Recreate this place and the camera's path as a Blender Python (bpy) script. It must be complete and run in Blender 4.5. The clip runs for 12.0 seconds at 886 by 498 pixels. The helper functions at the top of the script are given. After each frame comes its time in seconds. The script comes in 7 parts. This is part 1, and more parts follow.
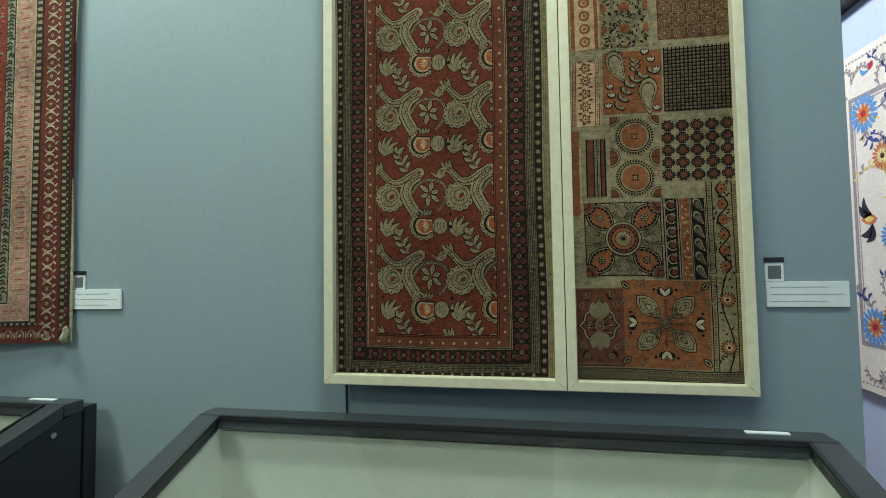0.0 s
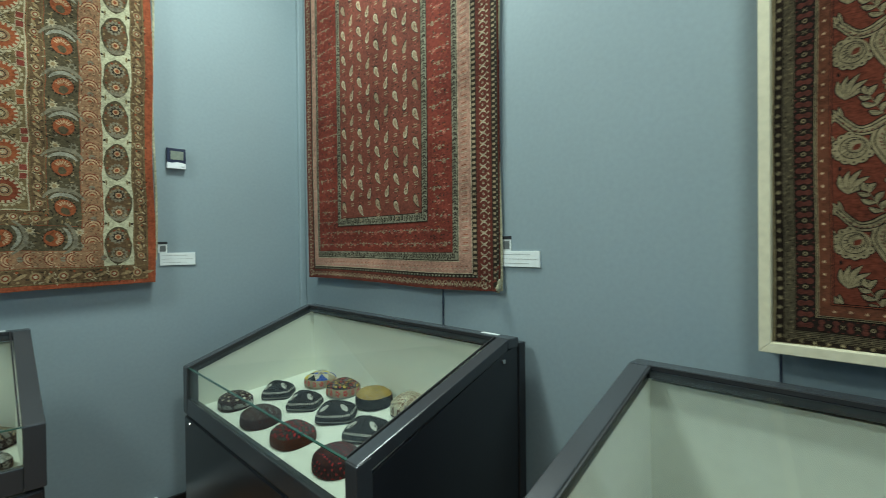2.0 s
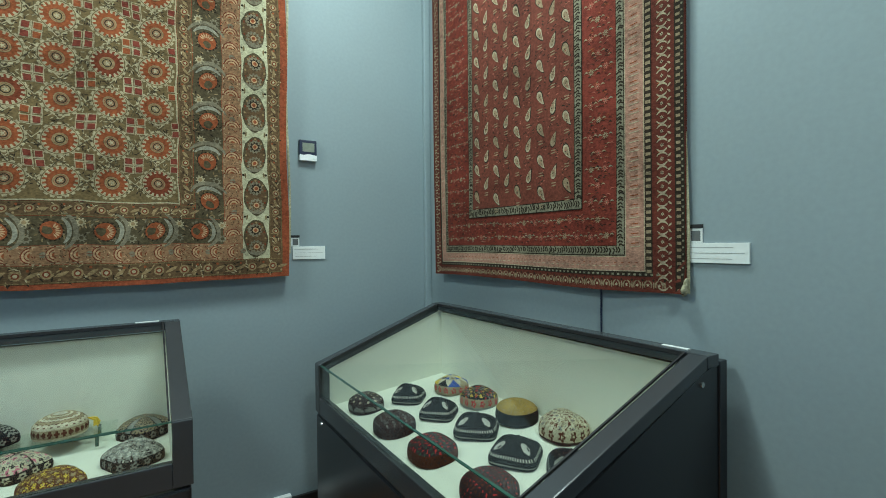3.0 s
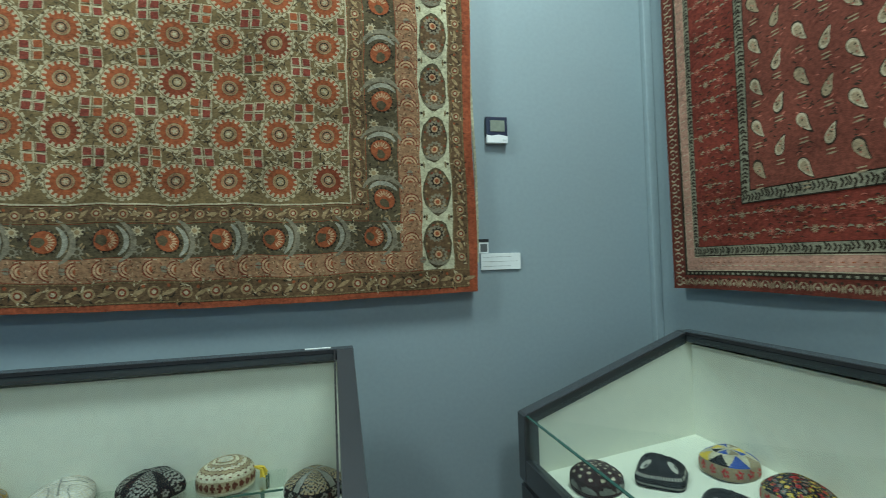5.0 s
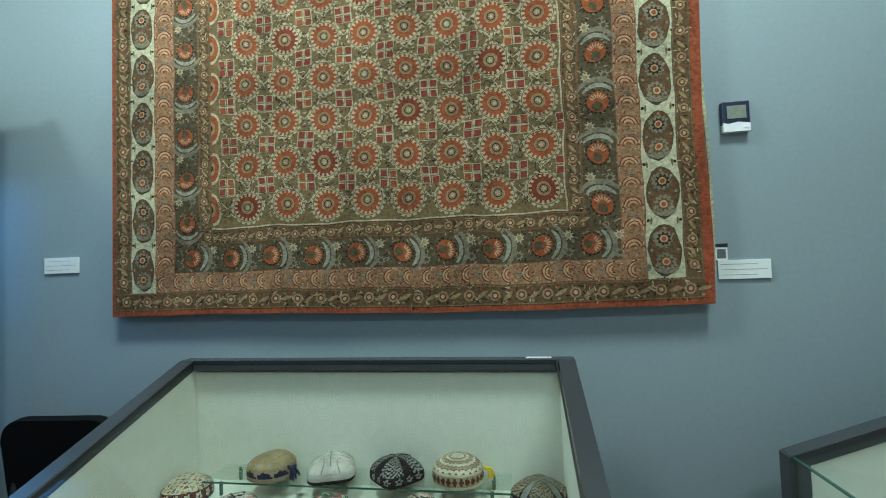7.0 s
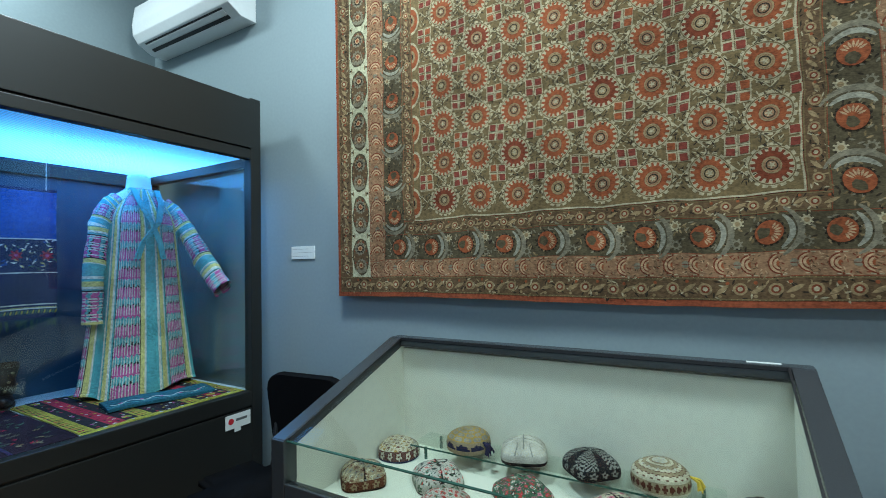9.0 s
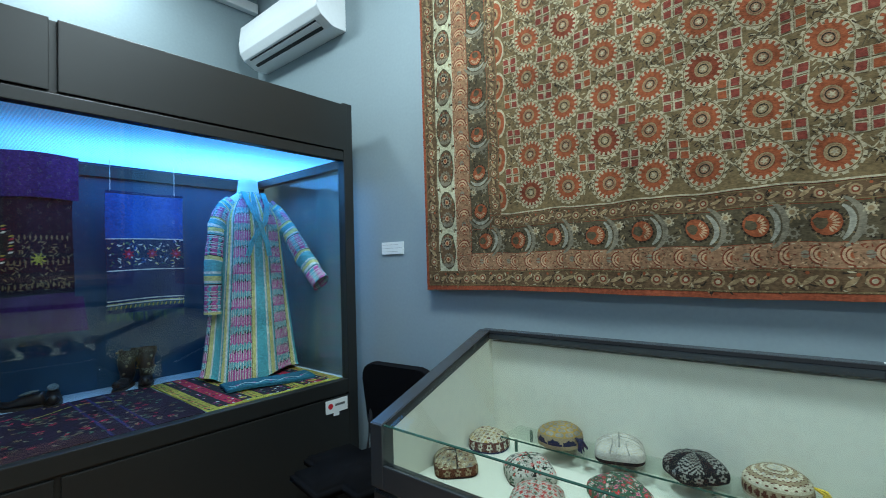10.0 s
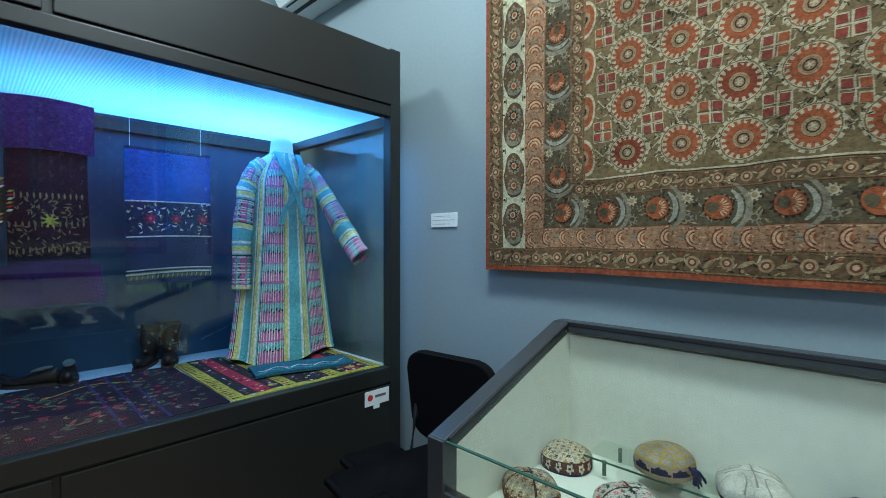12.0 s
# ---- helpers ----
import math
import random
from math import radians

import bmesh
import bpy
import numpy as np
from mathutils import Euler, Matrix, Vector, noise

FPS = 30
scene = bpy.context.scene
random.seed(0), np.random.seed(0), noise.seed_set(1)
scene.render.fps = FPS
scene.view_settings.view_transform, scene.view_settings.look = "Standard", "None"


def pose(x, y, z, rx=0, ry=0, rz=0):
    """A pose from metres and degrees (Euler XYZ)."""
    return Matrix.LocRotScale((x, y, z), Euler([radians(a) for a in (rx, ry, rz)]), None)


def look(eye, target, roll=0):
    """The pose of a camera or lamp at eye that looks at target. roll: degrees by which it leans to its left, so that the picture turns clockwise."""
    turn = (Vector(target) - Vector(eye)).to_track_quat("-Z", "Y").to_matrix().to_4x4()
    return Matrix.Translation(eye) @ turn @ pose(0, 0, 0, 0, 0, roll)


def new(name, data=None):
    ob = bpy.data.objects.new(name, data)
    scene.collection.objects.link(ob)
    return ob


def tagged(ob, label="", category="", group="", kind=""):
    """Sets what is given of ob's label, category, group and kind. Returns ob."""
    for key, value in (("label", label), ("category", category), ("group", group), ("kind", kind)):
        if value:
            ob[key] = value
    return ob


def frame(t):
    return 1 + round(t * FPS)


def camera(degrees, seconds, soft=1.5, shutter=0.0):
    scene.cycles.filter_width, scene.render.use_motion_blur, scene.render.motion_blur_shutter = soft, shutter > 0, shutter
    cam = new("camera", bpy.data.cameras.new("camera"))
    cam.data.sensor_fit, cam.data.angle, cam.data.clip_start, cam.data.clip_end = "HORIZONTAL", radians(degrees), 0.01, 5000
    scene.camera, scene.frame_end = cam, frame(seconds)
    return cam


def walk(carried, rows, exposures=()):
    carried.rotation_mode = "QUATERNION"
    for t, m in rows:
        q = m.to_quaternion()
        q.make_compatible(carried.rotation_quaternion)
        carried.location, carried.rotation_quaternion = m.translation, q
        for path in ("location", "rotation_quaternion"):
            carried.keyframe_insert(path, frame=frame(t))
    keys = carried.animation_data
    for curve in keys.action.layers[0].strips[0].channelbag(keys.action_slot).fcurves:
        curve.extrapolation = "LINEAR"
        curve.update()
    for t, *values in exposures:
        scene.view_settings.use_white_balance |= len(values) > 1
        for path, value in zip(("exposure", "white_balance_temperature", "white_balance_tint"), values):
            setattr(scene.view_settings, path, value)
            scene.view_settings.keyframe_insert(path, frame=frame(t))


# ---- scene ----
cam = camera(87.4, 12.0, soft=0.9, shutter=0.2)
PATH = [
    (0, (-1.259, -3.058, 1.436), (0.708, -2.709, 1.531), -0.8),
    (0.5, (-1.303, -3.116, 1.433), (0.616, -2.554, 1.42), -1.1),
    (1, (-1.336, -3.115, 1.445), (0.4, -2.125, 1.371), -1.0),
    (1.5, (-1.395, -3.003, 1.427), (0.144, -1.729, 1.353), 0.4),
    (2, (-1.491, -2.796, 1.423), (-0.084, -1.375, 1.402), -0.6),
    (2.5, (-1.5, -2.644, 1.4), (-0.361, -1.002, 1.318), -0.4),
    (2.7, (-1.477, -2.575, 1.397), (-0.416, -0.879, 1.374), -0.5),
    (4.3, (-1.444, -1.991, 1.404), (-0.283, -0.362, 1.361), -0.8),
    (4.5, (-1.425, -1.922, 1.389), (-0.429, -0.188, 1.387), -1.5),
    (5, (-1.422, -1.801, 1.367), (-0.953, 0.143, 1.419), -1.8),
    (5.5, (-1.48, -1.757, 1.387), (-1.216, 0.223, 1.487), -2.7),
    (6, (-1.502, -1.754, 1.394), (-1.43, 0.243, 1.474), -2.8),
    (6.5, (-1.527, -1.76, 1.387), (-1.659, 0.233, 1.487), -2.3),
    (7, (-1.543, -1.777, 1.389), (-1.845, 0.198, 1.481), -1.9),
    (7.5, (-1.558, -1.785, 1.391), (-2.059, 0.149, 1.478), -1.6),
    (7.7, (-1.575, -1.787, 1.393), (-2.13, 0.133, 1.47), -1.6),
    (9.3, (-1.593, -1.812, 1.388), (-2.683, -0.137, 1.46), -1.0),
    (9.5, (-1.596, -1.82, 1.386), (-2.732, -0.175, 1.463), -1.0),
    (10, (-1.602, -1.83, 1.379), (-2.894, -0.305, 1.435), -1.6),
    (10.5, (-1.608, -1.82, 1.375), (-3.019, -0.404, 1.433), -1.6),
    (11, (-1.671, -1.798, 1.373), (-3.025, -0.327, 1.431), -0.2),
    (11.5, (-1.815, -1.764, 1.366), (-3.146, -0.271, 1.406), -1.2),
    (12, (-1.941, -1.647, 1.361), (-3.331, -0.21, 1.328), 0.1),
]
walk(cam, [(t, look(eye, target, roll)) for t, eye, target, roll in PATH],
     exposures=((0, -0.02, 6760, 11), (2, 0.0, 6580, 11), (4.5, -0.06, 6280, 10), (7.7, -0.01, 6180, 11), (9.3, 0.02, 5980, 17), (12, 0.06, 5950, 18)))

FZ = -0.03          # floor level
CEIL = 3.55
WALL_C = -5.0       # wall behind the blue case
WALL_D = -4.66      # wall behind the walker

# ---------- world and lamps ----------
world = bpy.data.worlds.new("world")
scene.world = world
world.use_nodes = True
world.node_tree.nodes["Background"].inputs[0].default_value = (0.5, 0.6, 0.7, 1)
world.node_tree.nodes["Background"].inputs[1].default_value = 0.05


def area_lamp(x, y, z, w, d, watts, color):
    lamp = bpy.data.lights.new("ceiling_lamp", "AREA")
    lamp.shape, lamp.size, lamp.size_y, lamp.energy, lamp.color = "RECTANGLE", w, d, watts, color
    ob = new("ceiling_lamp", lamp)
    ob.matrix_world = pose(x, y, z)
    return ob


COOL = (0.80, 1.0, 0.95)
# No fixture is in view; the first three stand where cast shadows point.
area_lamp(-0.60, -1.05, CEIL - 0.06, 0.3, 0.5, 44, COOL)
area_lamp(-2.75, -0.90, CEIL - 0.06, 0.5, 0.3, 54, COOL)
area_lamp(-4.55, -1.2, CEIL - 0.06, 0.4, 0.25, 28, COOL)
# The last two are added to brighten the east wall and next bay.
area_lamp(-1.00, -3.15, CEIL - 0.06, 0.3, 0.5, 40, COOL)
area_lamp(1.3, -3.4, CEIL - 0.06, 0.6, 0.6, 75, (0.95, 0.98, 1.0))

# ---------- materials ----------
def nodes_of(name):
    m = bpy.data.materials.new(name)
    m.use_nodes = True
    return m, m.node_tree.nodes, m.node_tree.links, m.node_tree.nodes["Principled BSDF"]


def plain(name, color, rough=0.6, metal=0.0, grain=60.0, vary=0.18, big=2.5, bump=0.1, shine=0.5, island=0.0):
    """A surface with two scales of colour variation and a fine relief."""
    m, n, l, b = nodes_of(name)
    tc = n.new("ShaderNodeTexCoord")
    fine, wide = n.new("ShaderNodeTexNoise"), n.new("ShaderNodeTexNoise")
    fine.inputs["Scale"].default_value, wide.inputs["Scale"].default_value = grain, big
    fine.inputs["Detail"].default_value, wide.inputs["Detail"].default_value = 4, 5
    l.new(tc.outputs["Object"], fine.inputs["Vector"]); l.new(tc.outputs["Object"], wide.inputs["Vector"])
    add = n.new("ShaderNodeMath"); add.operation = "ADD"
    l.new(fine.outputs["Fac"], add.inputs[0]); l.new(wide.outputs["Fac"], add.inputs[1])
    src = add.outputs[0]
    if island:
        geo = n.new("ShaderNodeNewGeometry")
        ma = n.new("ShaderNodeMath"); ma.operation = "MULTIPLY_ADD"
        ma.inputs[1].default_value = island
        l.new(geo.outputs["Random Per Island"], ma.inputs[0]); l.new(src, ma.inputs[2])
        src = ma.outputs[0]
    rng = n.new("ShaderNodeMapRange")
    rng.inputs["From Min"].default_value, rng.inputs["From Max"].default_value = 0.7, 1.3 + island
    rng.inputs["To Min"].default_value, rng.inputs["To Max"].default_value = 1 - vary, 1 + vary
    l.new(src, rng.inputs["Value"])
    mul = n.new("ShaderNodeVectorMath"); mul.operation = "SCALE"
    mul.inputs[0].default_value = color
    l.new(rng.outputs[0], mul.inputs["Scale"])
    l.new(mul.outputs[0], b.inputs["Base Color"])
    b.inputs["Roughness"].default_value, b.inputs["Metallic"].default_value = rough, metal
    b.inputs["Specular IOR Level"].default_value = shine
    if bump:
        bp = n.new("ShaderNodeBump")
        bp.inputs["Strength"].default_value, bp.inputs["Distance"].default_value = bump, 0.002
        l.new(fine.outputs["Fac"], bp.inputs["Height"]); l.new(bp.outputs[0], b.inputs["Normal"])
    return m


def cloth(name, color, vary=0.5, weave=420.0, big=5.0):
    """Printed cotton: crossed threads, fading and small stains."""
    m, n, l, b = nodes_of(name)
    tc = n.new("ShaderNodeTexCoord")
    wide, mid, fine = (n.new("ShaderNodeTexNoise") for _ in range(3))
    for tex, s, d in ((wide, big, 4), (mid, 85.0, 6), (fine, weave, 2)):
        tex.inputs["Scale"].default_value, tex.inputs["Detail"].default_value = s, d
        l.new(tc.outputs["Object"], tex.inputs["Vector"])
    mp = n.new("ShaderNodeMapping"); mp.inputs["Scale"].default_value = (0.25, 0.25, 1.0)
    l.new(tc.outputs["Object"], mp.inputs["Vector"]); l.new(mp.outputs[0], fine.inputs["Vector"])
    a1 = n.new("ShaderNodeMath"); a1.operation = "ADD"
    a2 = n.new("ShaderNodeMath"); a2.operation = "MULTIPLY_ADD"; a2.inputs[1].default_value = 0.8
    l.new(wide.outputs["Fac"], a1.inputs[0]); l.new(mid.outputs["Fac"], a1.inputs[1])
    l.new(fine.outputs["Fac"], a2.inputs[0]); l.new(a1.outputs[0], a2.inputs[2])
    rng = n.new("ShaderNodeMapRange")
    rng.inputs["From Min"].default_value, rng.inputs["From Max"].default_value = 1.05, 1.75
    rng.inputs["To Min"].default_value, rng.inputs["To Max"].default_value = 1 - vary, 1 + vary
    l.new(a2.outputs[0], rng.inputs["Value"])
    mul = n.new("ShaderNodeVectorMath"); mul.operation = "SCALE"; mul.inputs[0].default_value = color
    l.new(rng.outputs[0], mul.inputs["Scale"]); l.new(mul.outputs[0], b.inputs["Base Color"])
    b.inputs["Roughness"].default_value = 0.92
    b.inputs["Specular IOR Level"].default_value = 0.15
    bp = n.new("ShaderNodeBump"); bp.inputs["Strength"].default_value, bp.inputs["Distance"].default_value = 0.35, 0.0015
    l.new(a2.outputs[0], bp.inputs["Height"]); l.new(bp.outputs[0], b.inputs["Normal"])
    return m


def glass_material():
    m = bpy.data.materials.new("clear_glass")
    m.use_nodes = True
    n, l = m.node_tree.nodes, m.node_tree.links
    n.remove(n["Principled BSDF"])
    tr, gl, mix, lw = n.new("ShaderNodeBsdfTransparent"), n.new("ShaderNodeBsdfGlossy"), n.new("ShaderNodeMixShader"), n.new("ShaderNodeLayerWeight")
    tr.inputs[0].default_value = (0.955, 0.985, 0.97, 1)
    gl.inputs["Roughness"].default_value = 0.015
    pw, sc = n.new("ShaderNodeMath"), n.new("ShaderNodeMath")
    pw.operation, sc.operation = "POWER", "MULTIPLY_ADD"
    pw.inputs[1].default_value, sc.inputs[1].default_value, sc.inputs[2].default_value = 5.0, 0.5, 0.06
    l.new(lw.outputs["Facing"], pw.inputs[0]); l.new(pw.outputs[0], sc.inputs[0])
    l.new(sc.outputs[0], mix.inputs[0]); l.new(tr.outputs[0], mix.inputs[1]); l.new(gl.outputs[0], mix.inputs[2])
    l.new(mix.outputs[0], n["Material Output"].inputs["Surface"])
    return m


def wall_material(name, color):
    m = plain(name, color, rough=0.62, grain=60.0, vary=0.05, big=1.6, bump=0.08)
    return m


WALL = wall_material("blue_grey_paint", (0.250, 0.314, 0.336))
WALL_PALE = wall_material("pale_blue_paint", (0.42, 0.53, 0.74))
CEILING = wall_material("white_ceiling_paint", (0.66, 0.68, 0.68))
GLASS = glass_material()
GLASS_EDGE = plain("green_glass_edge", (0.03, 0.09, 0.07), 0.15, bump=0)
# Rail copy of the case steel, its colour lightened for the ceiling it reflects.
CASE = plain("dark_grey_steel", (0.040, 0.045, 0.050), 0.26, grain=500, vary=0.12, bump=0.05)
CASE_BODY = plain("dark_navy_steel", (0.017, 0.019, 0.023), 0.30, grain=500, vary=0.12, bump=0.05)
CASE_IN = plain("white_case_lining", (0.70, 0.70, 0.60), 0.75, grain=30, vary=0.04, bump=0.03)
BLACK = plain("black_plastic", (0.012, 0.012, 0.014), 0.5, bump=0.05)
BLACK_CLOTH = plain("black_upholstery", (0.006, 0.006, 0.007), 0.95, grain=300, bump=0.3, shine=0.08)
WHITE_P = plain("white_plastic", (0.78, 0.80, 0.80), 0.35, vary=0.03, bump=0.0)
CARD = plain("white_card", (0.74, 0.78, 0.76), 0.7, vary=0.04, bump=0.02)
INK = plain("grey_print", (0.12, 0.13, 0.13), 0.8, bump=0)
PALE_INK = plain("pale_grey_ink", (0.33, 0.35, 0.34), 0.8, bump=0)
CHROME = plain("worn_chrome", (0.6, 0.6, 0.6), 0.25, 1.0, bump=0)
POPLAR = plain("pale_poplar_wood", (0.66, 0.60, 0.42), 0.6, grain=45, vary=0.1, bump=0.15)
SKIRT = plain("black_baseboard", (0.014, 0.014, 0.015), 0.45)
LCD = plain("grey_display", (0.22, 0.25, 0.20), 0.3, bump=0)
NAVY_P = plain("navy_plastic", (0.012, 0.02, 0.05), 0.4, bump=0)


def wood_floor():
    m = plain("varnished_oak", (0.28, 0.125, 0.035), 0.28, grain=30, vary=0.35, big=1.2, bump=0.06)
    return m


PARQUET = wood_floor()

# ---------- mesh helpers ----------
def quick_mesh(name, verts, faces, mats, index=None, smooth=False):
    me = bpy.data.meshes.new(name)
    me.from_pydata(verts, [], faces)
    for m in mats:
        me.materials.append(m)
    if index is not None:
        me.polygons.foreach_set("material_index", index)
    if smooth:
        me.polygons.foreach_set("use_smooth", [True] * len(me.polygons))
    me.update()
    return me


def part(name, bm, material, parent=None, label="", smooth=False):
    """Link a bmesh or a mesh as one object under a thing or a part."""
    if isinstance(bm, bmesh.types.BMesh):
        me = bpy.data.meshes.new(name)
        bmesh.ops.recalc_face_normals(bm, faces=bm.faces)
        bm.to_mesh(me)
        bm.free()
        me.materials.append(material)
        if smooth:
            me.polygons.foreach_set("use_smooth", [True] * len(me.polygons))
    else:
        me = bm
    ob = new(name, me)
    if parent:
        ob.parent = parent
    if label:
        ob["label"] = label
    return ob


def empty(name, m, label, category, group="", kind=""):
    ob = new(name)
    ob.empty_display_size = 0.1
    ob.matrix_basis = m
    return tagged(ob, label, category, group, kind)


def box(x0, x1, y0, y1, z0, z1, bevel=0.0, bm=None):
    bm = bm or bmesh.new()
    r = bmesh.ops.create_cube(bm, size=1.0)
    for v in r["verts"]:
        v.co = Vector(((x0 + x1) / 2 + v.co.x * (x1 - x0), (y0 + y1) / 2 + v.co.y * (y1 - y0), (z0 + z1) / 2 + v.co.z * (z1 - z0)))
    if bevel:
        es = list({e for v in r["verts"] for e in v.link_edges})
        bmesh.ops.bevel(bm, geom=es, offset=bevel, segments=2, affect="EDGES", profile=0.6)
    return bm


def prism(poly, axis, a, b, bevel=0.0):
    """A polygon of two coordinates pushed along an axis (0, 1 or 2) from a to b."""
    bm = bmesh.new()
    def put(p, w):
        c = [p[0], p[1]]
        c.insert(axis, w)
        return bm.verts.new(c)
    lo, hi = [put(p, a) for p in poly], [put(p, b) for p in poly]
    k = len(poly)
    bm.faces.new(lo); bm.faces.new(list(reversed(hi)))
    for i in range(k):
        bm.faces.new((lo[i], hi[i], hi[(i + 1) % k], lo[(i + 1) % k]))
    if bevel:
        bmesh.ops.bevel(bm, geom=list(bm.edges), offset=bevel, segments=2, affect="EDGES", profile=0.6)
    return bm


def tube(points, radius, sides=10, bm=None):
    """A round bar along a list of points."""
    bm = bm or bmesh.new()
    rings = []
    for i, p in enumerate(points):
        a, b = Vector(points[max(i - 1, 0)]), Vector(points[min(i + 1, len(points) - 1)])
        q = (b - a).to_track_quat("Z", "Y")
        rings.append([bm.verts.new(Vector(p) + q @ Vector((radius * math.cos(k * math.tau / sides), radius * math.sin(k * math.tau / sides), 0))) for k in range(sides)])
    for r, s in zip(rings, rings[1:]):
        for k in range(sides):
            bm.faces.new((r[k], r[(k + 1) % sides], s[(k + 1) % sides], s[k]))
    bm.faces.new(rings[0]); bm.faces.new(rings[-1])
    return bm


def structure(name, bm, mat, label, category):
    return tagged(part(name, bm, mat), label, category, kind="structure")


# ---------- the room ----------
structure("floor", box(WALL_C - 0.2, 4.2, WALL_D - 0.2, 0.2, FZ - 0.12, FZ - 0.02), PARQUET, "dark joint bed under warm brown varnished parquet boards", "floor")
structure("ceiling", box(WALL_C - 0.2, 4.2, WALL_D - 0.2, 0.2, CEIL, CEIL + 0.12), CEILING, "plain white painted ceiling", "ceiling")
structure("wall_north", box(WALL_C - 0.2, 0.2, 0.0, 0.2, FZ - 0.02, CEIL), WALL, "matt blue-grey painted wall behind the large hanging", "wall")
structure("wall_east", box(0.0, 0.2, -3.83, 0.0, FZ - 0.02, CEIL), WALL, "matt blue-grey painted wall with framed textiles", "wall")
structure("wall_west", box(WALL_C - 0.2, WALL_C, WALL_D, 0.0, FZ - 0.02, CEIL), WALL, "matt blue-grey painted wall behind the lit showcase", "wall")
structure("wall_south", box(WALL_C - 0.2, 4.2, WALL_D - 0.2, WALL_D, FZ - 0.02, CEIL), WALL_PALE, "pale blue painted wall of the next bay", "wall")
structure("wall_far_east", box(4.0, 4.2, WALL_D, 0.2, FZ - 0.02, CEIL), WALL_PALE, "pale blue painted end wall of the next bay", "wall")
structure("wall_bay", box(0.2, 4.0, 0.0, 0.2, FZ - 0.02, CEIL), WALL_PALE, "pale blue painted side wall of the next bay", "wall")
structure("baseboard", box(WALL_C, 0.0, -0.018, 0.0, FZ - 0.02, FZ + 0.115, 0.003), SKIRT, "black painted wooden baseboard", "baseboard")
structure("baseboard_east", box(-0.018, 0.0, -3.83, -0.02, FZ - 0.02, FZ + 0.115, 0.003), SKIRT, "black painted wooden baseboard", "baseboard")
structure("trim", box(-0.042, -0.0005, -0.03, -0.0005, FZ + 0.115, CEIL, 0.006), WALL, "thin painted filler strip down the wall corner", "trim")
structure("trim_lintel", box(0.2, 4.0, WALL_D, WALL_D + 0.06, 2.70, 2.76), BLACK, "black lamp rail high on the pale wall", "rail")
structure("trim_cornice", box(0.2, 4.0, WALL_D, WALL_D + 0.12, 2.78, 3.1), CEILING, "white boxed cornice above the lamp rail", "cornice")
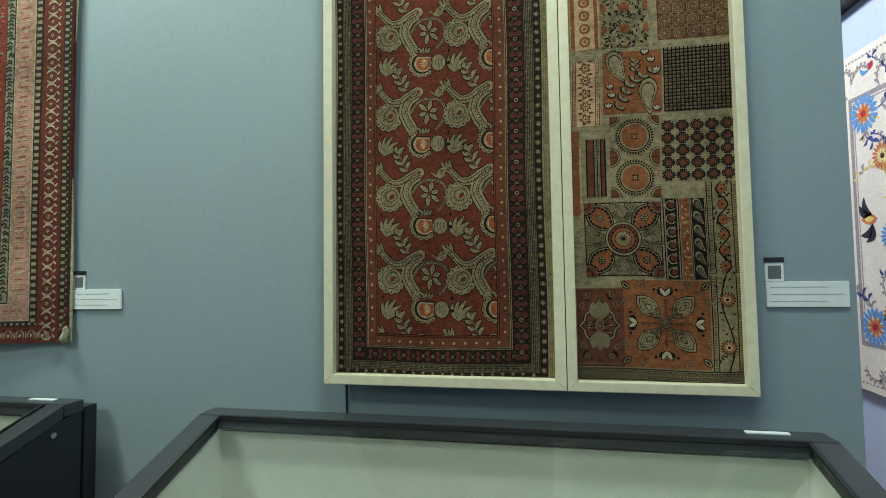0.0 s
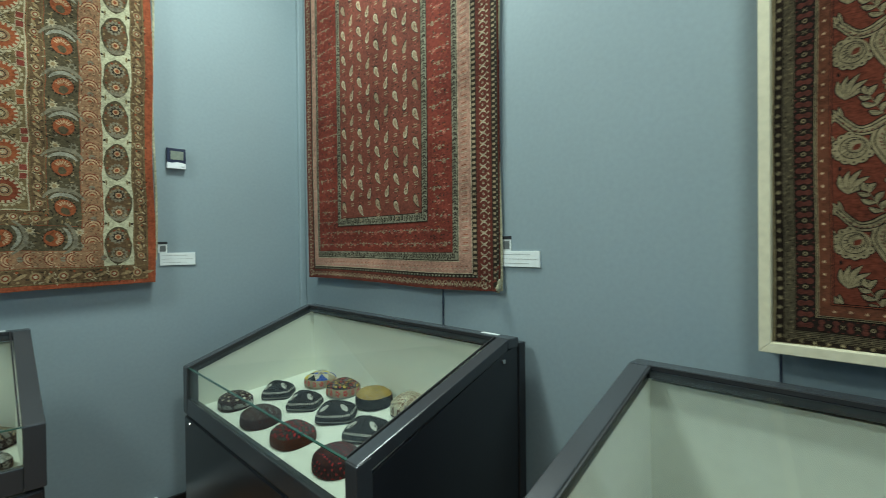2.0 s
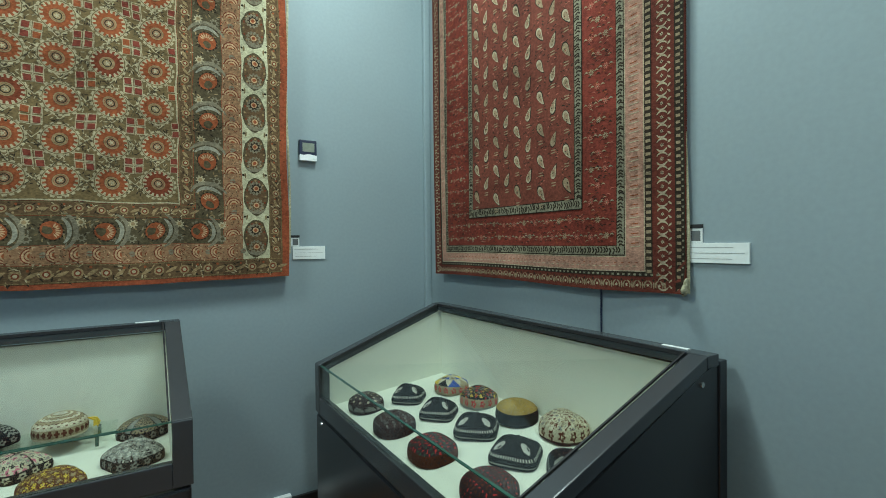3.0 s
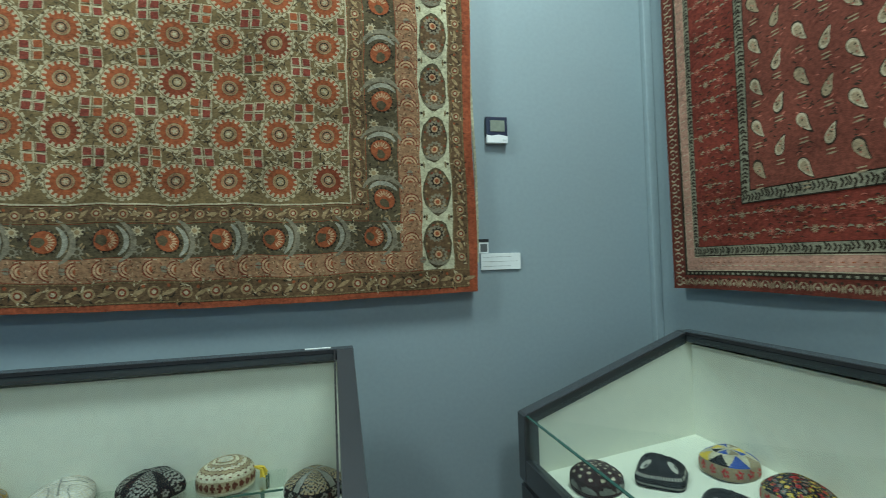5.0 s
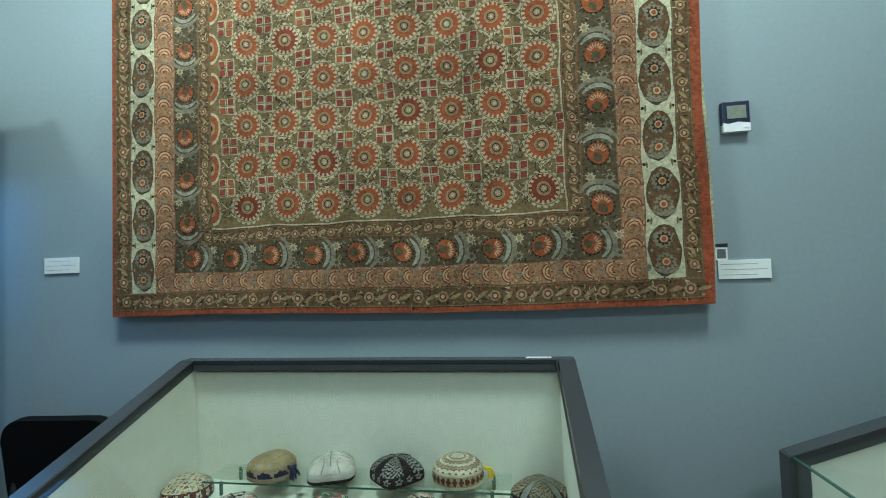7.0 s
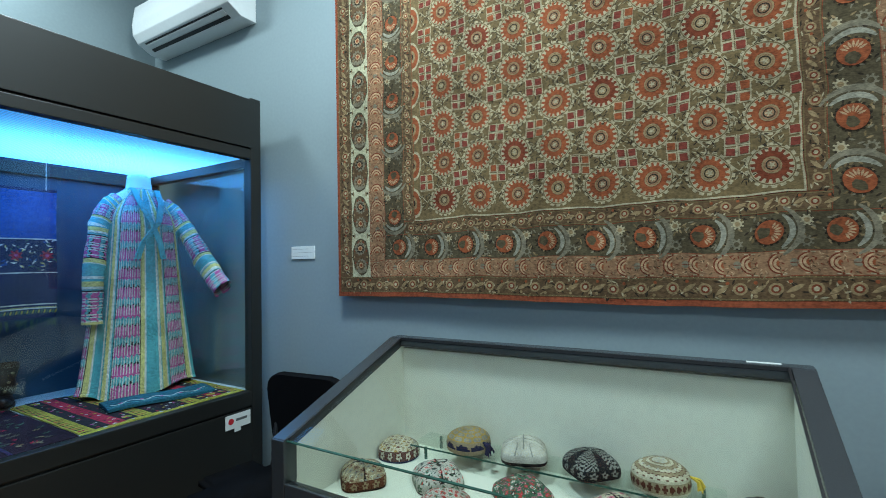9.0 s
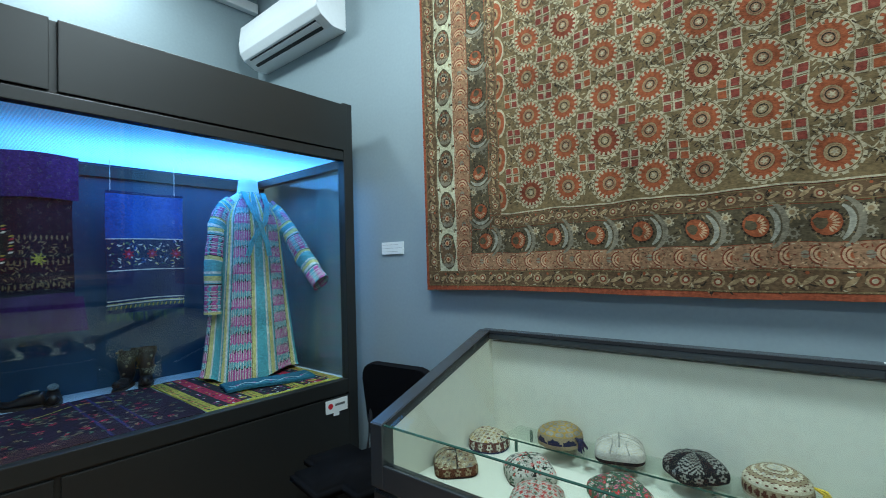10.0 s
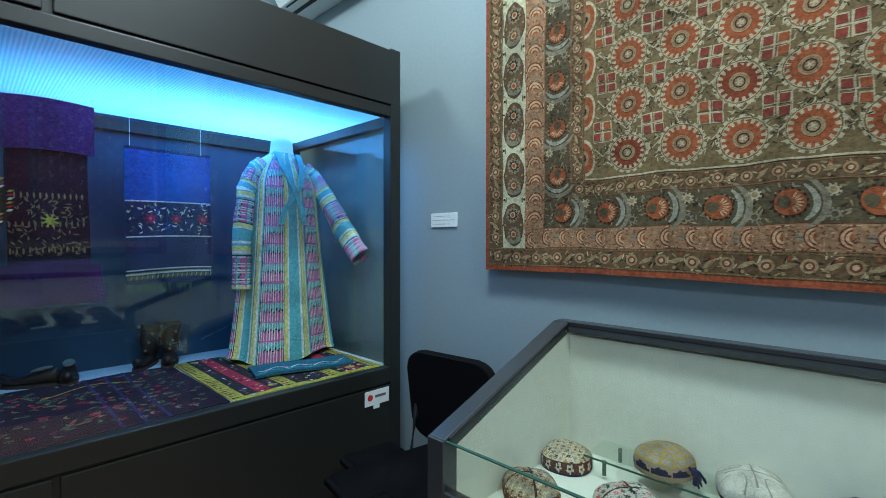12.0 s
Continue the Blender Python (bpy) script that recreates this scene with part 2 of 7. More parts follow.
# ---------- printed textiles ----------
class Print:
    """Flat motifs in cloth coordinates (metres across and up), stacked in thin layers."""

    def __init__(self, mats):
        self.mats, self.v, self.f, self.i = list(mats), [], [], []
        self.window = None      # (x0, y0, x1, y1): motifs are cut off at these edges

    def cut(self, pts):
        x0, y0, x1, y1 = self.window
        for axis, limit, sign in ((0, x0, 1), (0, x1, -1), (1, y0, 1), (1, y1, -1)):
            kept = []
            for p, q in zip(pts, list(pts[1:]) + [pts[0]]):
                dp, dq = (p[axis] - limit) * sign, (q[axis] - limit) * sign
                if dp >= 0:
                    kept.append(p)
                if dp * dq < 0:
                    u = dp / (dp - dq)
                    kept.append((p[0] + (q[0] - p[0]) * u, p[1] + (q[1] - p[1]) * u))
            pts = kept
            if len(pts) < 3:
                return None
        return pts

    def poly(self, pts, mat, layer):
        if self.window:
            pts = self.cut(list(pts))
            if not pts:
                return
        k = len(self.v)
        self.v += [(p[0], p[1], layer * 0.0005) for p in pts]
        self.f.append(tuple(range(k, k + len(pts))))
        self.i.append(self.mats.index(mat))

    def rect(self, x0, y0, x1, y1, mat, layer, step=0.05):
        nx, ny = max(1, round((x1 - x0) / step)), max(1, round((y1 - y0) / step))
        for a in range(nx):
            for b in range(ny):
                xa, xb = x0 + (x1 - x0) * a / nx, x0 + (x1 - x0) * (a + 1) / nx
                ya, yb = y0 + (y1 - y0) * b / ny, y0 + (y1 - y0) * (b + 1) / ny
                self.poly([(xa, ya), (xb, ya), (xb, yb), (xa, yb)], mat, layer)

    def disc(self, x, y, r, mat, layer, n=18, ry=None, turn=0.0, wob=0.0):
        pts = []
        for k in range(n):
            a = k * math.tau / n
            q = 1 + random.uniform(-wob, wob)
            px, py = r * q * math.cos(a), (ry or r) * q * math.sin(a)
            pts.append((x + px * math.cos(turn) - py * math.sin(turn), y + px * math.sin(turn) + py * math.cos(turn)))
        self.poly(pts, mat, layer)

    def gear(self, x, y, r0, r1, teeth, mat, layer, fill=0.5):
        pts = []
        for k in range(teeth):
            for u, r in ((0, r0), (0.5 - fill / 2, r0), (0.5 - fill / 2.6, r1), (0.5 + fill / 2.6, r1), (0.5 + fill / 2, r0)):
                a = (k + u) * math.tau / teeth
                pts.append((x + r * math.cos(a), y + r * math.sin(a)))
        self.poly(pts, mat, layer)

    def ring(self, x, y, r0, r1, mat, layer, n=20, a0=0.0, a1=math.tau):
        for k in range(n):
            a, b = a0 + (a1 - a0) * k / n, a0 + (a1 - a0) * (k + 1) / n
            self.poly([(x + r0 * math.cos(a), y + r0 * math.sin(a)), (x + r1 * math.cos(a), y + r1 * math.sin(a)),
                       (x + r1 * math.cos(b), y + r1 * math.sin(b)), (x + r0 * math.cos(b), y + r0 * math.sin(b))], mat, layer)

    def crescent(self, x, y, r, thick, turn, mat, layer, span=2.5, n=12):
        out, inn = [], []
        for k in range(n + 1):
            a = turn - span / 2 + span * k / n
            w = thick * math.sin(math.pi * (0.06 + 0.88 * k / n)) ** 0.6
            out.append((x + r * math.cos(a), y + r * math.sin(a)))
            inn.append((x + (r - w) * math.cos(a), y + (r - w) * math.sin(a)))
        for k in range(n):
            self.poly([inn[k], out[k], out[k + 1], inn[k + 1]], mat, layer)

    def leaf(self, x, y, length, width, turn, mat, layer, n=6, bend=0.0):
        top, bot = [], []
        for k in range(n + 1):
            u = k / n
            w = width * math.sin(math.pi * u) ** 0.8 / 2
            cx, cy = length * u, bend * length * math.sin(math.pi * u)
            for lst, s in ((top, w), (bot, -w)):
                px, py = cx, cy + s
                lst.append((x + px * math.cos(turn) - py * math.sin(turn), y + px * math.sin(turn) + py * math.cos(turn)))
        self.poly(bot + list(reversed(top))[1:-1], mat, layer)

    def stroke(self, pts, width, mat, layer):
        for p, q in zip(pts, pts[1:]):
            d = Vector((q[0] - p[0], q[1] - p[1]))
            if d.length < 1e-6:
                continue
            nrm = Vector((-d.y, d.x)).normalized() * width / 2
            self.poly([(p[0] - nrm.x, p[1] - nrm.y), (q[0] - nrm.x, q[1] - nrm.y), (q[0] + nrm.x, q[1] + nrm.y), (p[0] + nrm.x, p[1] + nrm.y)], mat, layer)

    def paisley(self, x, y, s, mat, layer, flip=1, turn=0.0):
        """A drop with a curled tip, s high."""
        pts = []
        for k in range(20):
            a = k * math.tau / 20
            r = 0.235 * s
            px, py = r * math.cos(a), r * math.sin(a) * 1.35 - 0.18 * s
            if py > -0.1 * s:
                u = (py + 0.1 * s) / (0.27 * s)
                py += u * 0.42 * s
                px = px * (1 - 0.55 * u) + flip * 0.20 * s * u * u
            py = -py
            pts.append((x + px * math.cos(turn) - py * math.sin(turn), y + px * math.sin(turn) + py * math.cos(turn)))
        self.poly(pts, mat, layer)

    def object(self, name, parent, bend):
        """bend maps (across, up, lift) to the thing's own coordinates."""
        me = quick_mesh(name, [bend(*p) for p in self.v], self.f, self.mats, self.i)
        return part(name, me, None, parent)


def sheet(name, parent, mat, w, h, bend, thick=0.004, step=0.05, label=""):
    """A cloth of that size with a back and edges, following the same bend as its print."""
    nx, ny = max(2, round(w / step)), max(2, round(h / step))
    vs, fs = [], []
    for lift in (-0.0006, -thick):
        vs += [bend(w * i / nx, h * j / ny, lift) for j in range(ny + 1) for i in range(nx + 1)]
    k = (nx + 1) * (ny + 1)
    at = lambda i, j, s=0: s * k + j * (nx + 1) + i
    for j in range(ny):
        for i in range(nx):
            fs.append((at(i, j), at(i + 1, j), at(i + 1, j + 1), at(i, j + 1)))
            fs.append((at(i, j, 1), at(i, j + 1, 1), at(i + 1, j + 1, 1), at(i + 1, j, 1)))
    for i in range(nx):
        for j in (0, ny):
            fs.append((at(i, j), at(i, j, 1), at(i + 1, j, 1), at(i + 1, j)))
    for j in range(ny):
        for i in (0, nx):
            fs.append((at(i, j), at(i, j + 1), at(i, j + 1, 1), at(i, j, 1)))
    return part(name, quick_mesh(name, vs, fs, [mat], smooth=False), None, parent, label)


BRICK = cloth("brick_red_print", (0.228, 0.062, 0.024))
BRICK2 = cloth("orange_red_edge", (0.235, 0.058, 0.026))
OLIVE = cloth("olive_ground", (0.138, 0.094, 0.043))
CREAM = cloth("faded_cream_print", (0.345, 0.288, 0.182))
IVORY = cloth("ivory_ground", (0.390, 0.367, 0.242))
SALMON = cloth("salmon_print", (0.238, 0.130, 0.070))
BROWN = cloth("dark_brown_print", (0.102, 0.060, 0.030))
UMBER = cloth("umber_print", (0.028, 0.020, 0.013))
GREEN_GREY = cloth("grey_green_print", (0.170, 0.146, 0.100))
DEEP = cloth("deep_green_print", (0.074, 0.057, 0.031))
TAN = cloth("tan_print", (0.243, 0.167, 0.086))
RUST = cloth("rust_print", (0.150, 0.036, 0.017))
MADDER = cloth("madder_red_print", (0.165, 0.037, 0.024))
SEAL = [MADDER, BRICK, BRICK2, OLIVE, CREAM, IVORY, SALMON, BROWN, UMBER, GREEN_GREY, DEEP, TAN, RUST]


def rnd(a):
    return random.uniform(-a, a)


def guard(p, x0, y0, x1, y1, pitch, vertical, layer):
    """A brown guard stripe with ringed dots and small leaves."""
    p.rect(x0, y0, x1, y1, BROWN, layer)
    w = min(x1 - x0, y1 - y0)
    length = (y1 - y0) if vertical else (x1 - x0)
    n = max(1, round(length / pitch))
    for k in range(n):
        s = (k + 0.5) * length / n
        cx, cy = ((x0 + x1) / 2, y0 + s) if vertical else (x0 + s, (y0 + y1) / 2)
        cx, cy = cx + rnd(0.002), cy + rnd(0.002)
        r = w * 0.27
        p.disc(cx, cy, r, TAN, layer + 1, 14)
        p.disc(cx, cy, r * 0.66, RUST, layer + 2, 10)
        p.disc(cx, cy, r * 0.38, CREAM, layer + 3, 8)
        h = length / n / 2
        lx, ly = (cx, cy + h) if vertical else (cx + h, cy)
        t = (math.pi / 2 if vertical else 0) + rnd(0.3)
        p.leaf(lx - 0.35 * w * math.cos(t + 0.5), ly - 0.35 * w * math.sin(t + 0.5), w * 0.7, w * 0.2, t + 0.5, TAN, layer + 1)
        for q in range(14):
            ex, ey = rnd(0.42 * w), rnd(h)
            p.leaf(cx + (ex if vertical else ey), cy + (ey if vertical else ex), 0.3 * w, 0.08 * w, rnd(3.1), (TAN, CREAM, UMBER, UMBER)[q % 4], layer + 0.6, 3)
        p.disc(lx + rnd(0.2) * w, ly + 0.28 * w, w * 0.08, BRICK, layer + 2, 6)
        p.disc(lx - 0.1 * w, ly - 0.30 * w, w * 0.08, TAN, layer + 2, 6)
    e = w * 0.06
    for s in (0.03, 0.91):
        if vertical:
            p.rect(x0 + s * w, y0, x0 + s * w + e, y1, OLIVE, layer + 1)
        else:
            p.rect(x0, y0 + s * w, x1, y0 + s * w + e, OLIVE, layer + 1)


def fan(p, x, y, r, turn, layer):
    """A red flower seen from the side, with a pale comb and a grey crescent behind it."""
    c, s = math.cos(turn), math.sin(turn)
    p.crescent(x + 0.2 * r * c, y + 0.2 * r * s, r * 1.95, r * 0.42, turn, GREEN_GREY, layer + 1, 2.4)
    p.crescent(x + 0.2 * r * c, y + 0.2 * r * s, r * 1.42, r * 0.38, turn, cloth_light, layer + 1, 2.2)
    p.gear(x, y, r * 0.92, r * 1.04, 16, UMBER, layer + 2)
    p.disc(x, y, r * 0.90, BRICK, layer + 3, 16)
    for k in range(7):
        a = turn - 1.1 + k * 0.36
        p.leaf(x + 0.30 * r * math.cos(a), y + 0.30 * r * math.sin(a), r * 0.50, r * 0.15, a, cloth_peach, layer + 4, 4)
    p.disc(x - 0.35 * r * c, y - 0.35 * r * s, r * 0.42, DEEP, layer + 4, 9, wob=0.2)


cloth_light = cloth("pale_grey_print", (0.240, 0.225, 0.172))
cloth_peach = cloth("peach_print", (0.378, 0.239, 0.135))


def medallion_hanging():
    W, Hh = 2.361, 1.95
    thing = empty("wall_hanging", pose(-3.225, -0.045, 1.237), "large block-printed red, olive and cream textile hung on the wall", "wall hanging")
    L, R, B = 0.54, W - 0.48, 0.35       # field limits

    def bend(u, v, lift):
        wave = 0.006 * math.sin(u * 5.1 + 0.6) * max(0, 1 - v / 0.8) + 0.0015 * math.sin(u * 13 + v * 3)
        edge = 0.005 * math.sin(v * 7.0) if u > W - 0.2 else 0
        sag = 0.006 * math.sin(u * 3.2) * max(0, 1 - v / 0.3)
        du = 0.0028 * math.sin(v * 19 + 1.3 * math.sin(u * 4)) + 0.0016 * math.sin(v * 43 + u * 9)
        dv = 0.0030 * math.sin(u * 17 + 1.7 * math.sin(v * 5)) + 0.0016 * math.sin(u * 41 + v * 7)
        inner = min(1.0, u / 0.1, (W - u) / 0.1, v / 0.1)
        return (u + edge * (u - W + 0.2) * 5 + du * inner, -0.006 + wave * 0.6 - lift, v + sag + dv * max(inner, 0.3))
    sheet("cloth", thing, BRICK2, W, Hh, bend, 0.02)
    sheet("lining", thing, IVORY, 0.01, Hh - 0.1, lambda u, v, lift: (W + 0.004 + u + 0.006 * math.sin(v * 6), 0.012 - lift, v + 0.12), 0.006, 0.1, "cream lining showing along the edge")
    mats = SEAL + [cloth_light, cloth_peach]
    p = Print(mats)                      # borders
    guard(p, 0.016, 0.021, W - 0.034, 0.095, 0.095, False, 0)
    guard(p, 0.016, 0.095, 0.092, Hh, 0.095, True, 0)
    guard(p, W - 0.095, 0.095, W - 0.034, Hh, 0.095, True, 0)
    for k in range(150):                 # dotted rules along the foot
        for y in (0.0245, 0.0925):
            p.disc(0.026 + k * 0.0153 + rnd(0.001), y, 0.0017, TAN, 3, 6)
    # ivory side stripes with double rosettes
    for x0, x1 in ((0.092, 0.205), (W - 0.215, W - 0.095)):
        p.rect(x0, 0.095, x1, Hh, IVORY, 0)
        cx, w = (x0 + x1) / 2, x1 - x0
        k = 0
        y = 0.195
        while y < Hh:
            for rx, ry, m, ly in ((0.46, 0.093, DEEP, 1), (0.40, 0.084, BROWN, 2)):
                p.disc(cx, y, w * rx, m, ly, 20, ry=ry, wob=0.05)
            for dy in (-0.042, 0.04):
                r = 0.034
                p.gear(cx + rnd(0.004), y + dy, r * 0.86, r, 12, GREEN_GREY, 3)
                p.gear(cx, y + dy, r * 0.55, r * 0.72, 9, BROWN if dy < 0 else UMBER, 4)
                p.disc(cx, y + dy, r * 0.42, cloth_peach, 5, 8)
                p.disc(cx, y + dy, r * 0.25, BRICK, 6, 7)
            for a in range(16):
                t = a * math.tau / 16
                p.disc(cx + w * 0.36 * math.cos(t), y + 0.078 * math.sin(t), 0.0052, RUST if a % 2 else TAN, 3, 6)
            p.crescent(cx, y - 0.035, w * 0.42, 0.014, -math.pi / 2, GREEN_GREY, 4, 2.0, 8)
            for s in (-1, 1):
                p.disc(cx + s * w * 0.44, y + 0.105, 0.006, UMBER, 1, 6)
                p.leaf(cx + s * w * 0.36, y + 0.088, 0.03, 0.008, math.pi / 2, OLIVE, 1, 4)
            y += 0.205
            k += 1
    # salmon stripes with opposed arcs
    def salmon(x0, y0, x1, y1, vertical):
        p.rect(x0, y0, x1, y1, SALMON, 0)
        w = (x1 - x0) if vertical else (y1 - y0)
        length = (y1 - y0) if vertical else (x1 - x0)
        n = round(length / 0.075)
        for k in range(n):
            s = (k + 0.5) * length / n
            cx, cy = ((x0 + x1) / 2, y0 + s) if vertical else (x0 + s, (y0 + y1) / 2)
            d = math.pi / 2 if vertical else math.pi
            for r, m in ((0.42, RUST), (0.36, cloth_peach), (0.27, RUST), (0.22, cloth_peach), (0.12, BRICK)):
                p.crescent(cx, cy, w * r, w * 0.10, d + rnd(0.1), m, 1 if m == RUST else 2, 2.9, 8)
            hx, hy = (cx, cy + length / n / 2) if vertical else (cx + length / n / 2, cy)
            for q in range(22):
                p.leaf(cx + rnd(w * 0.45 if vertical else length / n / 2), cy + rnd(length / n / 2 if vertical else w * 0.45), 0.012, 0.004, rnd(3.1), (RUST, cloth_peach, BROWN, BROWN)[q % 4], 0.6, 3)
            if k % 2:
                p.disc(hx, hy, w * 0.16, GREEN_GREY, 1, 10)
                p.rect(hx - w * 0.16, hy - 0.001, hx + w * 0.16, hy + 0.001, RUST, 2)
            for sgn in (-1, 1):
                q = (cx + sgn * w * 0.43, cy) if vertical else (cx, cy + sgn * w * 0.43)
                p.disc(q[0], q[1], w * 0.05, RUST, 2, 6)
                p.stroke([(q[0] - w * 0.2 * (not vertical), q[1] - w * 0.2 * vertical), (q[0] + w * 0.2 * (not vertical), q[1] + w * 0.2 * vertical)], w * 0.03, CREAM, 1)
    salmon(0.205, 0.097, W - 0.215, 0.172, False)
    salmon(0.207, 0.174, 0.295, Hh, True)
    salmon(W - 0.298, 0.174, W - 0.217, Hh, True)
    # dark stripes with red fans
    def fans(x0, y0, x1, y1, vertical, turn):
        p.rect(x0, y0, x1, y1, DEEP, 0)
        w = (x1 - x0) if vertical else (y1 - y0)
        length = (y1 - y0) if vertical else (x1 - x0)
        n = round(length / 0.184)
        for k in range(n):
            s = (k + 0.45) * length / n
            cx, cy = ((x0 + x1) / 2, y0 + s) if vertical else (x0 + s, (y0 + y1) / 2)
            fan(p, cx + rnd(0.003), cy, w * 0.36, turn, 0)
            h = length / n * 0.52
            for sg, m in ((-1, CREAM), (1, GREEN_GREY)):
                q = (cx + sg * w * 0.28, cy + h) if vertical else (cx + h, cy - sg * w * 0.28)
                p.gear(q[0], q[1], w * 0.11, w * 0.16, 8, m, 1)
                p.disc(q[0], q[1], w * 0.07, TAN if sg < 0 else DEEP, 2, 8)
            for q in range(48):
                dx, dy = rnd(w * 0.46), rnd(length / n * 0.5)
                if not vertical:
                    dx, dy = dy, dx
                p.leaf(cx + dx, cy + dy, 0.018, 0.006, rnd(3.1), (OLIVE, GREEN_GREY, TAN, UMBER)[q % 4], 0.6, 4)
    fans(0.298, 0.174, W - 0.30, 0.288, False, 0.0)
    fans(0.297, 0.29, 0.405, Hh, True, -math.pi / 2)
    fans(W - 0.42, 0.29, W - 0.30, Hh, True, math.pi / 2)
    guard(p, 0.407, 0.29, W - 0.422, B - 0.002, 0.075, False, 0)
    guard(p, 0.407, B, 0.462, Hh, 0.075, True, 0)
    guard(p, R, B, W - 0.422, Hh, 0.075, True, 0)
    p.object("border_print", thing, bend)
    # field
    p = Print(mats)
    x0 = 0.464
    p.rect(x0, B, R - 0.002, Hh, OLIVE, 0)
    step = 0.1674
    first = 3.225 - 2.600 - 0.0
    for j in range(-1, 10):
        for i in range(-1, 8):
            cx, cy = first + i * step + 0.004 * math.sin(j * 1.7 + i), 0.434 + j * step + 0.003 * math.sin(i * 2.1)
            cut = i < 0
            r = 0.066
            if cy - r < Hh - 0.12 and cy > B + 0.03:
                if not cut:
                    p.gear(cx, cy, r * 0.97, r * 1.09, 18, CREAM, 1, 0.7)
                    p.ring(cx, cy, r * 0.90, r * 0.95, OLIVE, 2, 20)
                    p.gear(cx, cy, r * 0.68, r * 0.86, 18, BRICK if (i * 3 + j) % 7 else RUST, 2, 0.55)
                    p.disc(cx, cy, r * 0.43, RUST, 3, 16)
                    p.ring(cx, cy, r * 0.33, r * 0.41, TAN, 4, 16)
                    p.disc(cx, cy, r * 0.32, SALMON if (i + j) % 3 else TAN, 4, 14)
                    p.ring(cx, cy, r * 0.20, r * 0.26, UMBER, 5, 10)
                    p.gear(cx, cy, r * 0.08, r * 0.15, 5, CREAM, 5)
                else:
                    c2 = x0 - 0.004
                    n = 12
                    for rr, m, ly in ((r * 1.02, CREAM, 1), (r * 0.84, BRICK, 2), (r * 0.43, TAN, 3), (r * 0.2, UMBER, 4)):
                        p.poly([(c2 + 0.006 + rr * 0.62 * math.cos(-math.pi / 2 + math.pi * k / n), cy + rr * math.sin(-math.pi / 2 + math.pi * k / n)) for k in range(n + 1)], m, ly)
            # red squares between the medallions
            qx, qy = cx + step / 2, cy + step / 2
            if qy - 0.04 < Hh - 0.1 and qy > B + 0.012:
                g, a = 0.0186, 0.0124
                jx, jy = rnd(0.004), rnd(0.004)
                for sx in (-1, 1):
                    jy += rnd(0.0035)
                    for sy in (-1, 1):
                        if i == 7 and sx > 0 or (qy - g - a < B and sy < 0):
                            continue
                        sq = [(qx + jx + sx * g + dx * a + rnd(0.0012), qy + jy + sy * g + dy * a + rnd(0.0012)) for dx, dy in ((-1, -1), (1, -1), (1, 1), (-1, 1))]
                        p.disc(qx + jx + sx * g, qy + jy + sy * g, a * 1.72, CREAM, 2, 4, turn=math.pi / 4)
                        p.poly(sq, BRICK if (i + j + sx) % 4 == 0 else MADDER, 4)
                if i < 7 and qy - 2 * g - a > B:
                    p.stroke([(qx - 0.036, qy), (qx + 0.036, qy)], 0.004, CREAM, 2)
                    p.stroke([(qx, qy - 0.036), (qx, qy + 0.036)], 0.004, CREAM, 2)
                    for sx in (-1, 1):
                        for dy in (-0.032, 0.032):
                            p.stroke([(qx + sx * 0.034, qy + dy), (qx + sx * 0.004, qy + dy * 1.02)], 0.003, CREAM, 2)
                        p.stroke([(qx + sx * 0.034, qy - 0.03), (qx + sx * 0.033, qy + 0.03)], 0.003, CREAM, 2)
            # green leaf work between
            for mx, my in ((cx + step / 2, cy), (cx, cy + step / 2)):
                if not (x0 + 0.03 < mx < R - 0.03 and B + 0.02 < my < Hh - 0.03):
                    continue
                for q in range(36):
                    p.leaf(mx + rnd(0.034), my + rnd(0.036), 0.018, 0.0042, rnd(3.1), (CREAM, DEEP, UMBER)[q % 3], 1, 3)
                p.stroke([(mx - 0.03, my - 0.03), (mx, my), (mx + 0.03, my - 0.03)], 0.0035, DEEP, 1)
                p.stroke([(mx - 0.03, my + 0.03), (mx, my), (mx + 0.03, my + 0.03)], 0.0035, CREAM, 1)
    p.rect(x0, B, R - 0.002, B + 0.006, CREAM, 3)
    p.rect(R - 0.008, B, R - 0.002, Hh, CREAM, 3)
    p.object("field_print", thing, bend)


medallion_hanging()

# red paisley hanging on the east wall
CRIMSON = cloth("crimson_ground", (0.150, 0.029, 0.019))
CRIMSON2 = cloth("crimson_field", (0.136, 0.038, 0.025))
PINK = cloth("pink_stripe", (0.330, 0.178, 0.128))
GREY_ST = cloth("grey_stripe", (0.185, 0.172, 0.120))
MAROON = cloth("maroon_border", (0.108, 0.026, 0.017))
BUFF = cloth("buff_motif", (0.345, 0.280, 0.188))
BUFF2 = cloth("dull_buff_motif", (0.240, 0.178, 0.110))
ROSE = cloth("rose_motif", (0.30, 0.095, 0.065))


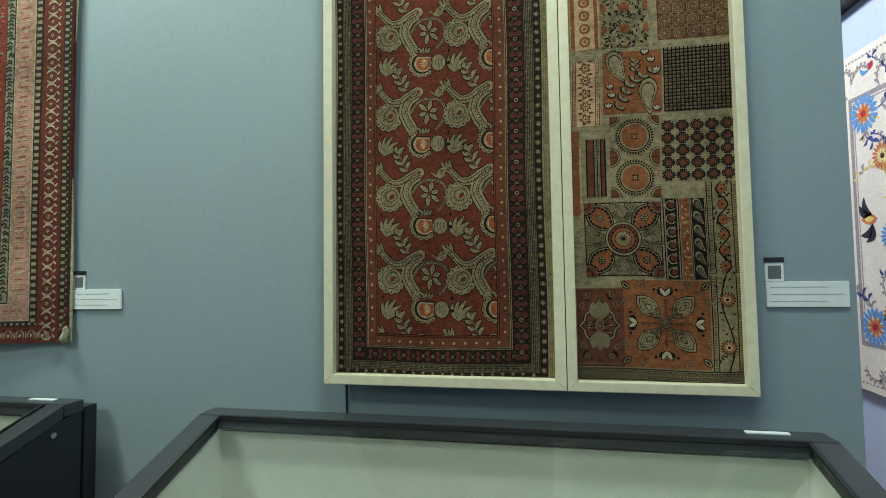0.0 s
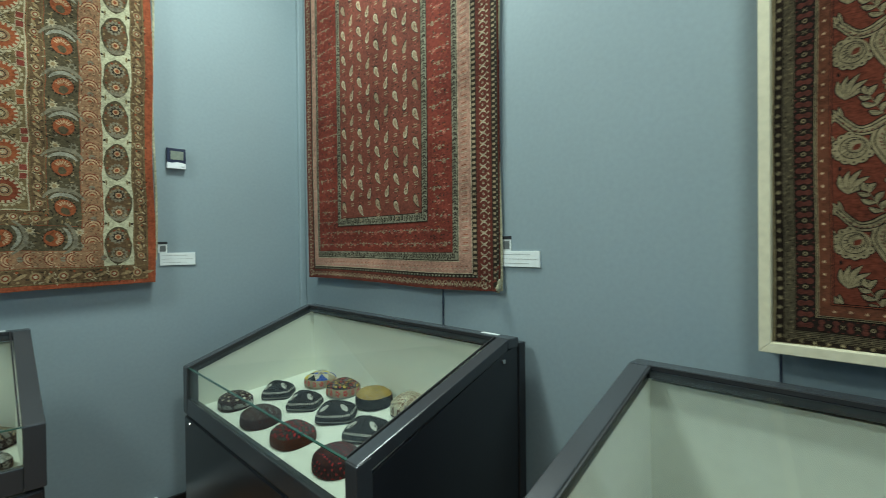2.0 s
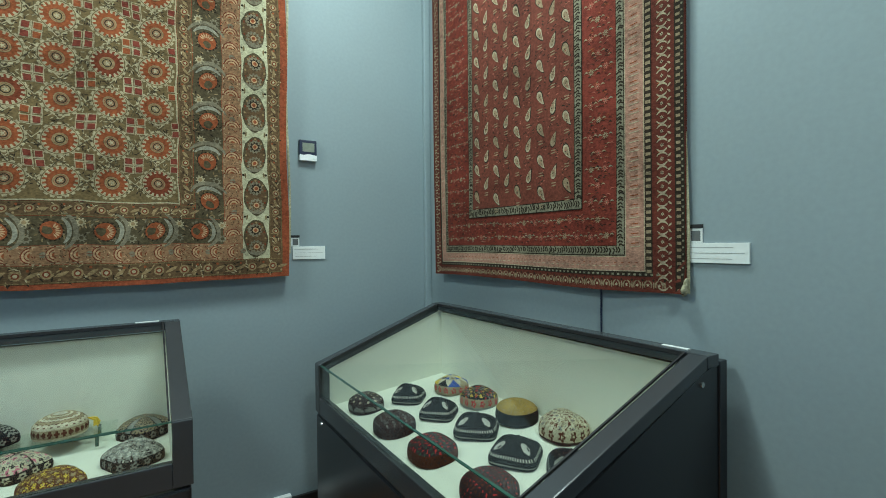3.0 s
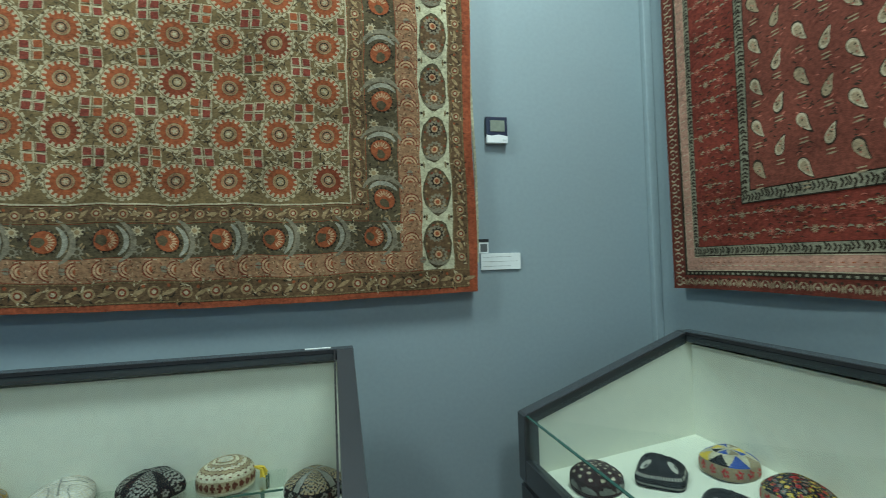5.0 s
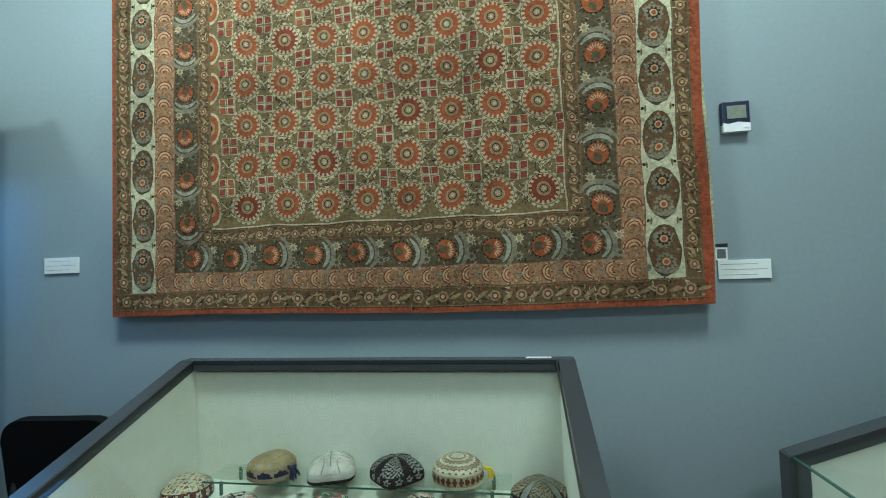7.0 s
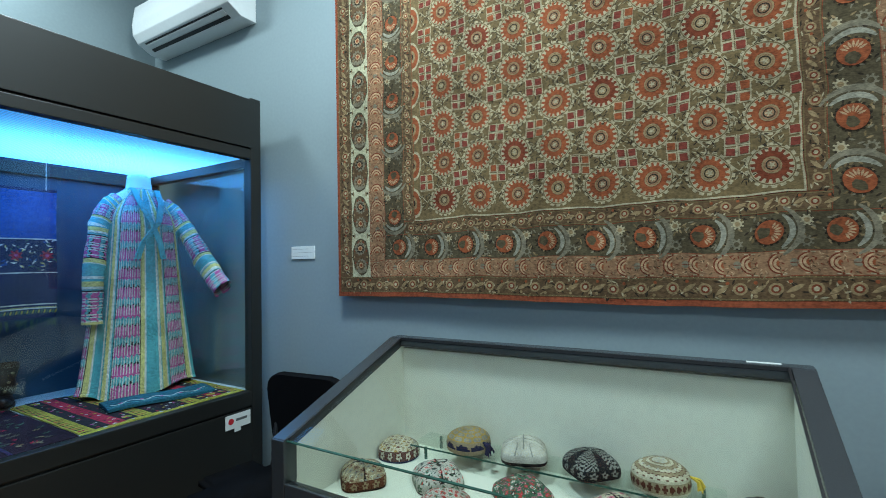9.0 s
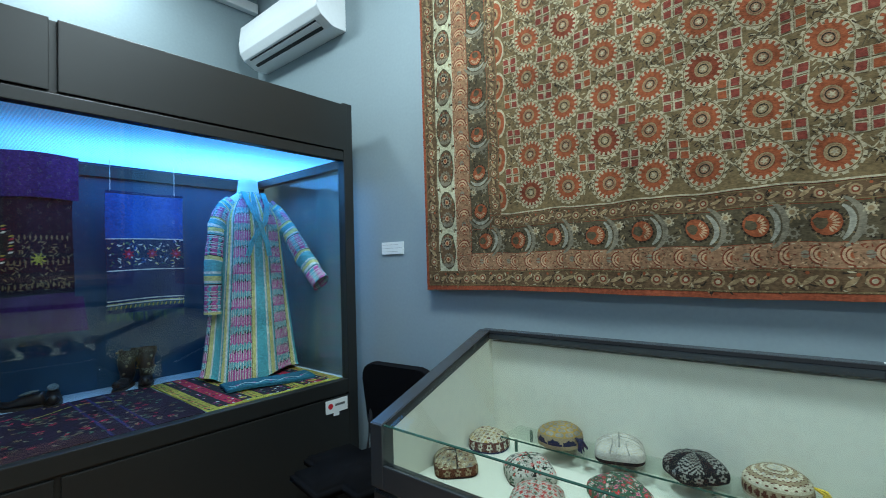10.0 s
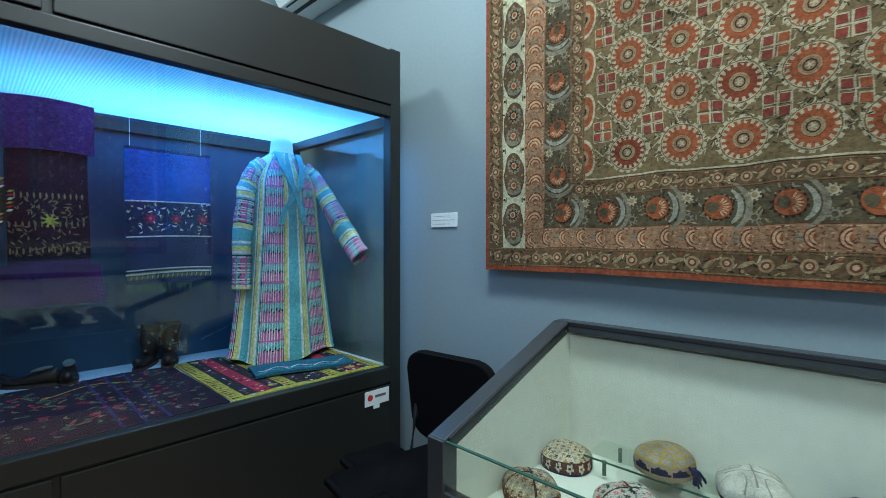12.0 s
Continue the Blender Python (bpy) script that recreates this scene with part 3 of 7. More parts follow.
def paisley_hanging():
    W, Hh = 1.452, 1.95
    thing = empty("wall_hanging", pose(-0.070, -0.182, 1.232, 0, 0, -88), "red printed cotton hanging with rows of cream paisleys", "wall hanging")

    def bend(u, v, lift):
        wave = 0.010 * math.sin(u * 9 + 1) * max(0, 1 - v / 0.6) + 0.002 * math.sin(u * 21 + v * 4) * max(0, 1 - v / 1.2)
        curl = 0.02 * max(0, (u - W + 0.05) / 0.05) ** 2 * max(0, 1 - v / 0.1)
        sag = -0.004 - 0.014 * math.sin(math.pi * u / W) ** 2 * 0 + 0.006 * math.sin(u * 4.5)
        return (u, -0.004 + wave * 0.7 - lift - curl, v + sag * max(0, 1 - v / 0.25))
    sheet("cloth", thing, MAROON, W, Hh, bend, 0.012, 0.04)
    p = Print([CRIMSON, CRIMSON2, PINK, GREY_ST, MAROON, BUFF, BUFF2, ROSE, UMBER, DEEP, BRICK])
    bl, br, bb = 0.062, 0.112, 0.052     # outer border widths
    # outer border: paired brackets round a blossom, and a dashed black selvage
    n = 42
    for k in range(n):
        y = 0.03 + k * (Hh - 0.03) / n
        for x, f in ((bl * 0.5, 0.85), (W - 0.074, 1.05)):
            for sg in (-1, 1):
                p.crescent(x - 0.002, y + sg * 0.004, 0.019 * f, 0.0065, sg * math.pi / 2, BUFF, 1, 2.5, 8)
                p.leaf(x + 0.016 * f, y + sg * 0.004, 0.016 * f, 0.0065, sg * 0.75, BUFF, 1, 4)
            p.gear(x - 0.002, y, 0.0035 * f, 0.0062 * f, 6, BUFF, 2)
            p.disc(x - 0.002, y, 0.0022, UMBER, 3, 6)
            p.leaf(x - 0.018 * f, y + 0.023, 0.014, 0.005, 0.3, BRICK, 1, 4)
    p.rect(W - 0.034, 0.0, W - 0.002, Hh, UMBER, 0.5, 0.035)
    for k in range(90):
        y = 0.006 + k * 0.0216
        p.rect(W - 0.029, y, W - 0.015, y + 0.0095, BUFF2, 1)
        p.rect(W - 0.012, y + 0.010, W - 0.006, y + 0.016, GREY_ST, 1)
    for k in range(34):
        x = 0.05 + k * (W - 0.1) / 34
        for sg in (-1, 1):
            p.crescent(x, 0.024, 0.0155, 0.006, (0.35 if sg > 0 else math.pi - 0.35), BUFF2, 1, 2.2, 8)
        p.gear(x, 0.023, 0.0035, 0.006, 6, BUFF, 2)
        p.leaf(x + 0.0205, 0.010, 0.026, 0.006, math.pi / 2, BUFF2, 1, 4)
        p.disc(x + 0.0205, 0.040, 0.0045, UMBER, 2, 6)
    # tooth line, pink stripe, grey stripe
    def frame_rect(l, r, b, mat, layer):
        p.rect(l, b, W - r, Hh, mat, layer, 0.035)
    frame_rect(bl, br, bb, UMBER, 1)
    for k in range(86):
        y = bb + 0.012 + k * 0.022
        if y < Hh:
            p.rect(W - br - 0.022, y, W - br - 0.004, y + 0.011, BUFF2, 2)
    for k in range(62):
        x = bl + 0.01 + k * 0.021
        p.rect(x, bb + 0.003, x + 0.009, bb + 0.010, GREY_ST, 2)
    frame_rect(bl + 0.012, br + 0.026, bb + 0.016, BUFF, 2)
    frame_rect(bl + 0.015, br + 0.030, bb + 0.020, PINK, 3)
    frame_rect(bl + 0.052, br + 0.098, bb + 0.066, BUFF, 4)
    frame_rect(bl + 0.055, br + 0.102, bb + 0.070, UMBER, 5)
    for k in range(60):
        y = bb + 0.1 + k * 0.033
        if y < Hh - 0.02:
            p.stroke([(bl + 0.024, y), (bl + 0.044, y + 0.004)], 0.003, BUFF, 4)
            p.stroke([(W - br - 0.085, y), (W - br - 0.045, y + 0.003)], 0.0035, BUFF, 4)
            p.stroke([(W - br - 0.08, y + 0.012), (W - br - 0.05, y + 0.014)], 0.003, BRICK, 4)
    for k in range(46):
        x = bl + 0.07 + k * 0.027
        if x < W - br - 0.05:
            p.stroke([(x, bb + 0.034), (x + 0.016, bb + 0.035)], 0.003, BUFF, 4)
            p.stroke([(x + 0.01, bb + 0.046), (x + 0.02, bb + 0.047)], 0.0025, BRICK, 4)
    def squiggle(x0, y0, x1, y1, vertical, layer):
        p.rect(x0, y0, x1, y1, GREY_ST, layer)
        length = (y1 - y0) if vertical else (x1 - x0)
        w = (x1 - x0) if vertical else (y1 - y0)
        for k in range(int(length / 0.012)):
            s = k * 0.012 + rnd(0.003)
            o = rnd(w * 0.2)
            if vertical:
                p.stroke([(x0 + w * 0.15 + o, y0 + s), (x0 + w * 0.5, y0 + s + 0.007), (x0 + w * 0.85 + o, y0 + s)], 0.0055, UMBER, layer + 1)
            else:
                p.stroke([(x0 + s, y0 + w * 0.15 + o), (x0 + s + 0.007, y0 + w * 0.5), (x0 + s, y0 + w * 0.85 + o)], 0.0055, UMBER, layer + 1)
    gl, gr, gb = bl + 0.058, br + 0.105, bb + 0.074
    squiggle(gl, gb, W - gr, gb + 0.03, False, 6)
    squiggle(gl, gb + 0.03, gl + 0.02, Hh, True, 6)
    squiggle(W - gr - 0.028, gb + 0.03, W - gr, Hh, True, 6)
    # flowered crimson band
    l, r, b = gl + 0.022, gr + 0.030, gb + 0.032
    frame_rect(l, r, b, CRIMSON, 6)
    il, ir, ib = 0.335, 0.395, 0.295
    def in_band(x, y):
        return not (il - 0.02 < x < W - ir + 0.02 and y > ib - 0.02)
    for k in range(6200):
        x, y = random.uniform(l + 0.012, W - r - 0.022), random.uniform(b + 0.012, Hh - 0.02)
        if in_band(x, y):
            p.leaf(x, y, random.uniform(0.010, 0.022), 0.0036, rnd(0.35), (ROSE, UMBER, BUFF2, UMBER, MAROON, BRICK, UMBER)[k % 7], 8, 4, 0.3)
    for j in range(30):
        for i in range(20):
            x, y = l + 0.03 + i * 0.066 + 0.033 * (j % 2) + rnd(0.004), b + 0.035 + j * 0.062 + rnd(0.004)
            if y < Hh - 0.03 and x < W - r - 0.02 and in_band(x - 0.01, y) and in_band(x + 0.01, y):
                p.gear(x, y, 0.0075, 0.0125, 8, ROSE if (i + j) % 3 else BUFF2, 8.6)
                p.disc(x, y, 0.0045, MAROON, 9, 7)
                p.disc(x, y, 0.0022, BUFF, 9.4, 6)
                for sg in (-1, 1):
                    p.leaf(x + sg * 0.013, y, 0.020, 0.006, 0 if sg > 0 else math.pi, GREY_ST if i % 2 else BUFF2, 8.6, 4, 0.3 * sg)
    # inner panel
    frame_rect(il, ir, ib, UMBER, 10)
    squiggle(il + 0.004, ib + 0.004, W - ir - 0.004, ib + 0.040, False, 11)
    squiggle(il + 0.004, ib + 0.040, il + 0.034, Hh, True, 11)
    squiggle(W - ir - 0.036, ib + 0.040, W - ir - 0.004, Hh, True, 11)
    frame_rect(il + 0.038, ir + 0.040, ib + 0.044, CRIMSON2, 12)
    x_lo, x_hi, y_lo = il + 0.038, W - ir - 0.040, ib + 0.044
    cols = 9
    for j in range(20):
        for i in range(cols):
            x = x_lo + (i + 0.5) * (x_hi - x_lo) / cols
            y = y_lo + 0.055 + j * 0.135 + (0.066 if i % 2 else 0) - 0.02 * (i % 4 == 2)
            if y > Hh - 0.05:
                continue
            up = i % 2
            size, turn, side = (0.060, math.pi - 0.2, -1) if up else (0.066, 0.35, 1)
            p.paisley(x + rnd(0.003), y + rnd(0.004), size * 1.14, UMBER, 13, side, turn)
            p.paisley(x, y, size, BUFF if (i + j) % 4 else BUFF2, 14, side, turn)
            p.paisley(x, y, size * 0.70, BUFF2, 14.5, side, turn)
            for q in range(5):
                p.disc(x + rnd(0.007), y + rnd(0.014), 0.0026, (ROSE, UMBER, DEEP)[q % 3], 15, 6)
            p.stroke([(x - 0.012, y - 0.046), (x + 0.012, y - 0.045)], 0.004, BUFF2, 14)
            p.leaf(x - 0.016, y - 0.058, 0.032, 0.006, 0.1, BUFF2, 13, 4)
            for q in range(16):
                p.leaf(x + rnd(0.030) - 0.006, y + 0.066 + rnd(0.030), 0.015, 0.0042, rnd(0.8), (ROSE, UMBER, MAROON, UMBER)[q % 4], 12.6, 3)
    p.object("print", thing, bend)
    sheet("lining", thing, IVORY, 0.014, Hh, lambda u, v, lift: (W - 0.004 + u * (0.5 + 0.5 * math.sin(v * 5 + 1)), 0.004 - lift, v), 0.004, 0.05, "cream lining showing along the edge")
    knot = bmesh.new()
    bmesh.ops.create_icosphere(knot, subdivisions=3, radius=0.020)
    for v in knot.verts:
        v.co = Vector((v.co.x * 0.45 * (1 - v.co.z * 14) + W + 0.002 + v.co.z * 0.3, v.co.y * 0.6 - 0.010 + 0.003 * math.sin(v.co.z * 300), v.co.z * 1.5 + 0.02))
    part("folded_corner", knot, IVORY, thing, "folded cream corner of the cloth", True)


paisley_hanging()
# ---------- framed block prints on the east wall ----------
RED_F = cloth("madder_red_field", (0.102, 0.023, 0.012), weave=300)
PRINT_G = cloth("greyed_print", (0.192, 0.148, 0.081))
SAND = cloth("sand_linen", (0.205, 0.160, 0.092))
ORANGE = cloth("orange_print", (0.185, 0.064, 0.025))
INKB = cloth("black_print", (0.009, 0.006, 0.005))
DARKBR = cloth("black_brown_ground", (0.015, 0.009, 0.006))


def wooden_frame(thing, w, h, b=0.026):
    """A mitred batten frame round (0..w, 0..h), facing -y."""
    o = [(0, 0), (w, 0), (w, h), (0, h)]
    i = [(b, b), (w - b, b), (w - b, h - b), (b, h - b)]
    for k in range(4):
        q = (k + 1) % 4
        part("frame_batten", prism([o[k], o[q], i[q], i[k]], 1, -0.028, 0.0, 0.002), POPLAR, thing)


def flat(u, v, lift):
    return (u + 0.002 * math.sin(v * 9), -0.006 - lift, v + 0.0025 * math.sin(u * 14))


def ribbon(p, pts, w0, w1, mat, layer):
    """A band along a line of points whose width runs from w0 over the middle to w1."""
    n = len(pts)
    lo, hi = [], []
    for k, q in enumerate(pts):
        a, b = pts[max(k - 1, 0)], pts[min(k + 1, n - 1)]
        d = math.hypot(b[0] - a[0], b[1] - a[1]) or 1.0
        u = k / (n - 1)
        w = (w0 + (w1 - w0) * u) / 2
        nx, ny = -(b[1] - a[1]) / d * w, (b[0] - a[0]) / d * w
        lo.append((q[0] - nx, q[1] - ny))
        hi.append((q[0] + nx, q[1] + ny))
    for k in range(n - 1):
        p.poly([lo[k], lo[k + 1], hi[k + 1], hi[k]], mat, layer)
    return lo, hi


def smooth_line(ctrl, steps=6):
    """Points along a soft curve through the given ones."""
    out = []
    for k in range(len(ctrl) - 1):
        p0, p1, p2, p3 = ctrl[max(k - 1, 0)], ctrl[k], ctrl[k + 1], ctrl[min(k + 2, len(ctrl) - 1)]
        for j in range(steps):
            t = j / steps
            out.append(tuple(0.5 * (2 * p1[i] + (p2[i] - p0[i]) * t + (2 * p0[i] - 5 * p1[i] + 4 * p2[i] - p3[i]) * t * t
                                    + (3 * p1[i] - p0[i] - 3 * p2[i] + p3[i]) * t ** 3) for i in (0, 1)))
    return out + [ctrl[-1]]


def outlined_leaf(p, x, y, length, width, turn, mat, layer, bend=0.0):
    p.leaf(x - 0.0015 * math.cos(turn), y - 0.0015 * math.sin(turn), length + 0.004, width + 0.0048, turn, INKB, layer, 6, bend)
    p.leaf(x, y, length, width, turn, mat, layer + 0.4, 6, bend)
    p.stroke([(x + 0.2 * length * math.cos(turn), y + 0.2 * length * math.sin(turn)), (x + 0.75 * length * math.cos(turn), y + 0.75 * length * math.sin(turn))], 0.0008, INKB, layer + 0.8)


def feather(p, x, y, layer):
    """A scalloped flower under two plumes, with a leafy twig above; x, y is the flower's middle."""
    # two plumes that share a rounded head
    base = layer
    for ctrl, w0, w1 in ((((0.083, 0.067), (0.058, 0.055), (0.030, 0.040), (0.004, 0.042), (-0.028, 0.076)), 0.028, 0.014),
                         (((0.080, 0.060), (0.056, 0.043), (0.044, 0.015), (0.052, -0.010), (0.066, -0.034)), 0.028, 0.030)):
        layer = base + (0.12 if w1 > w0 else 0.0)
        line = smooth_line([(x + a, y + b) for a, b in ctrl])
        ribbon(p, line, w0 + 0.0050, w1 + 0.0050, INKB, layer)
        lo, hi = ribbon(p, line, w0, w1, PRINT_G, layer + 0.5)
        p.stroke([((a[0] * 3 + b[0]) / 4, (a[1] * 3 + b[1]) / 4) for a, b in zip(lo, hi)], 0.0019, INKB, layer + 1)
        p.stroke([((a[0] + b[0] * 3) / 4, (a[1] + b[1] * 3) / 4) for a, b in zip(lo, hi)], 0.0019, INKB, layer + 1)
        for k in range(1, len(line) - 2, 2):
            t = math.atan2(line[k + 1][1] - line[k][1], line[k + 1][0] - line[k][0])
            p.leaf(line[k][0], line[k][1], 0.0075, 0.0030, t + 0.7, RED_Q, layer + 1.2, 4)
        e, t = line[-1], math.atan2(line[-1][1] - line[-3][1], line[-1][0] - line[-3][0])
        for q in range(4):
            outlined_leaf(p, e[0] - 0.014 * math.cos(t), e[1] - 0.014 * math.sin(t), 0.034, 0.0078, t + (q - 1.5) * 0.34, PRINT_G, layer + 0.2 + 0.03 * q)
    layer = base
    p.disc(x + 0.083, y + 0.067, 0.0148, INKB, layer - 0.05, 14)
    p.disc(x + 0.083, y + 0.067, 0.0132, PRINT_G, layer + 0.72, 14)
    p.disc(x + 0.083, y + 0.067, 0.0045, RED_F, layer + 1.2, 8)
    # scalloped flower opening towards the plumes
    for q in range(9):
        a = 1.75 + q * 0.50
        p.disc(x + 0.030 * math.cos(a), y + 0.030 * math.sin(a), 0.0110, INKB, layer + 1.3 + 0.02 * q, 10)
        p.disc(x + 0.030 * math.cos(a), y + 0.030 * math.sin(a), 0.0095, PRINT_G, layer + 1.6 + 0.02 * q, 10)
        p.disc(x + 0.033 * math.cos(a), y + 0.033 * math.sin(a), 0.0022, INKB, layer + 2.5, 6)
    p.disc(x, y, 0.0300, PRINT_G, layer + 2, 20)
    p.ring(x, y, 0.0235, 0.0250, INKB, layer + 2.4, 20)
    p.ring(x + 0.004, y + 0.004, 0.0150, 0.0165, INKB, layer + 2.4, 18)
    for q in range(11):
        a = 1.6 + q * 0.42
        p.stroke([(x + 0.004 + 0.011 * math.cos(a), y + 0.004 + 0.011 * math.sin(a)), (x + 0.020 * math.cos(a), y + 0.020 * math.sin(a))], 0.0011, INKB, layer + 2.6)
    p.leaf(x - 0.001, y - 0.005, 0.020, 0.012, 0.75, RED_F, layer + 2.7, 7)
    # twig of seven leaves
    tw = smooth_line([(x + 0.052, y + 0.070), (x + 0.040, y + 0.092), (x + 0.026, y + 0.118)], 5)
    p.stroke(tw, 0.0026, INKB, layer)
    p.stroke(tw, 0.0014, PRINT_G, layer + 0.6)
    for k, (f, side, ln) in enumerate(((0.15, -1, 0.022), (0.25, 1, 0.020), (0.5, -1, 0.024), (0.55, 1, 0.024), (0.85, -1, 0.020), (0.9, 1, 0.022), (1.0, 0, 0.020))):
        q = tw[min(int(f * (len(tw) - 1)), len(tw) - 1)]
        outlined_leaf(p, q[0], q[1], ln * 1.15, 0.0108, 1.95 + side * -0.85, PRINT_G, layer + 0.3 + 0.02 * k, 0.12)


def comb_flower(p, x, y, layer):
    """A half-open flower with a peach comb, a striped bud beside it and a small calyx above."""
    for q in range(8):
        a = 2.3 + q * 0.44
        p.disc(x - 0.004 + 0.031 * math.cos(a), y + 0.031 * math.sin(a), 0.0090, INKB, layer + 0.02 * q, 10)
        p.disc(x - 0.004 + 0.031 * math.cos(a), y + 0.031 * math.sin(a), 0.0074, PRINT_G, layer + 0.5 + 0.02 * q, 10)
        p.disc(x - 0.004 + 0.033 * math.cos(a), y + 0.033 * math.sin(a), 0.0024, RED_F, layer + 1, 6)
    cup = [(x + 0.022, y + 0.020)] + [(x - 0.004 + 0.028 * math.cos(a), y + 0.028 * math.sin(a)) for a in [2.2 + k * 0.28 for k in range(13)]] + [(x + 0.022, y - 0.020)]
    p.poly(cup, INKB, layer + 1.2)
    p.poly([(x + 0.002 + (a - x) * 0.86, y + (b - y) * 0.86) for a, b in cup], PRINT_G, layer + 1.6)
    p.poly([(x + 0.003 + (a - x) * 0.72, y + (b - y) * 0.72) for a, b in cup], BRICK, layer + 2)
    p.stroke([(x + 0.003 + (a - x) * 0.74, y + (b - y) * 0.74) for a, b in cup], 0.0022, cloth_peach, layer + 2.3)
    for q in range(5):
        p.leaf(x + 0.012, y, 0.021, 0.0048, 2.35 + q * 0.40, cloth_peach, layer + 2.4, 4)
    p.disc(x + 0.041, y, 0.0205, INKB, layer + 1, 18, ry=0.0235)
    p.disc(x + 0.041, y, 0.0188, PRINT_G, layer + 1.5, 18, ry=0.0218)
    for q in range(5):
        p.crescent(x + 0.041 + 0.030 - q * 0.008, y, 0.022, 0.0013, math.pi, INKB, layer + 2, 1.4 - 0.1 * q, 8)
    for q in range(4):
        outlined_leaf(p, x - 0.004 + q * 0.005, y + 0.027, 0.018, 0.0062, 1.9 - q * 0.28, PRINT_G, layer + 0.5 + 0.03 * q)
    p.leaf(x + 0.062, y - 0.004, 0.014, 0.010, 0.1, INKB, layer + 1, 4)


def spray(p, x, y, turn, layer):
    for q in range(5):
        outlined_leaf(p, x, y, 0.060 - 0.006 * abs(q - 2), 0.0115, turn + (q - 2) * 0.36, PRINT_G, layer + 0.1 * q, 0.10)


def bead_rows(p, x0, y0, x1, y1, vertical, layer):
    """A black stripe of red quatrefoils, small rings and pale angle marks."""
    p.rect(x0, y0, x1, y1, DARKBR, layer)
    length, w = ((y1 - y0), (x1 - x0)) if vertical else ((x1 - x0), (y1 - y0))
    n = max(1, round(length / 0.0268))
    at = (lambda s, o: ((x0 + x1) / 2 + o, y0 + s)) if vertical else (lambda s, o: (x0 + s, (y0 + y1) / 2 + o))
    for k in range(n):
        s = (k + 0.5) * length / n
        for o in (-0.24, 0.24):
            c = at(s + rnd(0.001), o * w)
            p.disc(c[0], c[1], w * 0.235, INKB, layer + 0.5, 12)
            p.disc(c[0], c[1], w * 0.20, RED_Q, layer + 1, 12)
        c = at(s, 0)
        p.disc(c[0], c[1], w * 0.13, RED_Q, layer + 1, 8)
        m = at(s + length / n / 2, 0)
        if k % 3 == 0:
            p.ring(m[0], m[1], w * 0.075, w * 0.135, PRINT_G, layer + 2, 10)
        else:
            for o in (-0.14, 0.14):
                e, f = at(s + length / n / 2 + 0.004, o * w), at(s + length / n / 2 - 0.004, o * w)
                p.stroke([e, m, f], 0.0013, PRINT_G, layer + 2)
        for o in (-0.44, 0.44):
            q = at(s + length / n / 2, o * w)
            p.disc(q[0], q[1], w * 0.06, RED_Q, layer + 2, 6)


def fine_lines(p, x0, y0, x1, y1, vertical, layer, count=5):
    """A faded grey band ruled with thin dark lines and short ticks."""
    p.rect(x0, y0, x1, y1, PRINT_D, layer)
    for k in range(count):
        f = (k + 0.5) / count
        if vertical:
            x = x0 + (x1 - x0) * f
            p.rect(x - 0.0008, y0, x + 0.0008, y1, DARKBR, layer + 1)
        else:
            y = y0 + (y1 - y0) * f
            p.rect(x0, y - 0.0008, x1, y + 0.0008, DARKBR, layer + 1)
    length = (y1 - y0) if vertical else (x1 - x0)
    for k in range(int(length / 0.007)):
        s, f = k * 0.007 + rnd(0.002), random.random() * 0.7
        if vertical:
            xx = x0 + (x1 - x0) * f
            p.stroke([(xx, y0 + s), (xx + (x1 - x0) * 0.25, y0 + s + 0.002)], 0.0018, DARKBR if k % 2 else PRINT_G, layer + 2)
        else:
            yy = y0 + (y1 - y0) * f
            p.stroke([(x0 + s, yy), (x0 + s + 0.002, yy + (y1 - y0) * 0.25)], 0.0018, DARKBR if k % 2 else PRINT_G, layer + 2)


RED_Q = cloth("dull_red_print", (0.080, 0.022, 0.015))
PRINT_D = cloth("dim_grey_print", (0.105, 0.083, 0.047))


def star_dots(p, x0, y0, x1, y1, vertical, layer, mat, pitch=0.0225, r=0.0052):
    length = (y1 - y0) if vertical else (x1 - x0)
    n = max(1, round(length / pitch))
    for k in range(n):
        s = (k + 0.5) * length / n
        c = ((x0 + x1) / 2 + rnd(0.001), y0 + s) if vertical else (x0 + s, (y0 + y1) / 2 + rnd(0.001))
        p.gear(c[0], c[1], r * 0.55, r, 8, mat, layer)


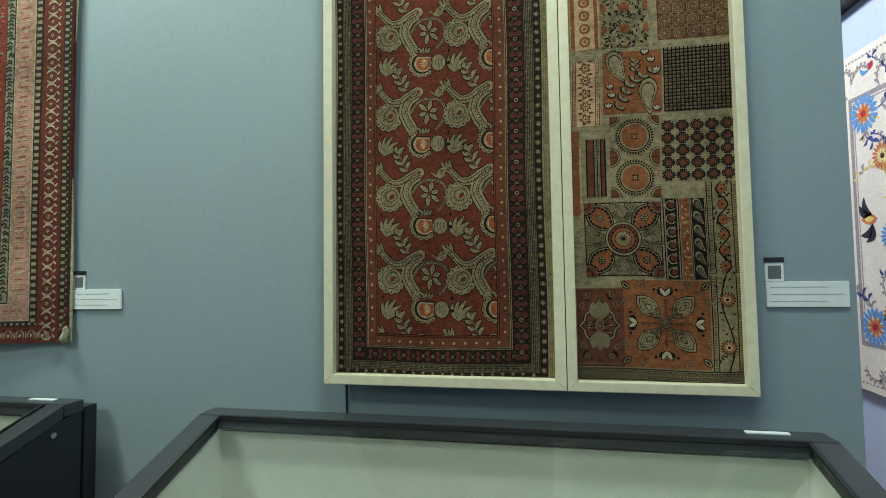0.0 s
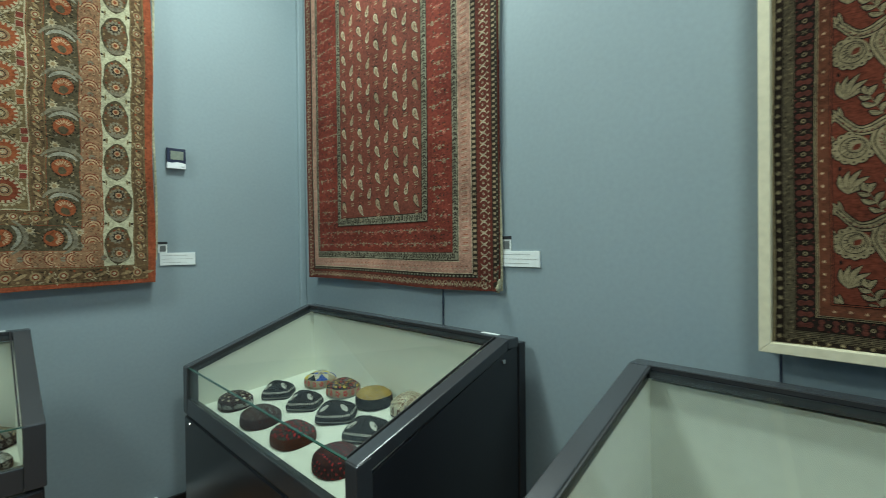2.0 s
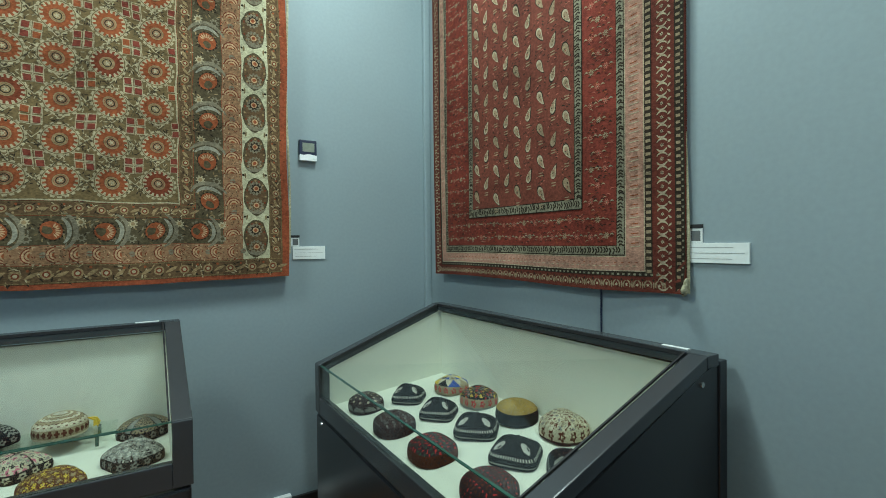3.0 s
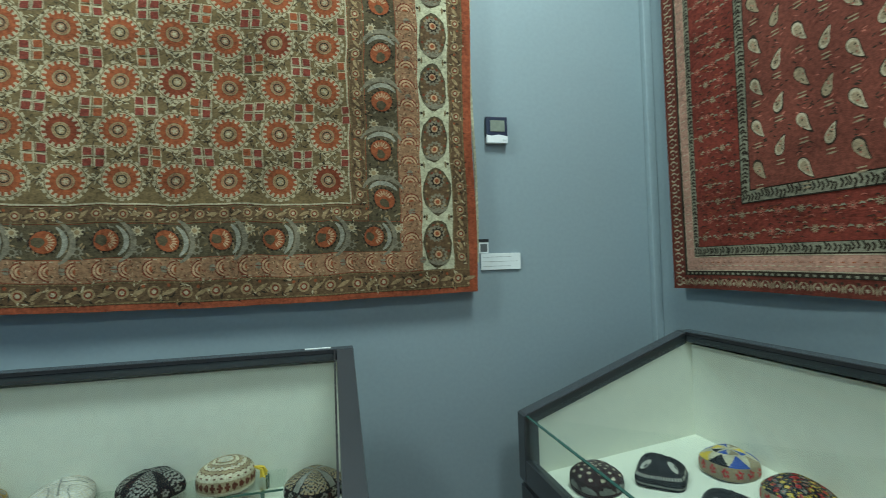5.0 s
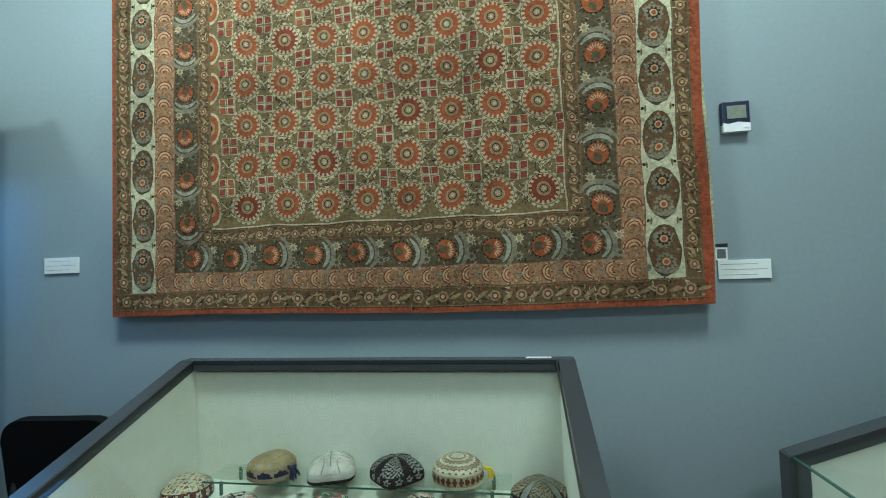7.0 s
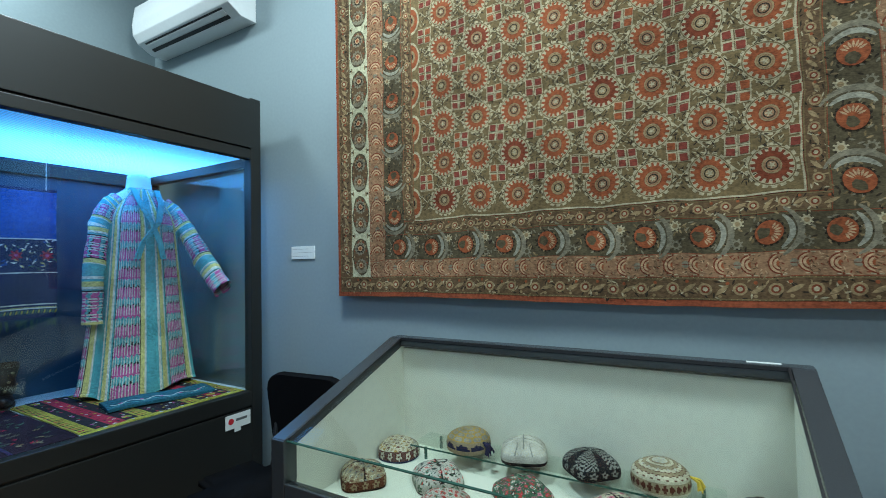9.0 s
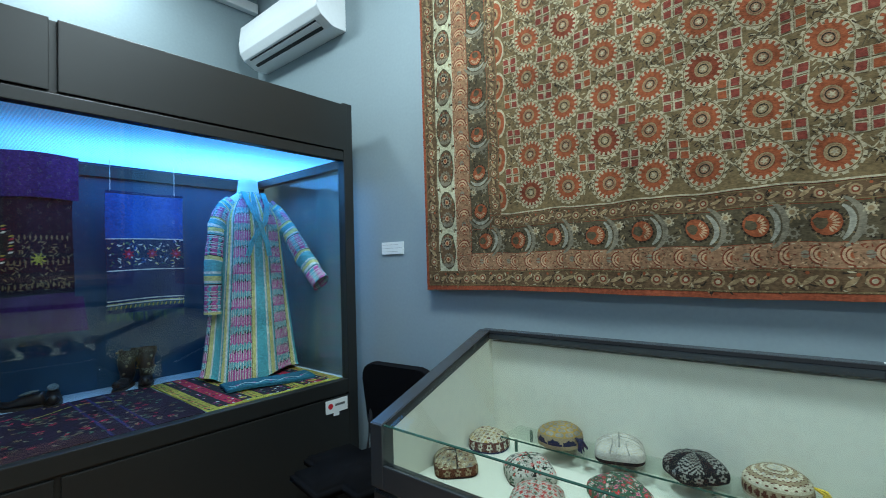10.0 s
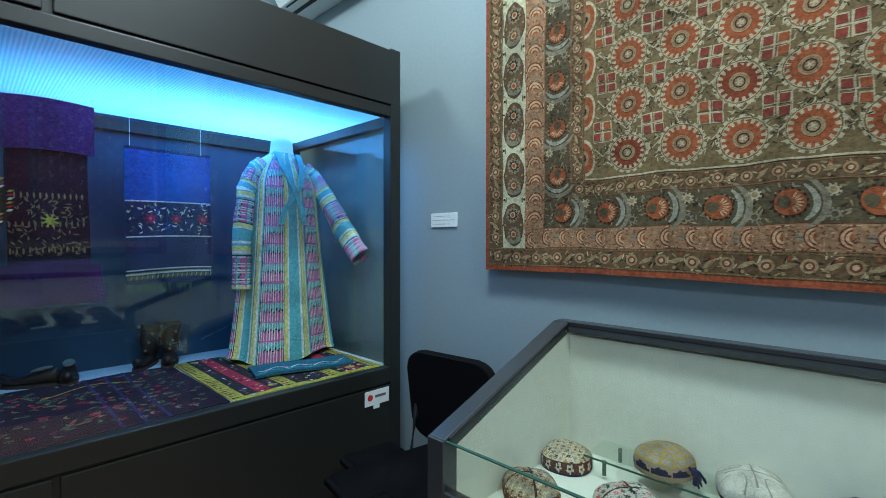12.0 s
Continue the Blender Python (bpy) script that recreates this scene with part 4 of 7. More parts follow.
def framed_print_left():
    W, Hh = 0.631, 1.60
    thing = empty("framed_textile", pose(-0.052, -2.520, 1.139, 0, 0, -90), "block-printed madder red cloth in a pale wooden frame", "framed textile", "framed block prints")
    wooden_frame(thing, W, Hh)
    part("backing", box(0.004, W - 0.004, -0.004, 0.026, 0.004, Hh - 0.004), SAND, thing)
    p = Print([RED_F, PRINT_G, SAND, ORANGE, INKB, DARKBR, BRICK, cloth_peach, BROWN, RUST, RED_Q, PRINT_D, OXIDE])
    a, b, c = 0.026, W - 0.026, Hh - 0.026
    p.rect(a, 0.0265, b, c, DARKBR, 0)
    # selvages
    p.rect(a, 0.0265, a + 0.006, c, PRINT_G, 1)
    p.rect(b - 0.017, 0.0265, b, c, PRINT_G, 1)
    for f in (0.004, 0.009):
        p.rect(b - 0.017 + f, 0.0265, b - 0.0158 + f, c, PRINT_D, 2)
    # outer stripes of pale blossoms
    star_dots(p, a + 0.006, 0.030, a + 0.022, c, True, 1, PRINT_G, 0.024, 0.0062)
    star_dots(p, b - 0.036, 0.030, b - 0.018, c, True, 1, PRINT_G, 0.024, 0.0068)
    star_dots(p, a + 0.02, 0.027, b - 0.04, 0.036, False, 1, PRINT_G, 0.026, 0.0050)
    fine_lines(p, a + 0.023, 0.036, a + 0.046, c, True, 1)
    fine_lines(p, b - 0.060, 0.036, b - 0.037, c, True, 1)
    fine_lines(p, a + 0.046, 0.036, b - 0.060, 0.058, False, 1)
    bead_rows(p, a + 0.047, 0.060, a + 0.084, c, True, 1)
    bead_rows(p, b - 0.103, 0.060, b - 0.062, c, True, 1)
    bead_rows(p, a + 0.084, 0.060, b - 0.103, 0.092, False, 1)
    # inner panel: grey rule, rust stripe with pale dots, dark rule, red field
    l, r, bt = a + 0.086, b - 0.105, 0.094
    p.rect(l, bt, r, c, PRINT_G, 3)
    p.rect(l + 0.0022, bt + 0.0022, r - 0.0022, c, DARKBR, 4)
    p.rect(l + 0.0042, bt + 0.0042, r - 0.0042, c, PRINT_G, 5)
    p.rect(l + 0.0062, bt + 0.0062, r - 0.0062, c, OXIDE, 6)
    star_dots(p, l + 0.006, bt + 0.03, l + 0.026, c, True, 7, cloth_peach, 0.030, 0.0038)
    star_dots(p, r - 0.030, bt + 0.03, r - 0.006, c, True, 7, cloth_peach, 0.030, 0.0038)
    star_dots(p, l + 0.02, bt + 0.006, r - 0.02, bt + 0.030, False, 7, cloth_peach, 0.030, 0.0038)
    p.rect(l + 0.028, bt + 0.032, r - 0.032, c, INKB, 7)
    p.rect(l + 0.0295, bt + 0.0335, r - 0.0335, c, RUST, 7.5)
    p.rect(l + 0.032, bt + 0.036, r - 0.036, c, INKB, 8)
    p.rect(l + 0.034, bt + 0.038, r - 0.038, c, RED_F, 8.5)
    p.window = (l + 0.034, bt + 0.038, r - 0.038, c)
    rise, pitch = 0.2195, 0.2005
    for j in range(-1, 7):
        for i in range(-1, 2):
            fx, fy = 0.277 + i * pitch * 0.94 + 0.002 * math.sin(j * 2.1), 0.199 + j * rise
            if i >= 0:
                comb_flower(p, fx, fy, 9)
            spray(p, fx + 0.083, fy - 0.030, 1.15, 9)
            mx, my = fx - 0.095, fy + 0.076
            feather(p, mx, my, 9)
            # arched stem with a star flower under it
            stem = smooth_line([(mx + 0.060, my + 0.008), (mx + 0.080, my + 0.036), (mx + 0.110, my + 0.047), (mx + 0.146, my + 0.036),
                                (mx + 0.156, my - 0.004), (mx + 0.130, my - 0.038)], 5)
            p.stroke(stem, 0.0075, INKB, 9)
            p.stroke(stem, 0.0055, PRINT_G, 9.3)
            p.stroke(stem, 0.0016, INKB, 9.6)
            sx, sy = mx + 0.110, my + 0.010
            for q in range(6):
                outlined_leaf(p, sx + 0.005 * math.cos(q * 1.05 + 0.3), sy + 0.005 * math.sin(q * 1.05 + 0.3), 0.030 if q % 3 else 0.021, 0.0118, q * 1.05 + 0.3, PRINT_G, 9.2 + 0.02 * q)
            # small hooked leaf
            hook = smooth_line([(fx + 0.020, fy + 0.142), (fx + 0.044, fy + 0.128), (fx + 0.056, fy + 0.148), (fx + 0.048, fy + 0.168)], 5)
            ribbon(p, hook, 0.006, 0.010, INKB, 9)
            ribbon(p, hook, 0.003, 0.0075, PRINT_G, 9.3)
            for q in range(5):
                p.leaf(fx + 0.030, fy + 0.130, 0.030, 0.0035, 0.1 + q * 0.22, PRINT_G, 9.4, 4)
            p.leaf(fx + 0.07, fy + 0.024, 0.012, 0.006, 1.6, INKB, 9, 4)
    p.window = None
    p.object("print", thing, flat)


def framed_print_right():
    W, Hh = 0.426, 1.60
    thing = empty("framed_textile", pose(-0.052, -3.153, 1.139, 0, 0, -90), "sampler of orange and black block prints in a pale wooden frame", "framed textile", "framed block prints")
    wooden_frame(thing, W, Hh, 0.024)
    part("backing", box(0.004, W - 0.004, -0.004, 0.026, 0.004, Hh - 0.004), SAND, thing)
    p = Print([SAND, ORANGE, INKB, DARKBR, BRICK, PRINT_G, RUST, cloth_peach, BUFF, PRINT_D, OXIDE])
    a, b, c = 0.024, W - 0.024, Hh - 0.024
    p.rect(a, 0.024, b, c, SAND, 0)

    def edged(line, width, mat, layer, rim=0.0022):
        p.stroke(line, width + rim, INKB, layer)
        p.stroke(line, width, mat, layer + 0.4)

    def curl(x, y, r, turn, layer, flip=1):
        pts = [(x + r * (1 - k / 15) * math.cos(turn + flip * k * 0.62), y + r * (1 - k / 15) * math.sin(turn + flip * k * 0.62)) for k in range(13)]
        p.stroke(pts, 0.0040, INKB, layer)
        p.stroke(pts, 0.0019, PRINT_G, layer + 0.5)

    def drop(x, y, s, turn, layer, inner):
        """A pointed leaf with nested outlines."""
        for k, (f, m) in enumerate(((1.0, INKB), (0.93, PRINT_G), (0.76, INKB), (0.70, inner), (0.54, PRINT_D), (0.48, inner), (0.30, INKB), (0.22, PRINT_G))):
            o = s * (1 - f) * 0.45
            p.leaf(x + o * math.cos(turn), y + o * math.sin(turn), s * f, s * 0.60 * f, turn, m, layer + 0.3 * k, 10)

    # lowest border of linked lozenges
    p.rect(a, 0.0255, b, 0.053, INKB, 1)
    for y in (0.0285, 0.0485):
        p.rect(a, y, b, y + 0.0016, PRINT_G, 2)
    for k in range(25):
        x = a + 0.010 + k * 0.0152
        p.disc(x, 0.0395, 0.0088, PRINT_G, 2, 4)
        p.disc(x, 0.0395, 0.0062, INKB, 3, 4)
        p.disc(x, 0.0395, 0.0030, PRINT_G, 4, 4)
        for s in (-1, 1):
            p.disc(x + 0.0076, 0.0395 + s * 0.0065, 0.0024, PRINT_G, 3, 3)
    # half tile with a spiked lozenge
    p.rect(0.0265, 0.056, 0.140, 0.248, OXIDE, 1)
    for y in (0.060, 0.243):
        for k in range(24):
            p.stroke([(0.030 + k * 0.0044, y), (0.032 + k * 0.0044, y + 0.005)], 0.0013, PRINT_G, 2)
        p.rect(0.028, y - 0.001, 0.138, y + 0.0004, INKB, 2)
    x, y = 0.080, 0.156
    for f, m, ly in ((1.0, INKB, 2), (0.95, PRINT_G, 2.4), (0.86, INKB, 2.8), (0.80, OXIDE, 3.2)):
        p.poly([(x + dx * f, y + dy * f) for dx, dy in ((0, 0.068), (0.016, 0.046), (0.036, 0.030), (0.040, 0.012), (0.052, 0), (0.040, -0.012), (0.036, -0.030), (0.016, -0.046),
                                                       (0, -0.068), (-0.016, -0.046), (-0.036, -0.030), (-0.040, -0.012), (-0.052, 0), (-0.040, 0.012), (-0.036, 0.030), (-0.016, 0.046))], m, ly)
    for s in (-1, 1):
        for q in range(3):
            drop(x + (q - 1) * 0.004, y + s * 0.014, 0.046, s * math.pi / 2 - (q - 1) * 0.30 * s, 3.5 + q * 0.2, PRINT_G)
            for w in range(3):
                p.leaf(x + s * 0.008, y + (q - 1) * 0.012, 0.030 - 0.006 * w, 0.0045, (0 if s > 0 else math.pi) + (q - 1) * 0.35 + (w - 1) * 0.12, (INKB, PRINT_G, INKB)[w], 3.4 + 0.2 * w, 4)
    drop(x, y - 0.018, 0.036, math.pi / 2, 6, OXIDE)
    for sx in (-1, 1):
        for sy in (-1, 1):
            curl(x + sx * 0.040, y + sy * 0.050, 0.010, 0.8 * sx, 2, sx * sy)
            curl(x + sx * 0.028, y + sy * 0.074, 0.009, 2.2 * sx, 2, -sx * sy)
            p.leaf(x + sx * 0.030, y + sy * 0.060, 0.022, 0.009, math.pi / 2 * sy + 0.6 * sx, INKB, 2, 5)
    # large tile: four leaves, four tulips, curls in the corners
    p.rect(0.138, 0.056, 0.333, 0.267, ORANGE, 1.2)
    x, y = 0.2335, 0.1635
    for k in range(4):
        t = math.pi / 4 + k * math.pi / 2
        u = k * math.pi / 2
        ct, st, cu, su = math.cos(t), math.sin(t), math.cos(u), math.sin(u)
        drop(x + 0.020 * ct, y + 0.020 * st, 0.074, t, 2, PRINT_G)
        for s in (-1, 1):
            p.disc(x + 0.040 * math.cos(t + s * 0.24), y + 0.040 * math.sin(t + s * 0.24), 0.0042, INKB, 5, 8)
            p.disc(x + 0.040 * math.cos(t + s * 0.24), y + 0.040 * math.sin(t + s * 0.24), 0.0026, ORANGE, 5.5, 8)
            edged([(x + s * 0.0028 * st, y - s * 0.0028 * ct), (x + 0.040 * ct + s * 0.0028 * st, y + 0.040 * st - s * 0.0028 * ct)], 0.0018, PRINT_G, 5)
            curl(x + 0.108 * math.cos(t + s * 0.28), y + 0.108 * math.sin(t + s * 0.28), 0.0105, t + s, 2, s)
            p.leaf(x + 0.072 * cu, y + 0.072 * su, 0.022, 0.007, u + s * 1.0, INKB, 2.2, 5, 0.3 * s)
            p.leaf(x + 0.064 * cu, y + 0.064 * su, 0.028, 0.014, u + s * 0.52, INKB, 2.4, 6)
            p.leaf(x + 0.066 * cu, y + 0.066 * su, 0.023, 0.009, u + s * 0.52, BUFF, 2.8, 6)
            p.disc(x + 0.085 * math.cos(u + s * 0.30), y + 0.085 * math.sin(u + s * 0.30), 0.0036, INKB, 2, 8)
        p.leaf(x + 0.114 * ct, y + 0.114 * st, 0.028, 0.016, t, INKB, 2, 6)
        p.leaf(x + 0.117 * ct, y + 0.117 * st, 0.022, 0.011, t, PRINT_G, 2.5, 6)
        p.leaf(x + 0.120 * ct, y + 0.120 * st, 0.016, 0.005, t, INKB, 3, 4)
        for q in range(7):
            p.disc(x + (0.010 + q * 0.0075) * cu, y + (0.010 + q * 0.0075) * su, 0.0034, INKB, 3, 4)
            p.disc(x + (0.010 + q * 0.0075) * cu, y + (0.010 + q * 0.0075) * su, 0.0017, PRINT_G, 3.5, 4)
    p.gear(x, y, 0.004, 0.010, 8, PRINT_G, 6)
    p.disc(x, y, 0.004, OXIDE, 6.5, 6)

    def ladder(x0, x1, y0, y1, rungs=0.0060):
        """A pale strip with dark rails and fine rungs."""
        p.rect(x0, y0, x1, y1, PRINT_G, 1.3)
        for f in (x0, x1 - 0.0024):
            p.rect(f, y0, f + 0.0024, y1, INKB, 2)
        for k in range(int((y1 - y0) / rungs)):
            p.rect(x0 + 0.004, y0 + k * rungs, x1 - 0.004, y0 + k * rungs + 0.0022, OXIDE, 2)

    # right-hand strips
    def vine(x0, x1, y0, y1, pitch, r, petals):
        p.rect(x0, y0, x1, y1, PRINT_G, 1.3)
        n = max(1, round((y1 - y0) / pitch))
        xm = (x0 + x1) / 2
        line = [(xm + (x1 - x0) * 0.30 * math.sin(k / 6 * math.pi), y0 + (y1 - y0) * k / (6 * n)) for k in range(6 * n + 1)]
        p.stroke(line, 0.0034, INKB, 2)
        for k in range(n):
            y = y0 + (k + 0.5) * (y1 - y0) / n
            p.gear(xm, y, r * 0.92, r * 1.12, petals, INKB, 2.5)
            p.disc(xm, y, r * 0.90, ORANGE, 3, 16)
            p.gear(xm, y, r * 0.40, r * 0.66, 9, cloth_peach if petals > 12 else BRICK, 3.5, 0.4)
            p.disc(xm, y, r * 0.22, INKB, 4, 8)
            for q in range(12):
                ox, oy = rnd((x1 - x0) * 0.40), rnd(pitch * 0.48)
                if math.hypot(ox, oy) > r * 1.15:
                    p.leaf(xm + ox - 0.004, y + oy, 0.010, 0.0040, rnd(3.1), (INKB, INKB, OXIDE)[q % 3], 2, 4, 0.25)

    ladder(0.336, 0.350, 0.054, 0.278)
    vine(0.350, 0.391, 0.054, 0.278, 0.098, 0.0165, 16)
    ladder(0.391, 0.406, 0.054, 0.278)
    ladder(0.337, 0.351, 0.284, 0.505)
    vine(0.351, 0.392, 0.284, 0.505, 0.035, 0.0115, 10)
    ladder(0.392, 0.406, 0.284, 0.505)
    # round rosette between four eye-shaped leaves
    x0, y0, x1, y1 = 0.053, 0.277, 0.234, 0.459
    p.window = (x0, y0, x1, y1)
    p.rect(x0, y0, x1, y1, INKB, 1)
    p.rect(x0 + 0.003, y0 + 0.003, x1 - 0.003, y1 - 0.003, PRINT_G, 1.5)
    x, y = (x0 + x1) / 2, (y0 + y1) / 2
    for k in range(4):
        t, u = math.pi / 4 + k * math.pi / 2, k * math.pi / 2
        ct, st, cu, su = math.cos(t), math.sin(t), math.cos(u), math.sin(u)
        p.leaf(x + 0.030 * ct, y + 0.030 * st, 0.092, 0.060, t, INKB, 2, 10)
        p.leaf(x + 0.033 * ct, y + 0.033 * st, 0.086, 0.054, t, PRINT_G, 2.4, 10)
        p.leaf(x + 0.036 * ct, y + 0.036 * st, 0.080, 0.049, t, INKB, 2.8, 10)
        p.leaf(x + 0.039 * ct, y + 0.039 * st, 0.074, 0.044, t, ORANGE, 3.2, 10)
        for s in (-1, 1):
            for q in range(7):
                f = 0.14 + q * 0.12
                wd = 0.043 * math.sin(math.pi * f) ** 0.8 / 2
                p.disc(x + (0.039 + 0.074 * f) * ct - s * wd * st, y + (0.039 + 0.074 * f) * st + s * wd * ct, 0.0036, INKB, 3.6, 7)
        fx, fy = x + 0.074 * ct, y + 0.074 * st
        p.disc(fx, fy, 0.0095, INKB, 4, 10)
        for q in range(6):
            p.disc(fx + 0.0058 * math.cos(q * 1.047), fy + 0.0058 * math.sin(q * 1.047), 0.0026, PRINT_G, 4.5, 6)
        p.disc(fx, fy, 0.0022, PRINT_G, 4.5, 6)
        p.disc(x0 + 0.003 if ct < 0 else x1 - 0.003, y0 + 0.003 if st < 0 else y1 - 0.003, 0.029, INKB, 4, 20)
        for rr, m, ly in ((0.026, PRINT_G, 4.3), (0.024, OXIDE, 4.6), (0.014, INKB, 4.9), (0.011, OXIDE, 5.2)):
            p.gear(x0 + 0.003 if ct < 0 else x1 - 0.003, y0 + 0.003 if st < 0 else y1 - 0.003, rr * 0.88, rr, 16, m, ly)
        # linework wedges on the axes
        for f in (-0.42, -0.34, -0.26, -0.18, -0.10, 0.10, 0.18, 0.26, 0.34, 0.42):
            edged([(x + 0.044 * math.cos(u + f * 0.6), y + 0.044 * math.sin(u + f * 0.6)), (x + 0.092 * math.cos(u + f), y + 0.092 * math.sin(u + f))], 0.0014, PRINT_G, 2.2)
        drop(x + 0.050 * cu, y + 0.050 * su, 0.034, u, 5.5, PRINT_G)
    for rr, m, ly in ((0.043, INKB, 6), (0.041, PRINT_G, 6.3), (0.0365, INKB, 6.6), (0.034, OXIDE, 6.9)):
        p.disc(x, y, rr, m, ly, 32)
    p.gear(x, y, 0.028, 0.031, 16, INKB, 7.2)
    p.disc(x, y, 0.0265, ORANGE, 7.5, 24)
    p.gear(x, y, 0.015, 0.0205, 12, INKB, 7.8, 0.9)
    p.gear(x, y, 0.0135, 0.0185, 12, PRINT_G, 8.1, 0.85)
    p.gear(x, y, 0.006, 0.0105, 8, OXIDE, 8.4)
    p.disc(x, y, 0.004, INKB, 8.7, 8)
    p.window = None
    # three strips of coils, rust and drops
    p.rect(0.238, 0.270, 0.275, 0.467, INKB, 1)
    p.rect(0.2405, 0.270, 0.2435, 0.467, PRINT_G, 2)
    p.rect(0.270, 0.270, 0.2725, 0.467, PRINT_G, 2)
    for k in range(6):
        y = 0.287 + k * 0.0325
        p.ring(0.2565, y, 0.0098, 0.0128, PRINT_G, 2, 16, 0.6, 5.6)
        p.disc(0.258, y + 0.001, 0.0072, OXIDE, 2.5, 12)
        p.crescent(0.2565, y + 0.016, 0.008, 0.003, -1.2, PRINT_G, 3, 2.4, 8)
    p.rect(0.277, 0.270, 0.298, 0.467, ORANGE, 1)
    for k in range(28):
        p.leaf(0.281 + 0.008 * (k % 2), 0.274 + k * 0.0068, 0.009, 0.0035, rnd(1.5), cloth_peach if k % 3 else OXIDE, 2, 4)
    p.rect(0.300, 0.270, 0.335, 0.467, INKB, 1)
    for k in range(6):
        y = 0.288 + k * 0.0325
        p.paisley(0.3175, y, 0.036, PRINT_G, 2, 1, 0.4)
        p.paisley(0.3175, y - 0.001, 0.026, INKB, 2.5, 1, 0.4)
        p.paisley(0.3175, y - 0.001, 0.020, PRINT_D, 3, 1, 0.4)
    for f in (0.3015, 0.3320):
        p.rect(f, 0.270, f + 0.0016, 0.467, PRINT_G, 2)
    # plain orange patch and short stripes
    p.rect(0.025, 0.43, 0.046, 0.645, ORANGE, 1)
    p.rect(0.046, 0.46, 0.050, 0.60, cloth_peach, 1)
    for x0, x1, m in ((0.062, 0.0655, INKB), (0.0655, 0.080, OXIDE), (0.080, 0.083, INKB), (0.083, 0.096, PRINT_G), (0.088, 0.0905, INKB), (0.096, 0.0995, INKB), (0.0995, 0.106, OXIDE), (0.106, 0.110, INKB)):
        p.rect(x0, 0.474, x1, 0.620, m, 1 if m != INKB else 2)
    for k in range(26):
        p.disc(0.0858, 0.478 + k * 0.0055, 0.0013, INKB, 2, 5)
        p.disc(0.0932, 0.478 + k * 0.0055, 0.0013, INKB, 2, 5)
    # two spoked rounds
    x0, y0, x1, y1 = 0.120, 0.472, 0.237, 0.673
    p.window = (x0, y0, x1, y1)
    p.rect(x0, y0, x1, y1, PRINT_G, 1)
    for k in range(60):
        p.disc(random.uniform(x0, x1), random.uniform(y0, y1), 0.0022, ORANGE, 1.4, 6)
    for y in (0.519, 0.622):
        p.gear(0.178, y, 0.0405, 0.0455, 40, INKB, 2, 0.55)
        p.disc(0.178, y, 0.0395, PRINT_G, 2.4, 36)
        p.disc(0.178, y, 0.0372, INKB, 2.8, 36)
        p.disc(0.178, y, 0.0345, PRINT_G, 3.2, 36)
        p.gear(0.178, y, 0.0295, 0.0315, 26, ORANGE, 3.6, 0.6)
        p.gear(0.178, y, 0.0060, 0.0095, 4, INKB, 4)
        p.gear(0.178, y, 0.0030, 0.0062, 4, PRINT_G, 4.4)
    for cx in (x0, x1):
        for cy in (y0, 0.5705, y1):
            for rr, m, ly in ((0.025, INKB, 2), (0.0232, PRINT_G, 2.3), (0.020, INKB, 2.6), (0.0185, OXIDE, 2.9)):
                p.disc(cx, cy, rr, m, ly, 24)
            p.stroke([(cx - 0.02, cy), (cx + 0.02, cy)], 0.0016, INKB, 3.2)
    p.window = None
    # grid of red stars
    p.rect(0.239, 0.509, 0.406, 0.661, PRINT_G, 1)
    for i in range(5):
        for j in range(5):
            x, y = 0.2555 + i * 0.0335, 0.5245 + j * 0.0303
            p.gear(x, y, 0.0120, 0.0152, 8, INKB, 2, 0.7)
            p.gear(x, y, 0.0070, 0.0092, 10, OXIDE, 3)
            for q in range(8):
                p.disc(x + 0.0108 * math.cos(q * 0.785 + 0.39), y + 0.0108 * math.sin(q * 0.785 + 0.39), 0.0010, PRINT_G, 3, 4)
            p.disc(x, y, 0.0016, OXIDE, 4, 6)
            if i < 4:
                p.rect(x + 0.0125, y - 0.003, x + 0.021, y + 0.003, INKB, 1.5)
                p.disc(x + 0.01675, y, 0.0022, PRINT_G, 3, 4)
            if j < 4:
                p.rect(x - 0.003, y + 0.011, x + 0.003, y + 0.019, INKB, 1.5)
                p.disc(x, y + 0.01515, 0.0022, PRINT_G, 3, 4)
    # narrow rust-on-cream strip
    p.rect(0.028, 0.655, 0.099, 0.820, cloth_peach, 1)
    for x in (0.0305, 0.0385, 0.0865, 0.0955):
        p.rect(x, 0.655, x + 0.0018, 0.820, OXIDE, 2)
    for k in range(26):
        for x in (0.0354, 0.0920):
            p.disc(x, 0.659 + k * 0.0062, 0.0019, OXIDE, 2, 6)
    for k in range(5):
        y = 0.672 + k * 0.033
        p.gear(0.063, y, 0.0105, 0.0145, 8 if k % 2 else 5, OXIDE, 2)
        p.gear(0.063, y, 0.0050, 0.0090, 8, cloth_peach, 3)
        p.disc(0.063, y, 0.0032, OXIDE, 4, 8)
        for s in (-1, 1):
            p.leaf(0.063 + s * 0.006, y + 0.0165, 0.014, 0.006, 0 if s > 0 else math.pi, OXIDE, 2, 5)
    # branch between two fat drops
    x0, y0, x1, y1 = 0.1055, 0.681, 0.245, 0.838
    p.rect(x0, y0, x1, y1, ORANGE, 1)
